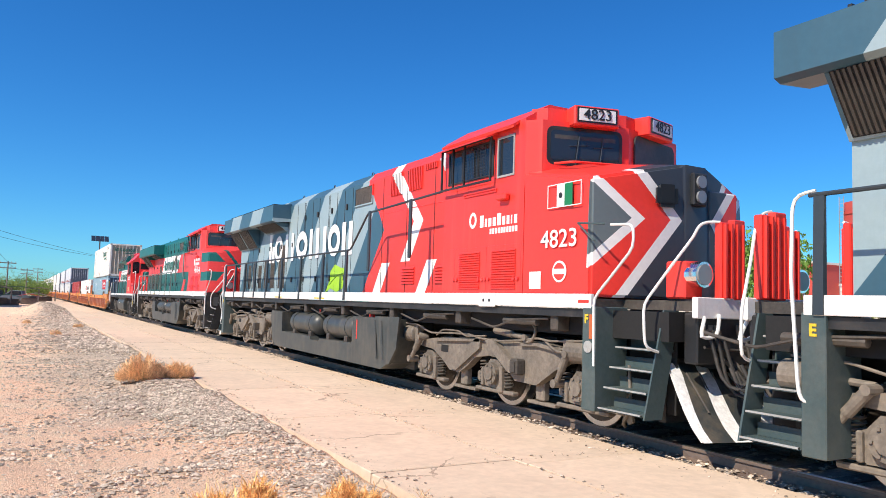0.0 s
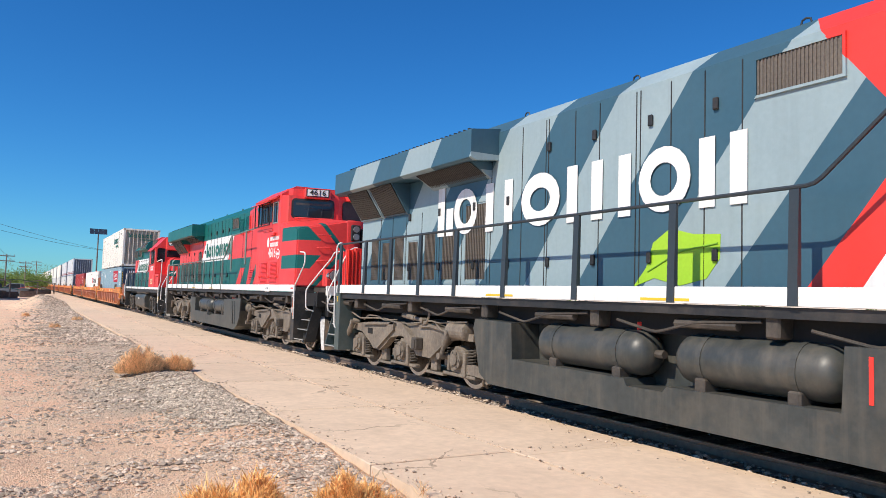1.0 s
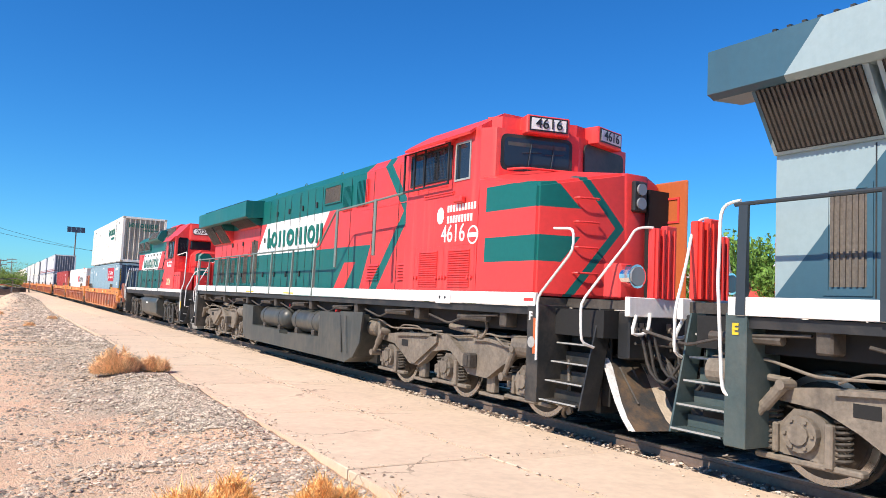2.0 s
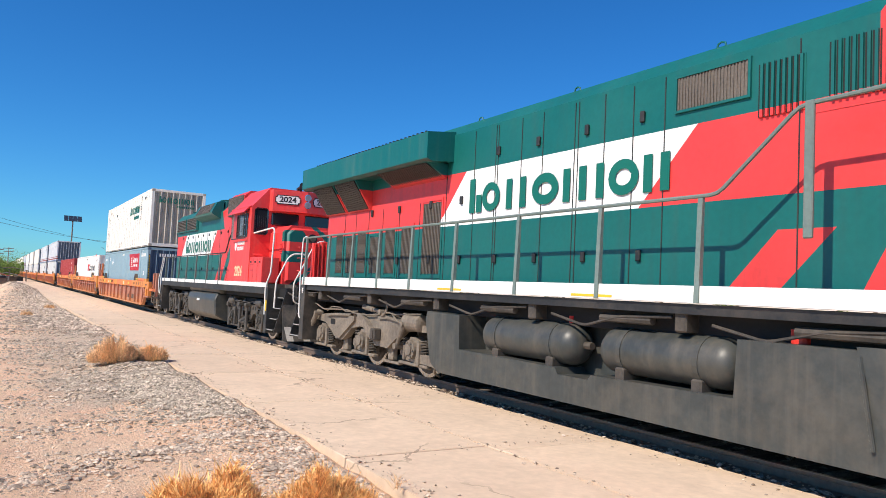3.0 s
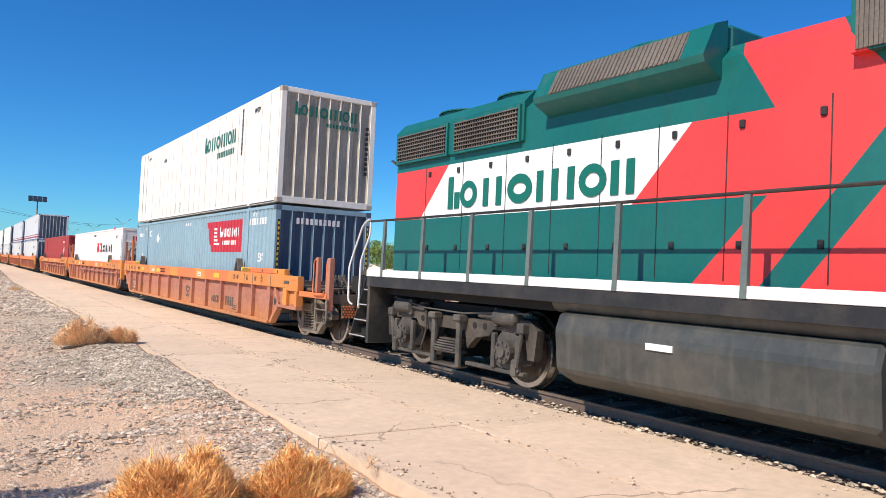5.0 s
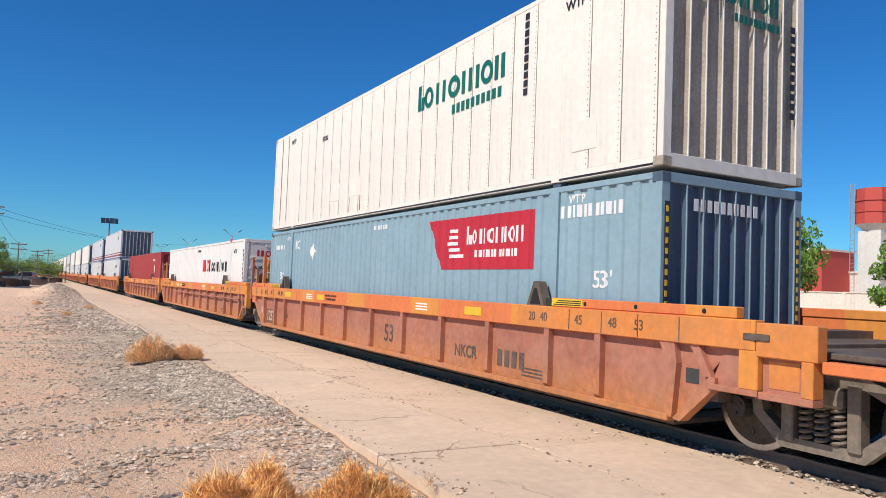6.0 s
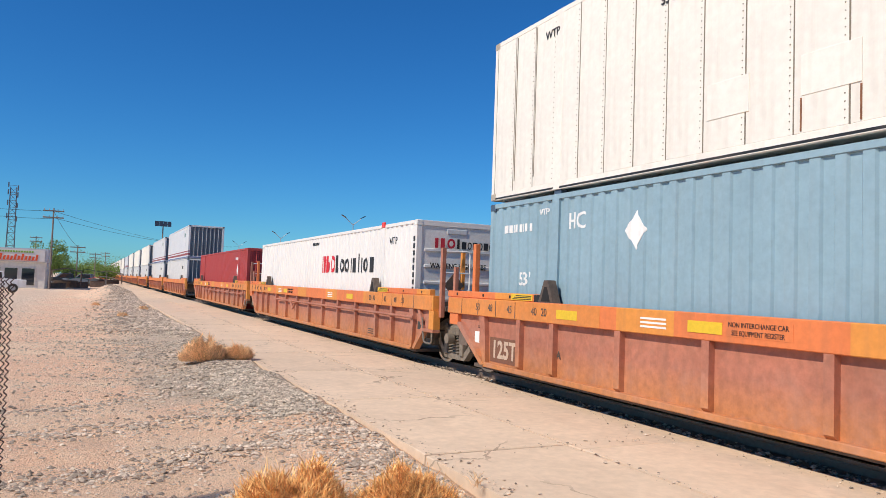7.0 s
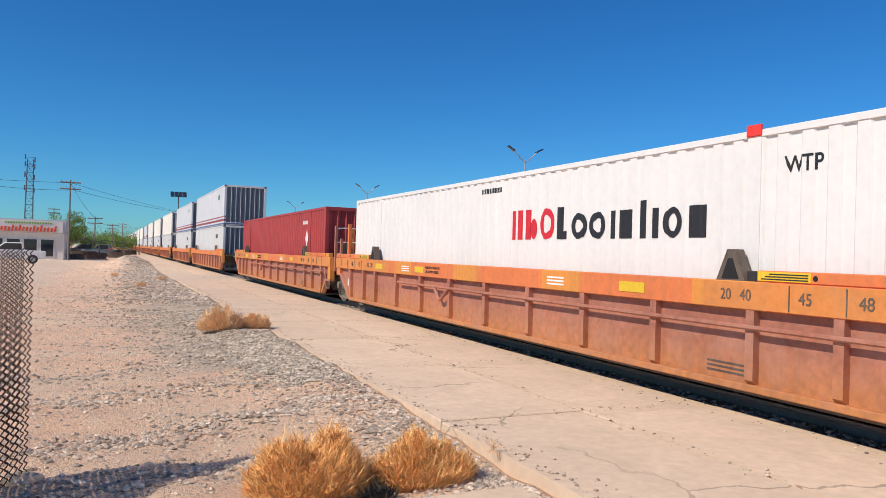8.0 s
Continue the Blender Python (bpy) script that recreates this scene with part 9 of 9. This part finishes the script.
def slab_mesh(w, l, seed):
    rnd = random.Random(seed)
    n = 7
    left = [(0.010 + 0.012 * rnd.random(), -l / 2 + 0.012 + (l - 0.024) * i / n) for i in range(n + 1)]
    right = [(w - 0.010 - 0.012 * rnd.random(), l / 2 - 0.012 - (l - 0.024) * i / n) for i in range(n + 1)]
    bm = B()
    slab_xy(bm, left + right, -0.30, 0.0)
    bmesh.ops.bevel(bm, geom=[e for e in bm.edges if e.verts[0].co.z > -0.01 and e.verts[1].co.z > -0.01], offset=0.012, segments=1, affect="EDGES")
    bmesh.ops.recalc_face_normals(bm, faces=bm.faces[:])
    me = bpy.data.meshes.new("slab")
    bm.to_mesh(me)
    bm.free()
    me.materials.append(m_concrete)
    return me


SL_A = [slab_mesh(1.70, 3.42, 40 + i) for i in range(3)]
SL_B = [slab_mesh(1.72, 3.42, 50 + i) for i in range(3)]
rs = random.Random(4)
for i in range(-3, 64):
    for col, (x, ms) in enumerate(((3.05, SL_A), (4.76, SL_B))):
        o = new("slab", ms[(i * 2 + col) % 3])
        o.parent = PL
        o.location = (x, 8.36 + i * 3.42 + (0.0 if col == 0 else -0.25), -0.10 + rs.uniform(-0.003, 0.003))
        o.rotation_euler = (rs.uniform(-0.002, 0.002), rs.uniform(-0.002, 0.002), 0)


def spot_grit(r):
    """Grit gathered along the joints and the edges of the slabs."""
    pick = r.random()
    y = 4.0 + 30 * r.random() ** 1.4
    if pick < 0.35:
        x = 3.08 + abs(r.gauss(0, 0.14))
    elif pick < 0.55:
        x = 4.755 + r.gauss(0, 0.05)
    elif pick < 0.8:
        y = 8.36 - 1.71 + 3.42 * r.randint(-1, 7) + r.gauss(0, 0.09)
        x = r.uniform(3.1, 6.4)
    else:
        x = 6.45 - abs(r.gauss(0, 0.25))
    return x, y, -0.096


stones("platform_grit", 3600, spot_grit, lambda r: 0.004 + 0.018 * r.random() ** 4, m_stone, "loose grit along the slab joints", "grit", 31)


def spot_verge(r):
    y = r.uniform(3, 45)
    return r.uniform(6.45, 6.84), y, -0.15 + r.uniform(-0.03, 0.035)


stones("verge_gravel", 5200, spot_verge, lambda r: 0.012 + 0.03 * r.random() ** 2, m_stone, "pale gravel between the platform and the rail", "gravel", 32)


# ---- what moves ----
SHIFT = [(0.0, 0.0), (0.5, -5.38), (1.0, -10.82), (1.5, -16.20), (2.0, -21.56), (2.2, -23.71), (3.5, -37.62), (4.0, -42.95), (4.2, -45.08),
         (5.3, -56.60), (5.5, -58.72), (6.0, -64.13), (6.5, -69.63), (7.0, -75.11), (7.5, -80.55), (8.0, -85.95)]


def shift_at(t):
    for (a, x), (b, y) in zip(SHIFT, SHIFT[1:]):
        if t <= b:
            return x + (y - x) * (t - a) / (b - a)
    return SHIFT[-1][1]


def motions():
    for ob, u in TRAIN:
        walk(ob, [(t, pose(C, u + s, 0)) for t, s in SHIFT])
    steps = [i / 15 for i in range(121)]
    for w, r in ROLLING:
        x, y, z = w.location
        walk(w, [(t, pose(x, y, z, math.degrees(-shift_at(t) / r))) for t in steps])


motions()
